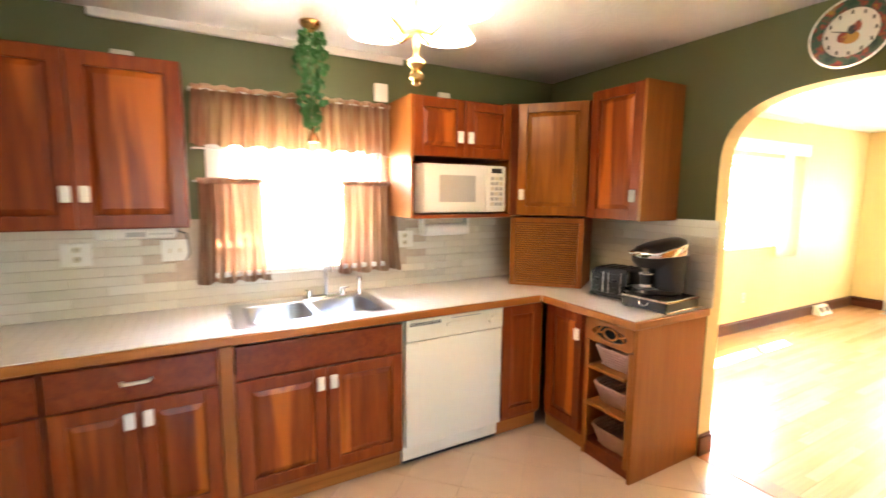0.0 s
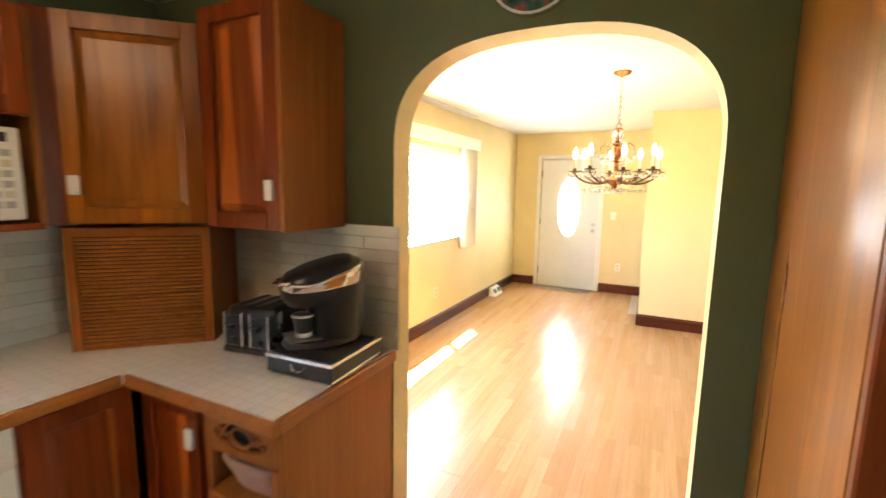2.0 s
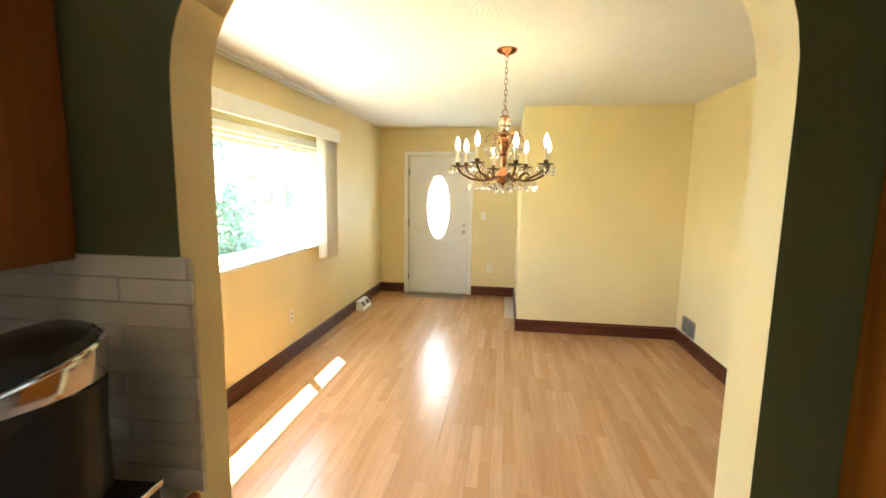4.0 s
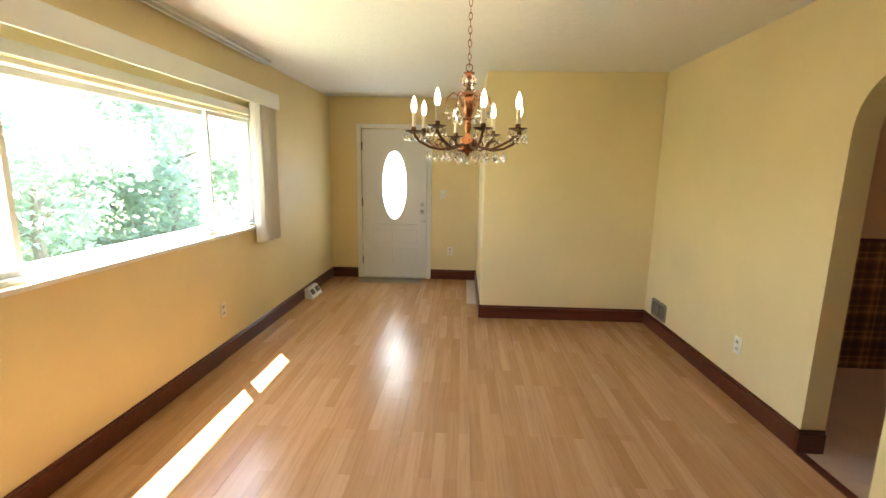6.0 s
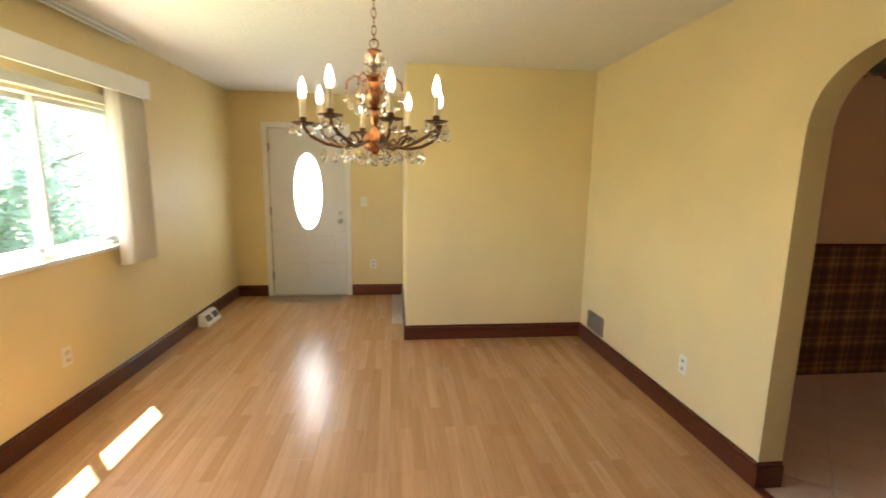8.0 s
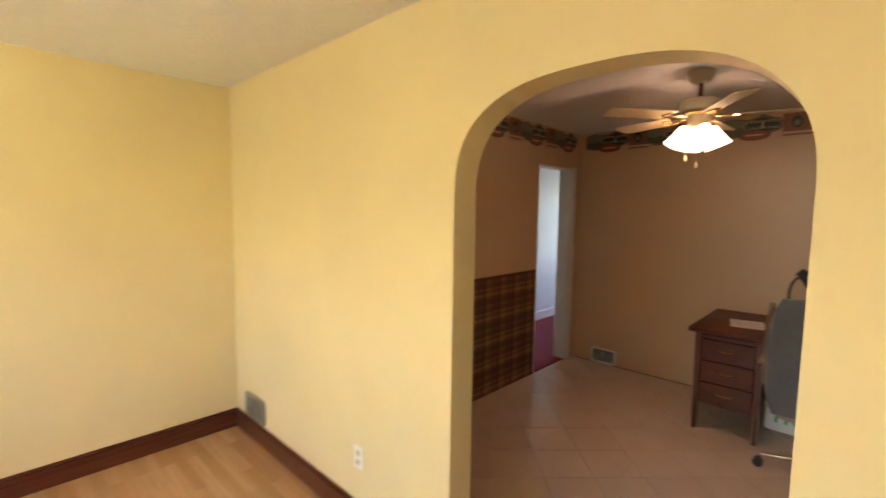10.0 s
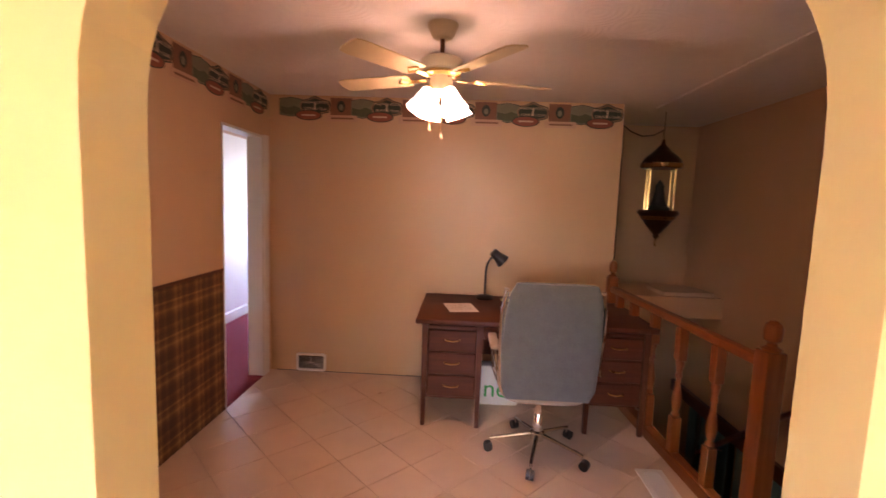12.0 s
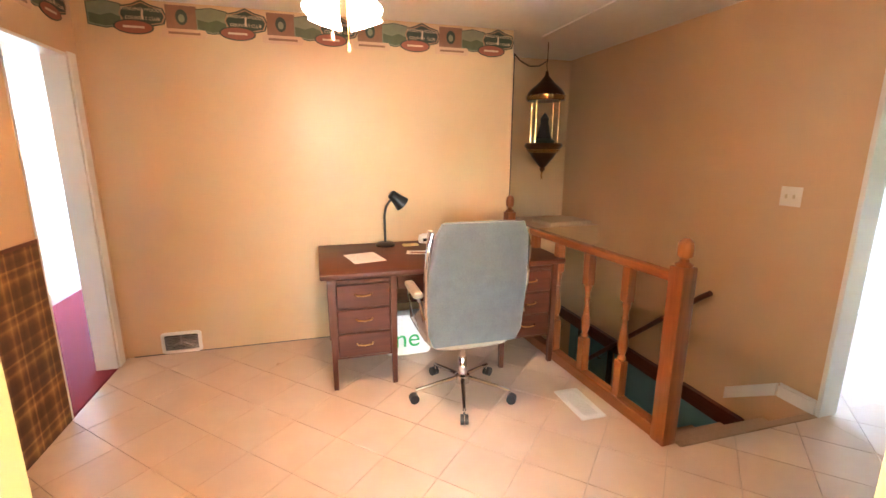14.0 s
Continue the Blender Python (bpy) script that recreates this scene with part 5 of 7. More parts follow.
for i in range(13):
    y = 3.335 + i * 0.025
    bm = B()
    a = radians(62 + 6 * math.sin(i * 2.1))
    dx, dy = 0.04 * math.sin(a), 0.04 * math.cos(a)
    pts = [(0.062 - dx, y - dy), (0.062 + 0.004, y - 0.004), (0.062 + dx, y + dy), (0.062 + dx - 0.001, y + dy + 0.002), (0.062 + 0.002, y), (0.062 - dx - 0.001, y - dy + 0.002)]
    prism(bm, pts, "z", 0.84 + 0.004 * math.sin(i), 2.10)
    part("vane", bm, BLIND, vb, smooth=False)

ch = thing("chandelier", "antique brass candle chandelier with crystal drops, lit", "chandelier", (1.925, 2.05, 0))
part("canopy", lathe(B(), [(0.065, H), (0.065, H - 0.008), (0.05, H - 0.022), (0.02, H - 0.032), (0.006, H - 0.045)], n=24), COPPER, ch)
z = H - 0.04
k = 0
while z > 2.06:
    a = 90 * (k % 2)
    m = Matrix.Translation((0, 0, z - 0.018)) @ Euler((0, 0, radians(a))).to_matrix().to_4x4()
    part("chain_link", tube(B(), [m @ Vector((0.009 * math.cos(t), 0, 0.021 * math.sin(t))) for t in [2 * math.pi * i / 12 for i in range(13)]], 0.0022, 6), COPPER, ch)
    z -= 0.034
    k += 1
part("top_ring", tube(B(), [(0.018 * math.cos(t), 0, 2.045 + 0.02 * math.sin(t)) for t in [2 * math.pi * i / 14 for i in range(15)]], 0.003, 6), COPPER, ch)
part("body", lathe(B(), [(0.004, 2.03), (0.03, 2.02), (0.032, 2.012), (0.012, 2.0), (0.012, 1.93), (0.034, 1.915), (0.036, 1.905), (0.02, 1.89), (0.03, 1.86), (0.034, 1.83), (0.022, 1.80), (0.016, 1.79), (0.03, 1.78), (0.016, 1.77), (0.02, 1.73), (0.012, 1.70), (0.018, 1.69), (0.045, 1.665), (0.058, 1.64), (0.052, 1.615), (0.03, 1.60), (0.012, 1.592), (0.014, 1.585), (0.004, 1.565)], n=24), COPPER, ch, "turned copper-toned column")


def drop_mesh(name, h, r):
    return mesh_of(name, lathe(B(), [(0.001, 0), (0.003, -0.006), (r * 0.55, -h * 0.35), (r, -h * 0.68), (r * 0.7, -h * 0.9), (0.001, -h)], n=8), CRYSTAL)


DROP, BEAD = drop_mesh("crystal_drop", 0.048, 0.014), drop_mesh("crystal_bead", 0.02, 0.008)


def hang(parent, x, y, z, long=True):
    o = new("crystal_drop", DROP if long else BEAD)
    o.parent = parent
    o.location = (x, y, z)


for i in range(8):
    a = radians(45 * i + 14)
    c, s = math.cos(a), math.sin(a)
    up = 0.0 if i % 2 == 0 else 0.012
    P = lambda r, z: (r * c, r * s, z)
    arm = part("arm", tube(B(), [P(0.04, 1.645), P(0.09, 1.622), P(0.15, 1.612), P(0.21, 1.622 + up), P(0.265, 1.648 + up), P(0.29, 1.675 + up), P(0.30, 1.695 + up)], 0.0075, 8), DARKBRASS, ch)
    zc = 1.695 + up
    part("scroll", tube(B(), [P(0.11, 1.616), P(0.13, 1.65), P(0.165, 1.665), P(0.185, 1.645), P(0.165, 1.632)], 0.005, 6), DARKBRASS, arm)
    part("drip_cup", lathe(B(), [(0.006, zc - 0.006), (0.02, zc - 0.002), (0.048, zc + 0.006), (0.05, zc + 0.01), (0.015, zc + 0.006), (0.014, zc + 0.03), (0.011, zc + 0.032)], P(0.30, 0), 18), DARKBRASS, arm)
    part("candle", cyl(B(), P(0.30, zc + 0.03), P(0.30, zc + 0.105), 0.0105, n=14), CANDLE, arm, "ivory candle sleeve")
    bm = lathe(B(), [(0.007, zc + 0.104), (0.013, zc + 0.115), (0.017, zc + 0.132), (0.0145, zc + 0.155), (0.008, zc + 0.175), (0.002, zc + 0.192)], P(0.30, 0), 14)
    part("bulb", bm, BULB, arm, "lit flame bulb")
    for j in range(5):
        b = 2 * math.pi * j / 5 + a
        hang(arm, 0.30 * c + 0.044 * math.cos(b), 0.30 * s + 0.044 * math.sin(b), zc + 0.004)
    for rr in (0.12, 0.17, 0.22):
        hang(arm, rr * c, rr * s, 1.606)
        hang(arm, rr * c, rr * s, 1.585 - 0.02, False)
for i in range(6):
    a = radians(60 * i)
    c, s = math.cos(a), math.sin(a)
    o = part("crook", tube(B(), [(0.03 * c, 0.03 * s, 1.83), (0.05 * c, 0.05 * s, 1.90), (0.085 * c, 0.085 * s, 1.915), (0.115 * c, 0.115 * s, 1.89), (0.12 * c, 0.12 * s, 1.855)], 0.004, 6), COPPER, ch)
    for r_, z_ in ((0.12, 1.85), (0.10, 1.82), (0.075, 1.80)):
        hang(o, r_ * c, r_ * s, z_)
    hang(o, 0.034 * c, 0.034 * s, 2.005)
    hang(o, 0.026 * math.cos(a + 0.5), 0.026 * math.sin(a + 0.5), 1.97)
    hang(o, 0.055 * c, 0.055 * s, 1.60)
    hang(o, 0.055 * math.cos(a + 0.5), 0.055 * math.sin(a + 0.5), 1.58)
lamp("chandelier_bulbs", "POINT", (1.925, 2.05, 1.98), CHANDELIER_W, WARM, 0.25)

MATM = fabric("tan_mat", (0.15, 0.11, 0.06), (0.22, 0.16, 0.09), 200)
tm = thing("door_mat", "thin tan door mat before the front door", "mat", (0.95, YN - 0.17, 0.001))
part("pile", box(B(), -0.42, 0.42, -0.13, 0.13, 0, 0.008, 0.003), MATM, tm, smooth=False)
part("hem", box(B(), -0.43, 0.43, -0.14, 0.14, 0, 0.005, 0.002), STEPCARPET, tm, smooth=False)

fv = thing("floor_register", "white slanted baseboard register on the dining room floor", "vent", (0.019, 4.56, 0))
prof = [(0, 0), (0.10, 0), (0.10, 0.02), (0.04, 0.115), (0, 0.115)]
bm = B()
a_ = [bm.verts.new((x, -0.15, z)) for x, z in prof]
b_ = [bm.verts.new((x, 0.15, z)) for x, z in prof]
bm.faces.new(a_)
bm.faces.new(b_)
for i in range(5):
    bm.faces.new((a_[i], a_[(i + 1) % 5], b_[(i + 1) % 5], b_[i]))
part("hood", bm, WHITE, fv, smooth=False)
for y in (-0.075, 0.075):
    o = part("grille", box(B(), -0.002, 0.002, y - 0.05, y + 0.05, -0.032, 0.032), VENTDARK, fv, "dark louvre opening", False)
    o.matrix_basis = pose(0.071, 0, 0.069, 0, -32, 0)


def wall_vent(name, label, place, turn, w, h, mat, cross=False):
    t = thing(name, label, "vent", place, turn, group="wall vents")
    bm = ring_plate(B(), square_round(0, 0, -w / 2, w / 2, -h / 2, h / 2), square_round(0, 0, -w / 2 + 0.022, w / 2 - 0.022, -h / 2 + 0.022, h / 2 - 0.022), -0.010, 0)
    part("frame", bm, mat, t, smooth=False)
    part("backing", box(B(), -w / 2 + 0.02, w / 2 - 0.02, -0.002, -0.0005, -h / 2 + 0.02, h / 2 - 0.02), VENTDARK, t, smooth=False)
    n = int((h - 0.05) / 0.012)
    for i in range(n):
        zz = -h / 2 + 0.028 + i * 0.012
        o = part("slat", box(B(), -w / 2 + 0.022, w / 2 - 0.022, -0.004, 0.003, -0.0012, 0.0012), STEEL if cross else mat, t, smooth=False)
        o.matrix_basis = pose(0, -0.006, zz, 35, 0, 0)
    if cross:
        for x in (-1, 1):
            part("brace", tube(B(), [(x * (w / 2 - 0.03), -0.010, -h / 2 + 0.026), (x * 0.012, -0.010, 0.005)], 0.003, 6), STEEL, t)
        part("lever", box(B(), -0.008, 0.008, -0.016, -0.008, -0.01, h / 2 - 0.03, 0.002), STEEL, t)
    else:
        part("mullion", box(B(), -0.008, 0.008, -0.012, -0.002, -h / 2 + 0.02, h / 2 - 0.02), mat, t, smooth=False)
    return t


GREYV = plain("grey_vent_enamel", (0.20, 0.18, 0.14), 0.4)
wall_vent("wall_register", "grey metal return register above the mahogany baseboard", (XE, 3.64, 0.232), -90, 0.30, 0.17, GREYV)
wall_vent("wall_register", "white metal register low on the tan office wall", (OX1, 2.615, 0.087), -90, 0.27, 0.165, WHITE, True)
plate("wall_outlet", "white double outlet on the yellow wall", (XE, 2.44, 0.37), -90)
plate("wall_outlet", "cream double outlet under the picture window", (0, 2.76, 0.395), 90)
plate("wall_outlet", "cream double outlet beside the front door", (1.745, YN, 0.40), 0)
plate("wall_switch", "cream light switch beside the front door", (1.636, YN, 1.176), 0, 0.07, 0.115, "switch")
plate("wall_switch", "white double light switch on the stair wall", (5.50, SW, 1.235), 180, 0.125, 0.115, "switch")

# the window wall and what hangs on it run slightly out of square
LEAN = Matrix.Translation((0, -1.6, 0)) @ pose(0, 0, 0, 0, 0, -0.8) @ Matrix.Translation((0, 1.6, 0))
for ob in list(scene.collection.objects):
    if ob.parent is None and (ob in (va, vb, fv) or ob.name in ("wall_dining_window", "window_1", "baseboard_window_side", "trim_curtain_track", "dining_window_daylight") or (ob.name.startswith("wall_outlet") and ob.matrix_basis.translation.x == 0)):
        ob.matrix_basis = LEAN @ ob.matrix_basis

# ---- office ----
bm = box(B(), OX0, OD0, OY1 - 0.004, OY1, 0.0, 1.035)
solid("trim_plaid_wainscot", bm, PLAID, "brown plaid wallpaper on the lower wall, with a dark top edge", "wallpaper")
solid("trim_plaid_edge", box(B(), OX0, OD0, OY1 - 0.007, OY1 - 0.0045, 1.025, 1.045), BASEWOOD, "dark border along the plaid wallpaper", "trim")
solid("trim_wall_corner", box(B(), OX1 - 0.004, OX1 + 0.004, -0.006, -0.001, 0.3, H - 0.2, 0.001), TAN, "pale worn corner bead at the end of the office wall", "trim")

solid("trim_ceiling_seam", box(B(), OX0, OX1 + 0.1, -0.375, -0.300, H - 0.010, H + 0.013, 0.005, 2), CEILING, "raised seam along the office ceiling", "trim")

solid("trim_floor_gap", box(B(), OX1 - 0.006, OX1 - 0.001, 0.9, OY1 - 0.05, 0.0005, 0.007), VENTDARK, "dark open joint along the foot of the office wall", "trim")

# wallpaper border of golf plaques
bo = thing("wallpaper_border", "scalloped wallpaper border of golf club plaques under the ceiling", "wallpaper border")
INK = plain("border_dark_green", (0.025, 0.045, 0.032), 0.6, var=0.3)
SAGE = plain("border_sage", (0.20, 0.215, 0.145), 0.6, var=0.25)
HILL = plain("border_hill_green", (0.085, 0.11, 0.06), 0.6, var=0.3)
RUST = plain("border_rust", (0.27, 0.085, 0.05), 0.6, var=0.2)
CLAY = plain("border_clay", (0.235, 0.115, 0.065), 0.6, var=0.2)
LABELP = plain("border_pale_label", (0.58, 0.38, 0.25), 0.6, var=0.1)
CLAYL = plain("border_tan", (0.36, 0.22, 0.13), 0.6, var=0.15)
CREAMP = plain("border_cream", (0.62, 0.50, 0.36), 0.6, var=0.1)


def words(text, size):
    cu = bpy.data.curves.new("words", "FONT")
    cu.body, cu.size, cu.align_x, cu.align_y, cu.extrude = text, size, "CENTER", "CENTER", 0.0004
    ob = bpy.data.objects.new("words", cu)
    scene.collection.objects.link(ob)
    bpy.context.view_layer.update()
    me = bpy.data.meshes.new_from_object(ob.evaluated_get(bpy.context.evaluated_depsgraph_get()))
    bpy.data.objects.remove(ob)
    me.materials.clear()
    return me


W1, W2 = words("WINDING WOODS", 0.030), words("COUNTRY CLUB", 0.030)
W1.materials.append(CREAMP)
W2.materials.append(CREAMP)


def plaque_meshes():
    def flat(name, pts, a, b, m):
        return mesh_of(name, prism(B(), pts, "y", -b, -a), m)
    shield = [(-0.15, 0.0), (-0.13, 0.045), (-0.06, 0.06), (0, 0.085), (0.06, 0.06), (0.13, 0.045), (0.15, 0.0), (0.13, -0.045), (0.06, -0.06), (0, -0.075), (-0.06, -0.06), (-0.13, -0.045)]
    small = [(x * 0.93, z * 0.9) for x, z in shield]
    sq = [(-0.088, -0.085), (0.088, -0.085), (0.088, 0.068), (-0.088, 0.068)]
    pan = [(-0.09, -0.06), (0, -0.075), (0.09, -0.06), (0.09, 0.06), (0, 0.075), (-0.09, 0.06)]
    hill = [(-0.08, -0.05), (0, -0.064), (0.08, -0.05), (0.08, -0.01), (0.03, 0.008), (-0.02, -0.008), (-0.08, 0.004)]
    lab = [(-0.12, -0.022), (0.11, -0.022), (0.125, 0), (0.11, 0.022), (-0.12, 0.022)]
    return {
        "shield": [(flat("shield", [(x * 1.06, z * 1.14) for x, z in shield], 0, 0.0028, INK), 0, 0), (flat("shield", shield, 0.0028, 0.0035, CLAYL), 0, 0), (flat("shield", small, 0.0035, 0.0043, INK), 0, 0)],
        "golfer": [(flat("figure", [(-0.008, -0.03), (0.008, -0.03), (0.006, 0.005), (0.012, 0.03), (0, 0.04), (-0.006, 0.01)], 0.0043, 0.005, CREAMP), 0, 0)],
        "oval": [(flat("oval", ellipse(0, 0, 0.115, 0.042, 24), 0, 0.0048, INK), 0, 0), (flat("oval", ellipse(0, 0, 0.106, 0.036, 24), 0.0048, 0.0054, RUST), 0, 0), (flat("bar", [(-0.06, -0.006), (0.06, -0.006), (0.06, 0.006), (-0.06, 0.006)], 0.0054, 0.006, CREAMP), 0, 0)],
        "square": [(flat("plaque", sq, 0, 0.003, CLAY), 0, 0), (flat("egg", ellipse(0, 0, 0.034, 0.046, 20), 0.003, 0.0036, INK), 0, 0), (flat("ball", ellipse(0, -0.006, 0.018, 0.024, 16), 0.0036, 0.0042, SAGE), 0, 0)],
        "panel": [(flat("landscape", pan, 0, 0.0028, INK), 0, 0), (flat("landscape", [(x * 0.95, z * 0.94) for x, z in pan], 0.0028, 0.0032, SAGE), 0, 0), (flat("hill", hill, 0.0032, 0.0038, HILL), 0, 0)],
        "label": [(flat("label", lab, 0, 0.0042, LABELP), 0, 0), (flat("bar", [(-0.085, -0.006), (0.085, -0.006), (0.085, 0.006), (-0.085, 0.006)], 0.0042, 0.0047, CLAY), 0, 0)],
    }


PM = plaque_meshes()


def plaque(name, key, m):
    first = None
    for me, _, _ in PM[key]:
        o = new(name if first is None else "print", me)
        o.parent = first or bo
        if first is None:
            o.matrix_basis = m
            first = o
    return first


def border_run(start, length, frame_of):
    """Plaques along a wall; frame_of(u) gives the pose at distance u along it."""
    u = start
    while u < length:
        for name, key, du, z, k, kz in (("shield", "shield", 0.0, 2.326, 0.88, 0.93), ("oval_plaque", "oval", -0.055, 2.252, 1.0, 1.05), ("square_plaque", "square", 0.225, 2.330, 1.04, 1.04), ("label_plaque", "label", 0.235, 2.232, 1.12, 1.2), ("landscape_plaque", "panel", 0.405, 2.318, 1.08, 1.1)):
            if 0.08 < u + du < length - 0.10:
                o = plaque(name, key, frame_of(u + du) @ Matrix.Translation((0, 0, z + 0.012)) @ Matrix.Diagonal((k, 1, kz, 1)))
                if key == "shield":
                    for me, zz in ((W1, 0.034), (W2, -0.022)):
                        t = new("lettering", me)
                        t.parent = o
                        t.matrix_basis = pose(0, -0.0047, zz, 90, 0, 0)
                    g = new("figure", PM["golfer"][0][0])
                    g.parent = o
                    g.location = (0, 0, 0.002)
        u += 0.615


border_run(0.389 - 0.615, 2.985, lambda u: pose(OX1, OY1 - u, 0, 0, 0, -90))
border_run(-0.141, OX1 - OX0, lambda u: pose(OX0 + u, OY1, 0, 0, 0, 0))

# ceiling fan
fan = thing("ceiling_fan", "cream ceiling fan with brass arms and lit tulip shades", "ceiling fan", (5.48, 1.44, 0))
part("canopy", lathe(B(), [(0.075, H), (0.075, H - 0.012), (0.055, H - 0.055), (0.045, H - 0.066), (0.012, H - 0.07)], n=24), IVORY, fan)
part("downrod", cyl(B(), (0, 0, H - 0.07), (0, 0, 2.26), 0.011, n=14), DARKBRASS, fan)
part("motor_housing", lathe(B(), [(0.02, 2.272), (0.09, 2.268), (0.104, 2.256), (0.108, 2.222), (0.10, 2.208), (0.085, 2.202), (0.075, 2.185), (0.05, 2.18)], n=28), IVORY, fan)
part("switch_housing", lathe(B(), [(0.05, 2.185), (0.058, 2.16), (0.058, 2.11), (0.045, 2.095), (0.01, 2.09)], n=24), IVORY, fan)
part("brass_ring", lathe(B(), [(0.085, 2.203), (0.098, 2.196), (0.098, 2.186), (0.07, 2.178), (0.085, 2.203)], n=28), GOLD, fan)
BLADE = plain("cream_fan_blade", (0.58, 0.47, 0.27), 0.4, var=0.1)
for i in range(5):
    a = -2 + 72 * i
    m = pose(0, 0, 2.172, 0, 0, a)
    bl = part("blade", prism(B(), [(0.17, -0.05), (0.20, -0.058), (0.53, -0.064), (0.57, -0.056), (0.582, -0.03), (0.582, 0.03), (0.57, 0.056), (0.53, 0.064), (0.20, 0.058), (0.17, 0.05)], "z", 0, 0.006), BLADE, fan, smooth=False)
    bl.matrix_basis = m @ pose(0, 0, 0, 11, 0, 0)
    bm = B()
    box(bm, 0.08, 0.18, -0.014, 0.014, -0.008, -0.001, 0.002)
    tube(bm, [(0.16, 0, -0.004), (0.20, 0.032, -0.004), (0.235, 0.0, -0.004), (0.20, -0.032, -0.004), (0.16, 0, -0.004)], 0.005, 6)
    o = part("blade_arm", bm, GOLD, bl, "brass blade arm")
for i in range(4):
    a = radians(45 + 90 * i - 8)
    c, s = math.cos(a), math.sin(a)
    o = part("lamp_arm", tube(B(), [(0.04 * c, 0.04 * s, 2.12), (0.07 * c, 0.07 * s, 2.12), (0.085 * c, 0.085 * s, 2.105)], 0.011, 8), GOLD, fan)
    bm = lathe(B(), [(0.02, 0.0), (0.03, -0.007), (0.040, -0.042), (0.052, -0.08), (0.071, -0.122), (0.069, -0.123), (0.048, -0.08), (0.036, -0.042), (0.018, -0.005)], n=18)
    sh = part("shade", bm, SHADE, o, "frosted tulip glass shade, lit")
    sh.matrix_basis = Matrix.Translation((0.07 * c, 0.07 * s, 2.112)) @ Matrix.Rotation(radians(24), 4, Vector((s, -c, 0)))
for (x, y, zl) in ((-0.04, 0.05, 1.915), (-0.05, -0.01, 1.875)):
    part("pull_chain", cyl(B(), (x, y, 2.12), (x, y, zl + 0.03), 0.0018, n=6), GOLD, fan)
    part("chain_knob", lathe(B(), [(0.002, zl + 0.03), (0.006, zl + 0.02), (0.007, zl), (0.002, zl - 0.005)], (x, y, 0), 10), CANDLE, fan)
lamp("fan_bulbs", "POINT", (5.48, 1.44, 2.045), FAN_W, LAMP, 0.09)

# desk
de = thing("desk", "dark walnut double-pedestal desk against the tan wall", "desk")
DX, DBX, DYA, DYB = 6.17, 7.01, 0.0, 1.55
part("desktop", box(B(), DX - 0.025, DBX + 0.02, DYA - 0.045, DYB + 0.045, 0.725, 0.76, 0.008, 2), DESKWOOD, de)
DESKZ = wood("walnut_desk_legs", (0.055, 0.014, 0.006), (0.10, 0.028, 0.011), (0.145, 0.046, 0.019), "z", 0.42, 1.0, 0.0, 0.08)
for y0, y1 in ((1.13, DYB), (DYA, 0.42)):
    part("pedestal", box(B(), DX + 0.02, DBX - 0.02, y0 + 0.022, y1 - 0.022, 0.20, 0.725), DESKZ, de, smooth=False)
    for x in (DX, DBX - 0.05):
        for y in (y0, y1 - 0.042):
            bm = B()
            r = bmesh.ops.create_cube(bm, size=1)
            for v in r["verts"]:
                kk = 0.7 if v.co.z < 0 else 1.0
                v.co = Vector((x + 0.022 + v.co.x * 0.044 * kk, y + 0.021 + v.co.y * 0.042 * kk, 0.0 if v.co.z < 0 else 0.725))
            part("leg", bm, DESKZ, de, smooth=False)
    part("pull_out_board", box(B(), DX + 0.002, DX + 0.03, y0 + 0.05, y1 - 0.05, 0.695, 0.715, 0.003), DESKWOOD, de)
    for zz in (0.215, 0.375, 0.535):
        bm = box(B(), DX + 0.004, DX + 0.024, y0 + 0.046, y1 - 0.046, zz, zz + 0.148, 0.005)
        dr = part("drawer_front", bm, DESKWOOD, de)
        ym = (y0 + y1) / 2
        part("handle", tube(B(), [(DX + 0.004, ym - 0.05, zz + 0.085), (DX - 0.014, ym - 0.045, zz + 0.082), (DX - 0.016, ym, zz + 0.076), (DX - 0.014, ym + 0.045, zz + 0.082), (DX + 0.004, ym + 0.05, zz + 0.085)], 0.005, 8), BRASS, dr, "aged brass bail handle")
part("centre_drawer", box(B(), DX + 0.01, DX + 0.03, 0.423, 1.127, 0.63, 0.715, 0.004), DESKWOOD, de)
part("modesty_panel", box(B(), DBX - 0.10, DBX - 0.085, 0.40, 1.15, 0.28, 0.725), DESKWOOD, de, smooth=False)

# desk lamp
dl = thing("desk_lamp", "black gooseneck desk lamp with a chrome-lined shade", "desk lamp", (6.90, 1.09, 0.7714))
part("base", lathe(B(), [(0.075, 0), (0.078, 0.012), (0.06, 0.026), (0.02, 0.032)], n=24), BLACK, dl)
part("gooseneck", tube(B(), [(0, 0, 0.03), (0, 0, 0.24), (0, -0.012, 0.30), (0, -0.04, 0.345), (0, -0.075, 0.355)], 0.0095, 10), BLACK, dl)
hd = part("shade", lathe(B(), [(0.028, 0.075), (0.036, 0.07), (0.04, 0.03), (0.046, 0.0), (0.062, -0.05), (0.060, -0.05), (0.042, 0.0), (0.03, 0.03)], n=20), BLACK, dl)
hd.matrix_basis = pose(0, -0.105, 0.352, -48, 0, 10)
part("bulb", ball(B(), (0, 0, -0.02), 0.026), PORCELAIN, hd, "white unlit bulb")

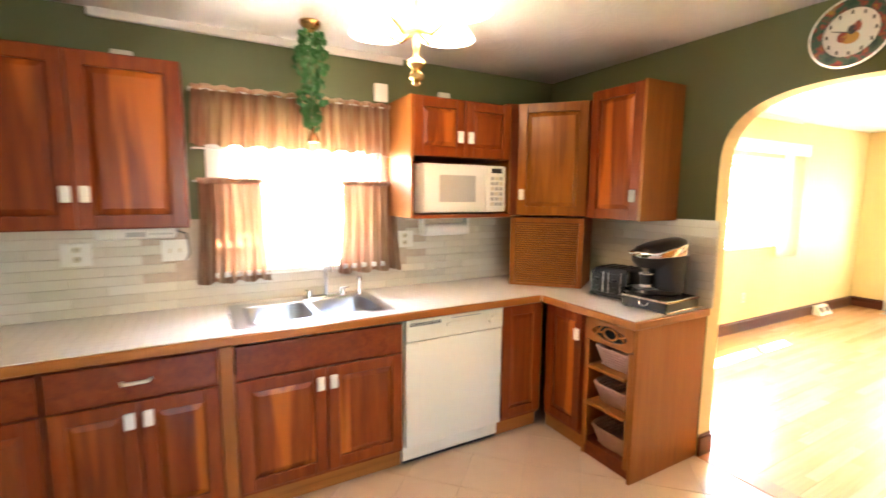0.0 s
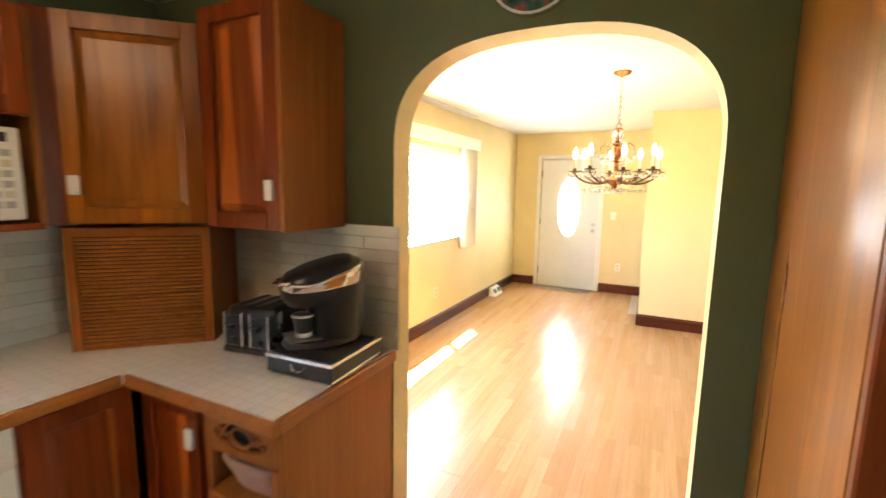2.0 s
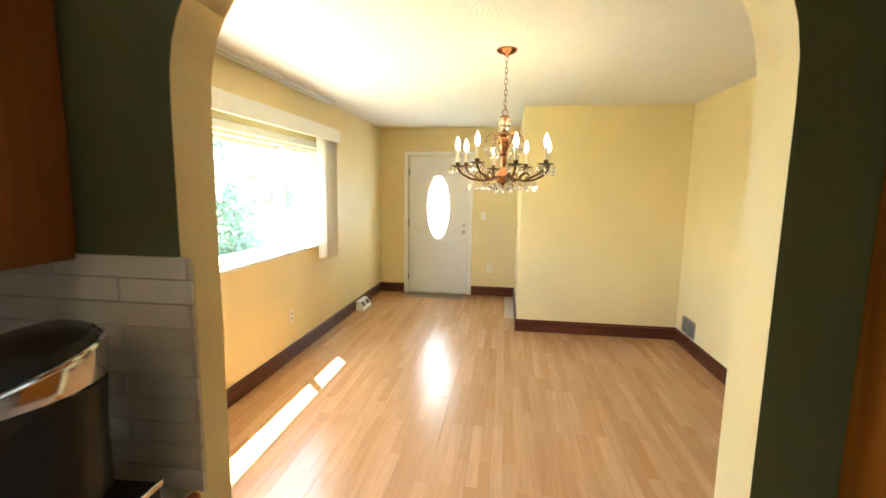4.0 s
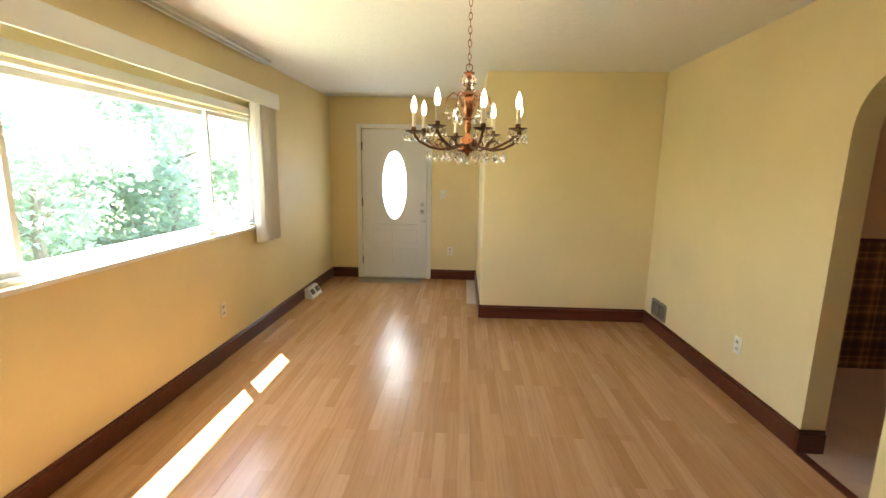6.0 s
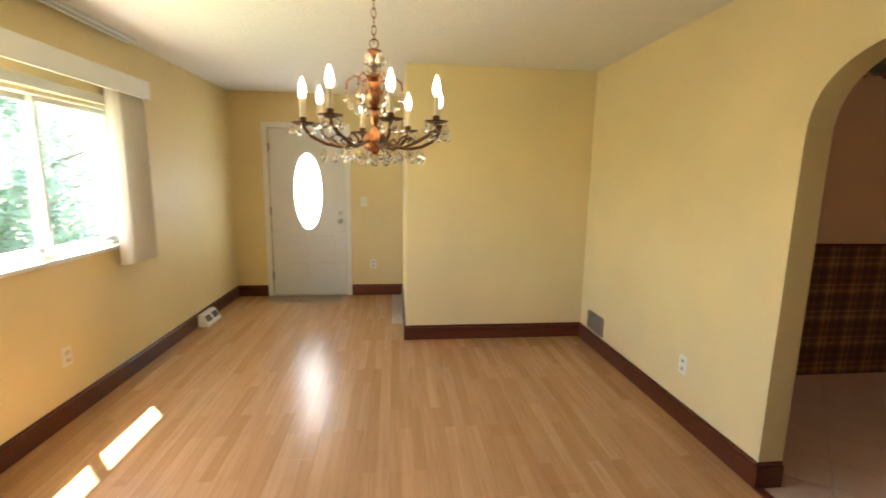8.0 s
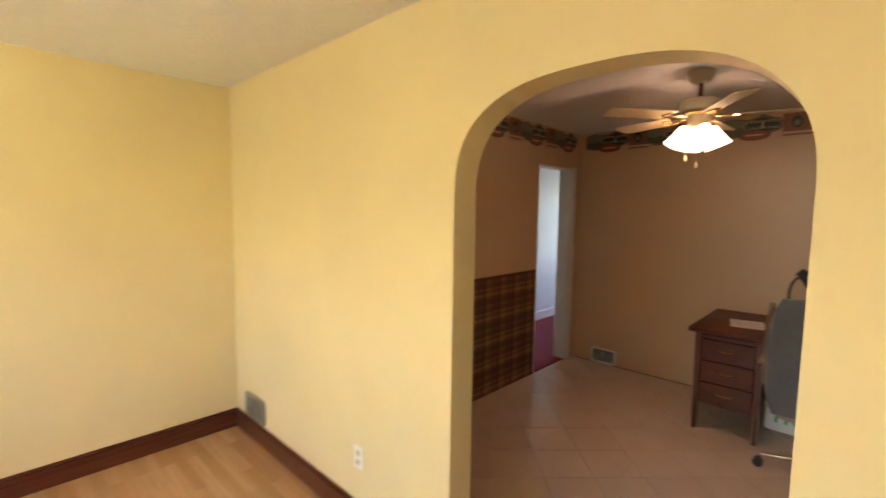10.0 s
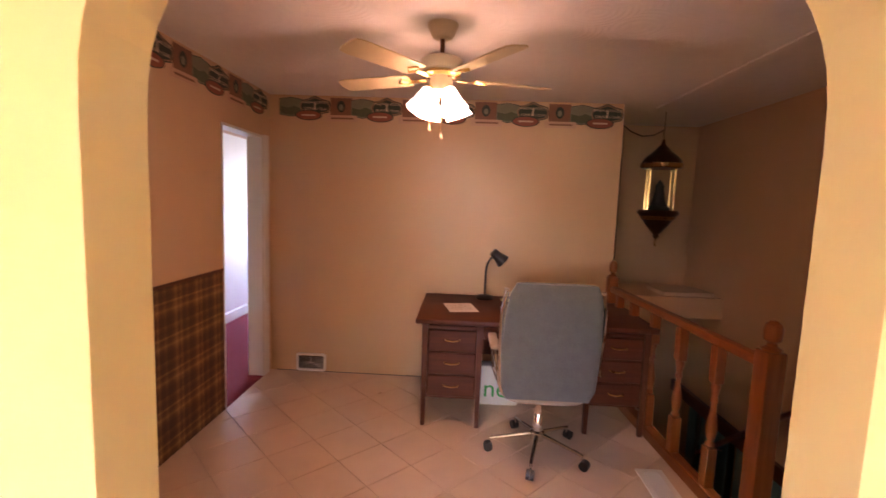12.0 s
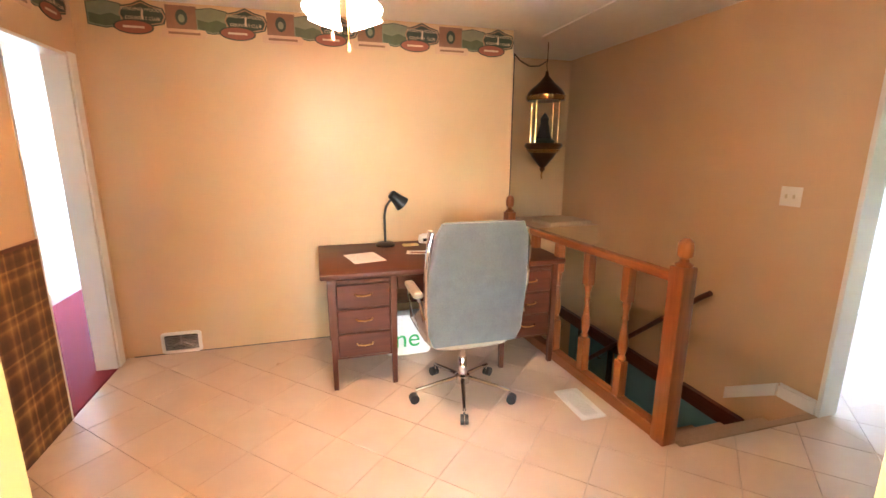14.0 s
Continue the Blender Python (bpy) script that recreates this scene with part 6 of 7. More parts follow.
for nm, lab, x, y, tr, w, h in (("paper_sheet", "white sheet of paper on the desk", 6.53, 1.29, 12, 0.22, 0.28), ("leaflet", "white leaflet with red print on the desk", 6.60, 0.90, -14, 0.16, 0.11), ("sticky_notes", "pale yellow note pad on the desk", 6.86, 0.90, 4, 0.12, 0.07)):
    t = thing(nm, lab, "paper", (x, y, 0.772), tr)
    m = PAPER if nm != "sticky_notes" else plain("pale_yellow_paper", (0.72, 0.64, 0.30), 0.8)
    part("sheet", box(B(), -h / 2, h / 2, -w / 2, w / 2, 0, 0.0015 if nm != "sticky_notes" else 0.008), m, t, smooth=False)
    if nm == "leaflet":
        part("print", box(B(), -0.03, 0.01, -0.06, 0.05, 0.0015, 0.0019), RUST, t, smooth=False)
    if nm == "paper_sheet":
        for i in range(7):
            part("line", box(B(), 0.11 - i * 0.03, 0.116 - i * 0.03, -0.085, 0.06 + 0.02 * (i % 3), 0.0015, 0.0018), GREYPLASTIC, t, smooth=False)
rp = thing("small_clock_radio", "small rounded white clock on the desk", "clock", (6.95, 0.76, 0.7714))
part("case", side_loft(B(), [(0, 0, 0.055, 0.05, 0), (0, 0, 0.06, 0.055, 0.02), (0, 0, 0.05, 0.048, 0.055), (0, 0, 0.025, 0.025, 0.068)]), MWWHITE, rp)
part("face", box(B(), -0.062, -0.055, -0.03, 0.03, 0.018, 0.042, 0.003), BLACK, rp)
GREENP = plain("print_green", (0.02, 0.42, 0.10), 0.6)
bg = thing("shopping_bag", "white paper bag with green letters under the desk", "bag", (6.62, 0.98, 0))
part("bag", side_loft(B(), [(0, 0, 0.06, 0.16, 0), (0, 0, 0.07, 0.17, 0.02), (0, 0, 0.06, 0.165, 0.30), (0, 0, 0.055, 0.165, 0.31)], 24, 6), PAPER, bg)
o = new("lettering", words("ne", 0.20))
o.data.materials.append(GREENP)
o.parent = bg
o.matrix_basis = pose(-0.073, 0.015, 0.13, 90, 0, -90)

# office chair, its back to the arch
oc_ = thing("office_chair", "grey tweed swivel chair with chrome frame, facing the desk", "office chair", (5.92, 0.775, 0), 0)
for i in range(5):
    a = radians(20 + 72 * i)
    c, s = math.cos(a), math.sin(a)
    bm = tube(B(), [(0.03 * c, 0.03 * s, 0.125), (0.16 * c, 0.16 * s, 0.105), (0.30 * c, 0.30 * s, 0.082)], 0.014, 8, 0.75)
    lg = part("leg", bm, CHROME, oc_, "chrome base leg")
    part("caster_stem", cyl(B(), (0.295 * c, 0.295 * s, 0.085), (0.295 * c, 0.295 * s, 0.05), 0.006, n=8), CHROME, lg)
    bm = B()
    for k in (-1, 1):
        p = Vector((0.31 * c, 0.31 * s, 0.029)) + Vector((-s, c, 0)) * 0.012 * k
        cyl(bm, p - Vector((-s, c, 0)) * 0.010, p + Vector((-s, c, 0)) * 0.010, 0.029, n=16)
    part("caster", bm, BLACK, lg, "black twin-wheel caster")
part("gas_column", lathe(B(), [(0.045, 0.09), (0.045, 0.14), (0.03, 0.15), (0.026, 0.25), (0.018, 0.26), (0.018, 0.37)], n=18), CHROME, oc_)
part("mechanism", box(B(), -0.10, 0.12, -0.09, 0.09, 0.36, 0.41, 0.01), BLACKMATT, oc_)
part("seat", side_loft(B(), [(0.04, 0, 0.24, 0.245, 0.405), (0.04, 0, 0.26, 0.265, 0.43), (0.04, 0, 0.26, 0.265, 0.475), (0.03, 0, 0.23, 0.235, 0.50)], 32, 4.5), CHAIRTAN, oc_, "tan upholstered seat")


def cushion_back():
    bm = B()
    nz, rows = 10, []
    for j in range(nz + 1):
        f = j / nz
        z = 0.44 + 0.70 * f
        x0 = -0.19 - 0.10 * f + 0.02 * math.sin(math.pi * f)
        hw = 0.235 + 0.045 * math.sin(math.pi * min(1, f * 0.75 + 0.2)) - (0.02 if j in (0, nz) else 0)
        th = 0.052 if 0 < j < nz else 0.03
        row = []
        for t in [2 * math.pi * i / 28 for i in range(28)]:
            row.append(bm.verts.new((x0 + th * math.copysign(abs(math.cos(t)) ** 0.6, math.cos(t)) - 0.02 * (math.sin(t) ** 2), hw * math.copysign(abs(math.sin(t)) ** 0.35, math.sin(t)), z)))
        rows.append(row)
    for a, b in zip(rows, rows[1:]):
        for i in range(28):
            bm.faces.new((a[i], a[(i + 1) % 28], b[(i + 1) % 28], b[i]))
    bm.faces.new(rows[0])
    bm.faces.new(rows[-1])
    return bm


bk = part("backrest", cushion_back(), CHAIRFABRIC, oc_, "grey tweed backrest")
for sgn in (-1, 1):
    part("chrome_rail", tube(B(), [(-0.275, sgn * 0.262, 1.09), (-0.26, sgn * 0.285, 0.98), (-0.24, sgn * 0.288, 0.80), (-0.215, sgn * 0.275, 0.60), (-0.17, sgn * 0.25, 0.46)], 0.012, 8), CHROME, bk, "chrome side rail")
    part("piping", tube(B(), [(-0.255, sgn * 0.268, 1.10), (-0.235, sgn * 0.285, 0.85), (-0.20, sgn * 0.275, 0.62), (-0.17, sgn * 0.24, 0.47)], 0.015, 8), CHAIRTAN, bk, "tan edge binding")
    ar = part("arm_frame", tube(B(), [(-0.21, sgn * 0.29, 0.60), (-0.16, sgn * 0.30, 0.68), (-0.06, sgn * 0.305, 0.70), (0.12, sgn * 0.305, 0.695), (0.16, sgn * 0.30, 0.64), (0.12, sgn * 0.29, 0.50), (0.05, sgn * 0.26, 0.44)], 0.011, 8), CHROME, oc_)
    part("arm_pad", box(B(), -0.14, 0.13, sgn * 0.305 - 0.028, sgn * 0.305 + 0.028, 0.70, 0.735, 0.014, 3), CHAIRTAN, ar, "tan padded armrest")

# floor register beside the rail
fr = thing("floor_register", "white slotted floor register beside the stair rail", "vent", (5.628, 0.126, 0))
bm = ring_plate(B(), [(x, z) for x, z in square_round(0, 0, -0.16, 0.16, -0.08, 0.08)], square_round(0, 0, -0.13, 0.13, -0.05, 0.05), 0.0, 0.006)
o = part("frame", bm, WHITE, fr, smooth=False)
o.matrix_basis = pose(0, 0, 0.0005, 90, 0, 0)
part("backing", box(B(), -0.13, 0.13, -0.05, 0.05, 0.0002, 0.001), VENTDARK, fr, smooth=False)
for i in range(17):
    x = -0.122 + i * 0.0153
    part("slat", box(B(), x - 0.0035, x + 0.0035, -0.05, 0.05, 0.001, 0.006), WHITE, fr, smooth=False)

# stair rail
RY = -0.10
ra_ = thing("stair_rail", "orange oak stair rail with turned balusters and newel posts", "railing")
part("bottom_rail", box(B(), 5.24, 6.94, RY - 0.035, RY + 0.035, 0.0, 0.075, 0.005), OAK_H, ra_)
part("top_rail", box(B(), 5.24, 6.94, RY - 0.032, RY + 0.032, 0.865, 0.915, 0.012, 2), OAK_H, ra_)


def newel(x, w, zt):
    n_ = part("newel_post", box(B(), x - w, x + w, RY - w, RY + w, 0.0, zt, 0.008, 2), OAK, ra_)
    part("finial", lathe(B(), [(w * 0.9, zt), (w * 0.95, zt + 0.01), (w * 0.5, zt + 0.022), (w * 0.45, zt + 0.035), (w * 0.8, zt + 0.05), (w * 0.86, zt + 0.09), (w * 0.75, zt + 0.12), (w * 0.3, zt + 0.138)], (x, RY, 0), 20), OAK, n_)


newel(5.20, 0.045, 0.955)
newel(6.98, 0.04, 0.99)


def baluster(x):
    b = 0.028
    bm = B()
    box(bm, x - b, x + b, RY - b, RY + b, 0.076, 0.30, 0.003)
    box(bm, x - b, x + b, RY - b, RY + b, 0.66, 0.866, 0.003)
    lathe(bm, [(0.02, 0.30), (0.027, 0.315), (0.016, 0.335), (0.024, 0.36), (0.03, 0.40), (0.026, 0.45), (0.017, 0.50), (0.014, 0.545), (0.022, 0.56), (0.015, 0.58), (0.02, 0.62), (0.026, 0.64), (0.02, 0.661)], (x, RY, 0), 14)
    return bm


bal_me = mesh_of("baluster", baluster(0), OAK, True)
for x in (5.545, 5.89, 6.22, 6.54, 6.80):
    o = new("baluster", bal_me)
    o.parent = ra_
    o.location = (x, 0, 0)

# stairs going down
for i in range(10):
    x0 = 5.17 + i * 0.25
    zt = -0.19 * (i + 1)
    if x0 + 0.25 > RX:
        break
    t = tagged(new("stair_step", mesh_of("stair_step", box(B(), x0, x0 + 0.275, SW, -0.152, zt - 0.19, zt, 0.012, 2), STEPCARPET)), "tan carpeted stair going down to the basement", "stair", "stairs", "structure")
solid("trim_stair_nosing", box(B(), 5.13, 5.182, SW + 0.002, -0.16, -0.03, 0.003, 0.008, 2), STEPCARPET, "tan carpet nosing at the top of the stairs", "trim")
solid("trim_stair_beam", box(B(), 5.55, RX, SW + 0.001, SW + 0.05, -0.40, -0.28, 0.004), BASEWOOD, "dark brown beam along the stairwell wall", "trim")
TEAL = paint("teal_panel_paint", (0.16, 0.36, 0.42), 0.5)
bp = thing("basement_panels", "pale teal painted panels below the stairwell beam", "panelling")
for x0, x1 in ((5.62, 6.2), (6.24, 6.90), (7.02, 7.46), (7.50, 7.69)):
    part("panel", box(B(), x0, x1, SW + 0.002, SW + 0.02, -1.3, -0.405, 0.004), TEAL, bp, smooth=False)
for x in (6.22, 6.96, 7.48):
    part("post", box(B(), x - 0.02, x + 0.02, SW + 0.002, SW + 0.035, -1.3, -0.403), BLACKMATT, bp, "black post between panels", False)
hr = thing("handrail", "dark wooden handrail sloping down the stair wall", "handrail")
part("rail", tube(B(), [(5.90, SW + 0.06, 0.51), (5.97, SW + 0.06, 0.46), (7.4, SW + 0.06, -0.77)], 0.021, 10), BASEWOOD, hr)
for x, zz in ((6.2, 0.25), (7.1, -0.53)):
    part("bracket", tube(B(), [(x, SW, zz - 0.04), (x, SW + 0.05, zz - 0.03), (x, SW + 0.06, zz)], 0.006, 6), DARKBRASS, hr)
bm = box(B(), 7.33, RX, SW, 0.0, 0.58, 0.77)
solid("wall_stair_bulkhead", bm, TAN, "tan bulkhead ledge over the stairwell", "ledge")
sb = thing("ledge_board", "pale cream board lying on the stairwell ledge", "board", (7.56, -0.84, 0.77), 4)
part("board", box(B(), -0.17, 0.17, -0.24, 0.24, 0, 0.035, 0.003), CREAMP, sb, smooth=False)

# hanging rain lamp
rl = thing("swag_lantern", "dark bronze hanging lantern with golden rods and a dark figure", "lantern", (7.36, -0.48, -0.045))
part("top_cap", lathe(B(), [(0.004, 2.25), (0.012, 2.235), (0.02, 2.20), (0.075, 2.14), (0.14, 2.085), (0.165, 2.05), (0.17, 2.03), (0.175, 2.0), (0.16, 1.985), (0.02, 1.99)], n=28), DARKBRASS, rl)
part("cap_band", lathe(B(), [(0.171, 2.03), (0.18, 2.026), (0.18, 1.996), (0.176, 1.99), (0.171, 2.03)], n=28), BRASS, rl, "bright brass band")
part("bottom_cap", lathe(B(), [(0.02, 1.60), (0.165, 1.61), (0.178, 1.585), (0.15, 1.555), (0.13, 1.52), (0.12, 1.515), (0.10, 1.48), (0.05, 1.42), (0.02, 1.385), (0.028, 1.37), (0.006, 1.345)], n=28), DARKBRASS, rl)
part("cap_band", lathe(B(), [(0.150, 1.556), (0.157, 1.55), (0.14, 1.525), (0.133, 1.522), (0.150, 1.556)], n=28), BRASS, rl, "bright brass band")
for i in range(4):
    a = radians(90 * i + 30)
    part("rod", cyl(B(), (0.145 * math.cos(a), 0.145 * math.sin(a), 1.605), (0.145 * math.cos(a), 0.145 * math.sin(a), 1.99), 0.007, n=8), GOLD, rl, "golden rod")
part("figure", lathe(B(), [(0.06, 1.61), (0.075, 1.64), (0.055, 1.70), (0.045, 1.76), (0.035, 1.80), (0.04, 1.83), (0.015, 1.87), (0.002, 1.885)], n=14), BLACKMATT, rl, "plain dark figure")
part("foliage", lathe(B(), [(0.09, 1.605), (0.105, 1.63), (0.06, 1.66), (0.01, 1.67)], n=14), INK, rl)
part("tassel", tube(B(), [(0, 0, 1.35), (0.004, 0.004, 1.31), (0, 0, 1.28)], 0.008, 6), BRASS, rl)
part("hook", tube(B(), [(0, 0, 2.25), (0.012, 0, 2.30), (0, 0, 2.35), (0, 0, H + 0.056)], 0.004, 6), DARKBRASS, rl)
pts = [(-0.32, 0.472, 2.30), (-0.28, 0.40, 2.26), (-0.21, 0.28, 2.235), (-0.11, 0.14, 2.26), (0, 0, 2.33)]
part("swag_chain", tube(B(), pts, 0.006, 6), DARKBRASS, rl)
part("cord", tube(B(), [(-0.322, 0.471, 2.30), (-0.318, 0.471, 1.9), (-0.32, 0.471, 1.2), (-0.32, 0.471, 0.3)], 0.004, 6), BLACKMATT, rl)

# the desk is a little tall, and the rail turns towards the wall's end
de.scale = (1, 1, 1.015)
ra_.matrix_basis = Matrix.Translation((5.20, RY, 0)) @ pose(0, 0, 0, 0, 0, 3.6) @ Matrix.Translation((-5.20, -RY, 0))

# ---- outdoors ----
GRASS = Nodes("lawn_grass")
_v = GRASS.coords(world_space=True)
GRASSM = GRASS.done(GRASS.ramp(GRASS.noise(_v, 3.0, 6), [(0.3, (0.09, 0.14, 0.05)), (0.7, (0.18, 0.23, 0.10))]), 0.9)
bm = B()
for x0, x1, y0, y1 in ((-600, -0.30, -600, 600), (-0.30, 600, YN + T, 600), (-0.30, 600, -600, KY - T)):
    vs = [bm.verts.new(p) for p in ((x0, y0, -0.35), (x1, y0, -0.35), (x1, y1, -0.35), (x0, y1, -0.35))]
    bm.faces.new(vs)
solid("ground", bm, GRASSM, "green lawn outside the windows", "ground")
solid("ground_walk", box(B(), -0.4, 3.0, YN + T, YN + 2.2, -0.34, -0.02), GROUT, "grey concrete step outside the front door", "doorstep")

FOL = Nodes("tree_leaves")
_r = FOL.t.nodes.new("ShaderNodeNewGeometry").outputs["Random Per Island"]
FOLM = FOL.done(FOL.ramp(_r, [(0.0, (0.13, 0.19, 0.13)), (0.6, (0.22, 0.29, 0.22)), (1.0, (0.32, 0.38, 0.30))]), 0.6)
_tf = FOLM.node_tree
_lt = _tf.nodes.new("ShaderNodeBsdfTranslucent")
_lt.inputs["Color"].default_value = (0.52, 0.62, 0.50, 1)
_lm = _tf.nodes.new("ShaderNodeMixShader")
_lm.inputs[0].default_value = 0.6
_tf.links.new(_tf.nodes["Principled BSDF"].outputs[0], _lm.inputs[1])
_tf.links.new(_lt.outputs[0], _lm.inputs[2])
_tf.links.new(_lm.outputs[0], _tf.nodes["Material Output"].inputs[0])
BARK = plain("tree_bark", (0.24, 0.20, 0.16), 0.9, var=0.4, scale=12)


def crown_mesh(seed, n, rx, rz):
    r = random.Random(seed)
    hubs = [(r.uniform(-1, 1), r.uniform(-1, 1), r.uniform(-1, 1)) for _ in range(26)]
    hubs = [h for h in hubs if sum(c * c for c in h) < 1.1]
    verts, faces = [], []
    for i in range(n):
        h = r.choice(hubs)
        p = Vector([c + r.gauss(0, 0.17) for c in h])
        p = Vector((p.x * rx, p.y * rx, p.z * rz))
        s = 0.035 + 0.05 * r.random()
        m = Euler((r.uniform(-1.2, 1.2), r.uniform(-1.2, 1.2), r.uniform(0, 6.28))).to_matrix()
        k = len(verts)
        verts += [p + m @ Vector(q) for q in ((0, -s, 0), (s * 0.5, 0, s * 0.15), (0, s, 0), (-s * 0.5, 0, s * 0.15))]
        faces.append((k, k + 1, k + 2, k + 3))
    me = bpy.data.meshes.new("crown")
    me.from_pydata(verts, [], faces)
    me.materials.append(FOLM)
    return me


CROWNS = [crown_mesh(7, 5600, 1.5, 1.6), crown_mesh(19, 5600, 1.6, 1.3)]


def tree(x, y, h, k, which):
    t = thing("garden_tree", "leafy green garden tree outside the window in sunlight", "tree", (x, y, -0.35), (x * 37 + y * 53) % 360, group="garden trees")
    bm = tube(B(), [(0, 0, 0), (0.03, 0.02, h * 0.3), (-0.04, 0.05, h * 0.6), (0.02, 0, h * 0.95)], 0.11 * k, 8, 0.35)
    for i in range(6):
        a = i * 1.1 + x
        z = h * (0.35 + 0.09 * i)
        tube(bm, [(0, 0, z), (0.35 * k * math.cos(a), 0.35 * k * math.sin(a), z + 0.3), (0.8 * k * math.cos(a), 0.8 * k * math.sin(a), z + 0.5)], 0.045 * k, 6, 0.3)
    part("trunk", bm, BARK, t)
    o = new("crown", CROWNS[which])
    o.parent = t
    o.location, o.scale = (0, 0, h), (k, k, k)
    tagged(o, kind="stuff")


for x, y, h, k, w in ((-5.6, 2.0, 1.6, 1.15, 0), (-6.6, 4.6, 2.0, 1.4, 1), (-5.2, 6.6, 1.5, 1.1, 0), (-7.2, 8.6, 2.4, 1.6, 1), (-9.6, 0.2, 2.0, 1.5, 0), (-6.0, 11.2, 2.2, 1.6, 1), (-8.0, 12.5, 2.6, 1.8, 0), (-5.5, 15.5, 2.6, 2.0, 0)):
    tree(x, y, h, k, w)

# ---- floor boards, tiles and backsplash, piece by piece ----
floor_d = bpy.data.objects["floor_dining"]
floor_t = bpy.data.objects["floor_tiled"]
BW, BL = 0.198, 1.29
board_me = {}
rng = random.Random(11)


def board_mesh(w, l):
    key = (round(w, 3), round(l, 3))
    if key not in board_me:
        bm = box(B(), 0.0004, w - 0.0004, 0.0004, l - 0.0004, -0.006, 0.0, 0.0008)
        board_me[key] = mesh_of("floor_board", bm, LAMINATE)
    return board_me[key]


def lay(name, me, parent, place):
    o = new(name, me)
    o.parent = parent
    o.location = place
    return o


x = 0.0
row = 0
while x < XE - 0.001:
    w = min(BW, XE - x)
    y = 0.0
    first = 0.35 + ((row * 0.47) % 0.9)
    while y < YN - 0.001:
        l = min(first if y == 0.0 else BL, YN - y)
        if x + w <= 2.113 or y < 3.955:
            lay("floor_board", board_mesh(w, l), floor_d, (x, y, 0.0))
        y += l
    x += w
    row += 1
solid("trim_arch_threshold", box(B(), 1.315, 2.39, -0.125, -0.002, -0.006, 0.004, 0.002), MAPLE_H, "narrow honey wood threshold strip in the kitchen arch", "trim")
solid("trim_office_threshold", box(B(), XE - 0.02, XE + 0.03, 0.757, 1.822, -0.006, 0.006, 0.002), BASEWOOD, "narrow dark wood threshold strip in the office arch", "trim")

S = 0.4375 / 2
GAP = 0.0024


def clip(poly, x0, x1, y0, y1):
    for ax, lim, sg in ((0, x0, 1), (0, x1, -1), (1, y0, 1), (1, y1, -1)):
        out = []
        for i in range(len(poly)):
            a, b = poly[i], poly[(i + 1) % len(poly)]
            ina, inb = (a[ax] - lim) * sg >= 0, (b[ax] - lim) * sg >= 0
            if ina:
                out.append(a)
            if ina != inb:
                t = (lim - a[ax]) / (b[ax] - a[ax])
                out.append((a[0] + t * (b[0] - a[0]), a[1] + t * (b[1] - a[1])))
        poly = out
        if len(poly) < 3:
            return []
    return poly


def tile_prism(poly):
    bm = B()
    c = (sum(p[0] for p in poly) / len(poly), sum(p[1] for p in poly) / len(poly))
    lo = [bm.verts.new((*p, -0.006)) for p in poly]
    mid = [bm.verts.new((*p, -0.001)) for p in poly]
    hi = [bm.verts.new((p[0] + (c[0] - p[0]) * 0.008, p[1] + (c[1] - p[1]) * 0.008, 0.0)) for p in poly]
    n = len(poly)
    for a, b in ((lo, mid), (mid, hi)):
        for i in range(n):
            bm.faces.new((a[i], a[(i + 1) % n], b[(i + 1) % n], b[i]))
    bm.faces.new(hi)
    return bm


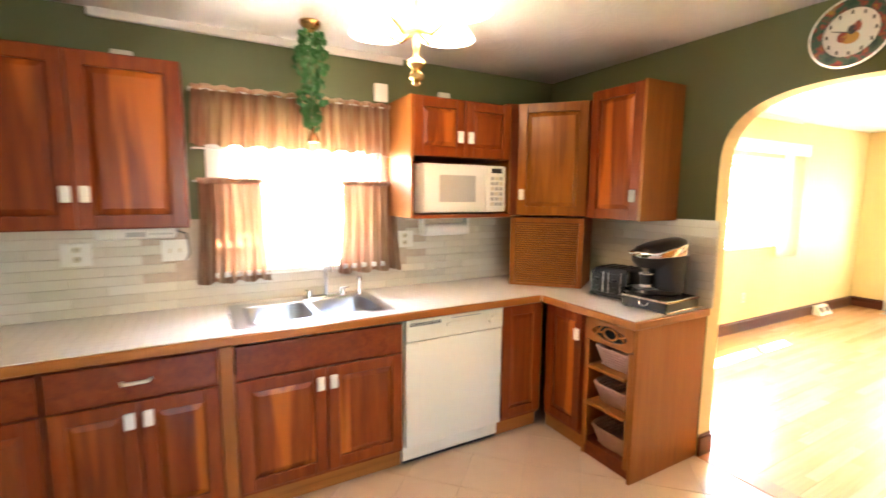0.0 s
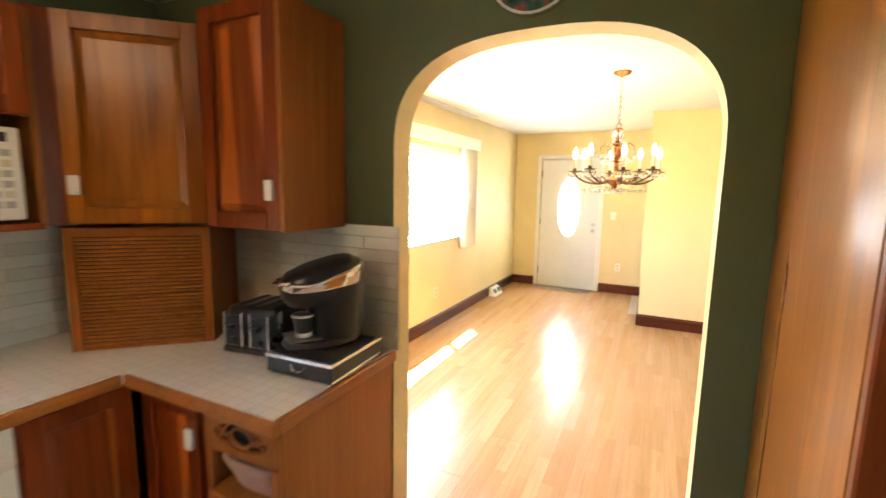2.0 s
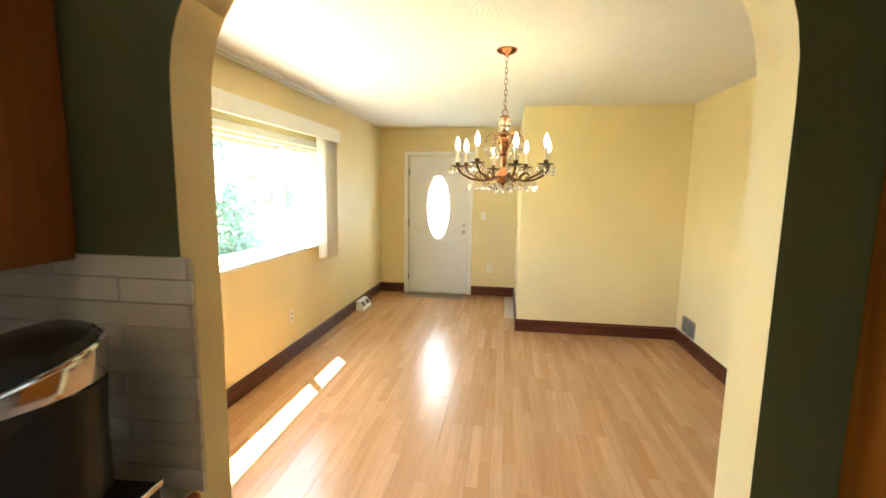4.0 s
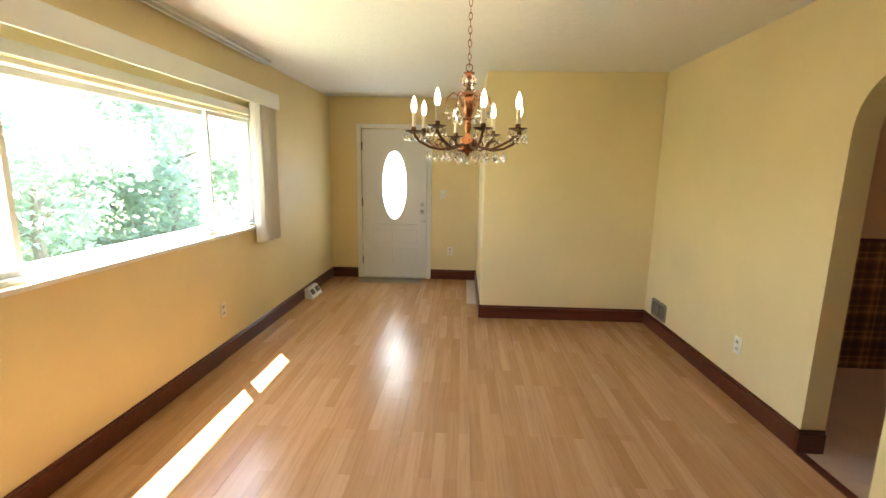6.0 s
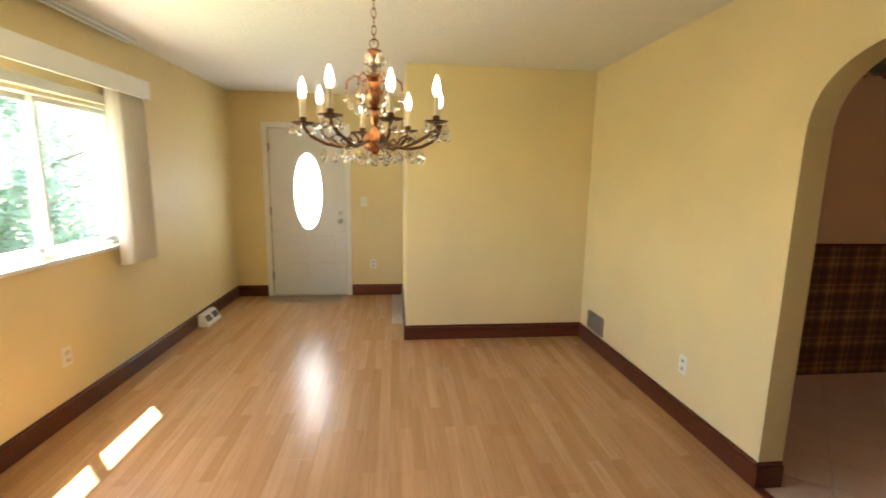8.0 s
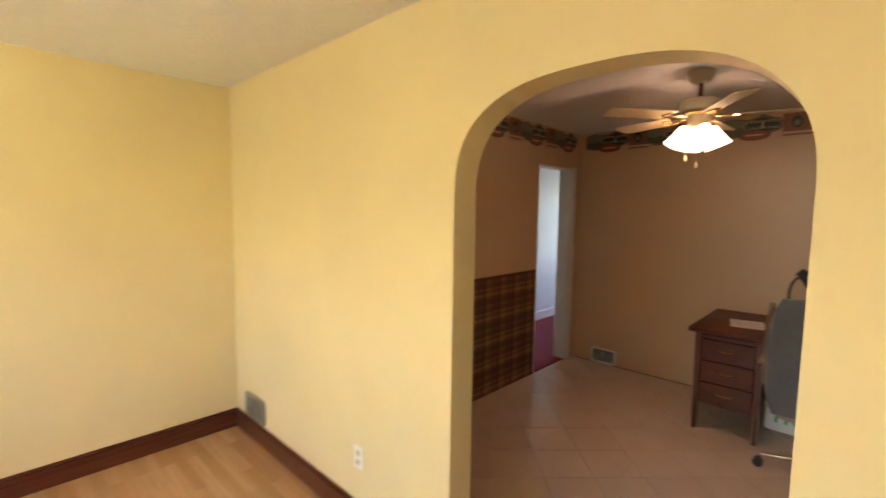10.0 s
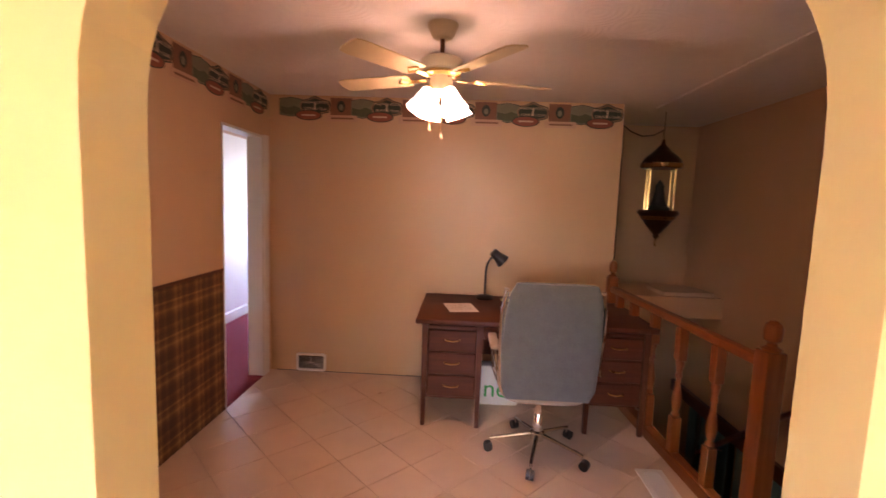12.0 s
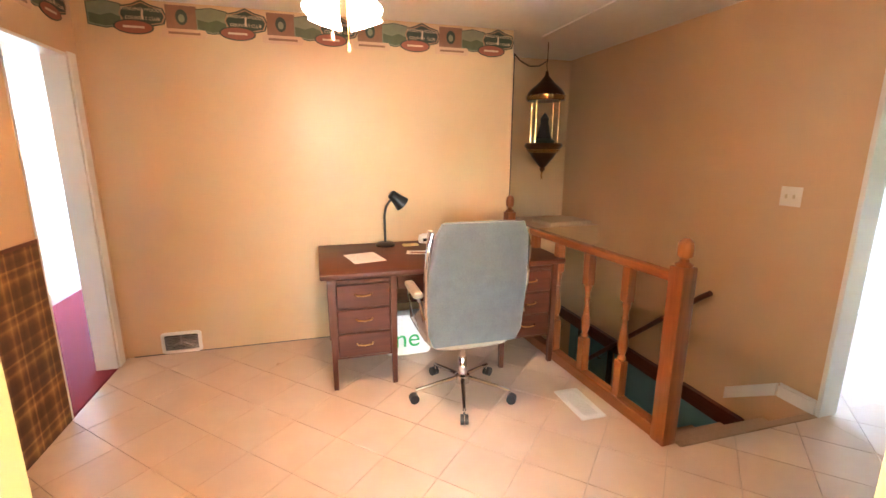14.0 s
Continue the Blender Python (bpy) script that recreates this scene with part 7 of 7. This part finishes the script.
R = S - GAP
FULL = mesh_of("floor_tile", tile_prism([(R, 0), (0, R), (-R, 0), (0, -R)]), TILE)
ZONES = ((KX, XE, -4.0, -0.125), (OX0 - 0.09, OX1, -0.15, OY1), (OX0, 5.13, SW, -0.15), (OX0, 5.15, -3.3, SW), (5.15, 7.3, -3.3, SW - 0.12))
for i in range(-30, 34):
    for j in range(-30, 40):
        u, v = 4.576 + (i + 0.5) * 0.4375, 6.37 + (j + 0.5) * 0.4375
        cx, cy = (u + v) / 2, (v - u) / 2
        if not (-0.5 < cx < 7.5 and -4.3 < cy < 3.2):
            continue
        shape = [(cx + R, cy), (cx, cy + R), (cx - R, cy), (cx, cy - R)]
        for z in ZONES:
            p = clip(shape, *z)
            if not p:
                continue
            area = abs(sum(p[k][0] * p[(k + 1) % len(p)][1] - p[(k + 1) % len(p)][0] * p[k][1] for k in range(len(p)))) / 2
            if area < 0.001:
                continue
            if area > 2 * R * R * 0.999:
                lay("floor_tile", FULL, floor_t, (cx, cy, 0))
            else:
                lay("floor_tile", mesh_of("floor_tile", tile_prism(p), TILE), floor_t, (0, 0, 0))

# backsplash
ws = bpy.data.objects["wall_kitchen_window"]
wa = bpy.data.objects["wall_kitchen_arch"]
bed = solid("backsplash_bed", box(box(box(box(B(), KX, KX + 0.004, -4.5, KW0 - 0.072, 0.912, 1.40), KX, KX + 0.004, KW1 + 0.072, -0.125, 0.912, 1.40), KX, KX + 0.004, KW0 - 0.071, KW1 + 0.071, 0.912, KZ0 - 0.032), KX + 0.004, 1.295, -0.124, -0.12, 0.912, 1.40), GROUT, "grout behind the beige backsplash tiles", "backsplash")
tl, th = 0.305, 0.0505
splash_me = {}


def splash(w, h):
    k = (round(w, 3), round(h, 3))
    if k not in splash_me:
        splash_me[k] = mesh_of("backsplash_tile", box(B(), 0.001, w - 0.001, -0.006, 0.0, 0.001, h - 0.001, 0.0015), SPLASH)
    return splash_me[k]


for r in range(10):
    z = 0.912 + r * th
    hh = min(th, 1.412 - z)
    y = -4.0 - (0.15 if r % 2 else 0)
    while y < -0.13:
        w = min(tl, -0.13 - y)
        if not (y + w > KW0 - 0.07 and y < KW1 + 0.07 and z + hh > KZ0 - 0.03) and w > 0.01:
            o = lay("backsplash_tile", splash(w, hh), bed, (KX + 0.004, y, z))
            o.rotation_euler = (0, 0, radians(90))
        y += tl
    x = KX + 0.012 - (0.15 if r % 2 else 0)
    while x < 1.295:
        a, b = max(x, KX + 0.012), min(x + tl, 1.297)
        if b - a > 0.01:
            lay("backsplash_tile", splash(b - a, hh), bed, (a, -0.124, z))
        x += tl
bed.matrix_basis = Matrix.Translation((0.045, 0, 0))
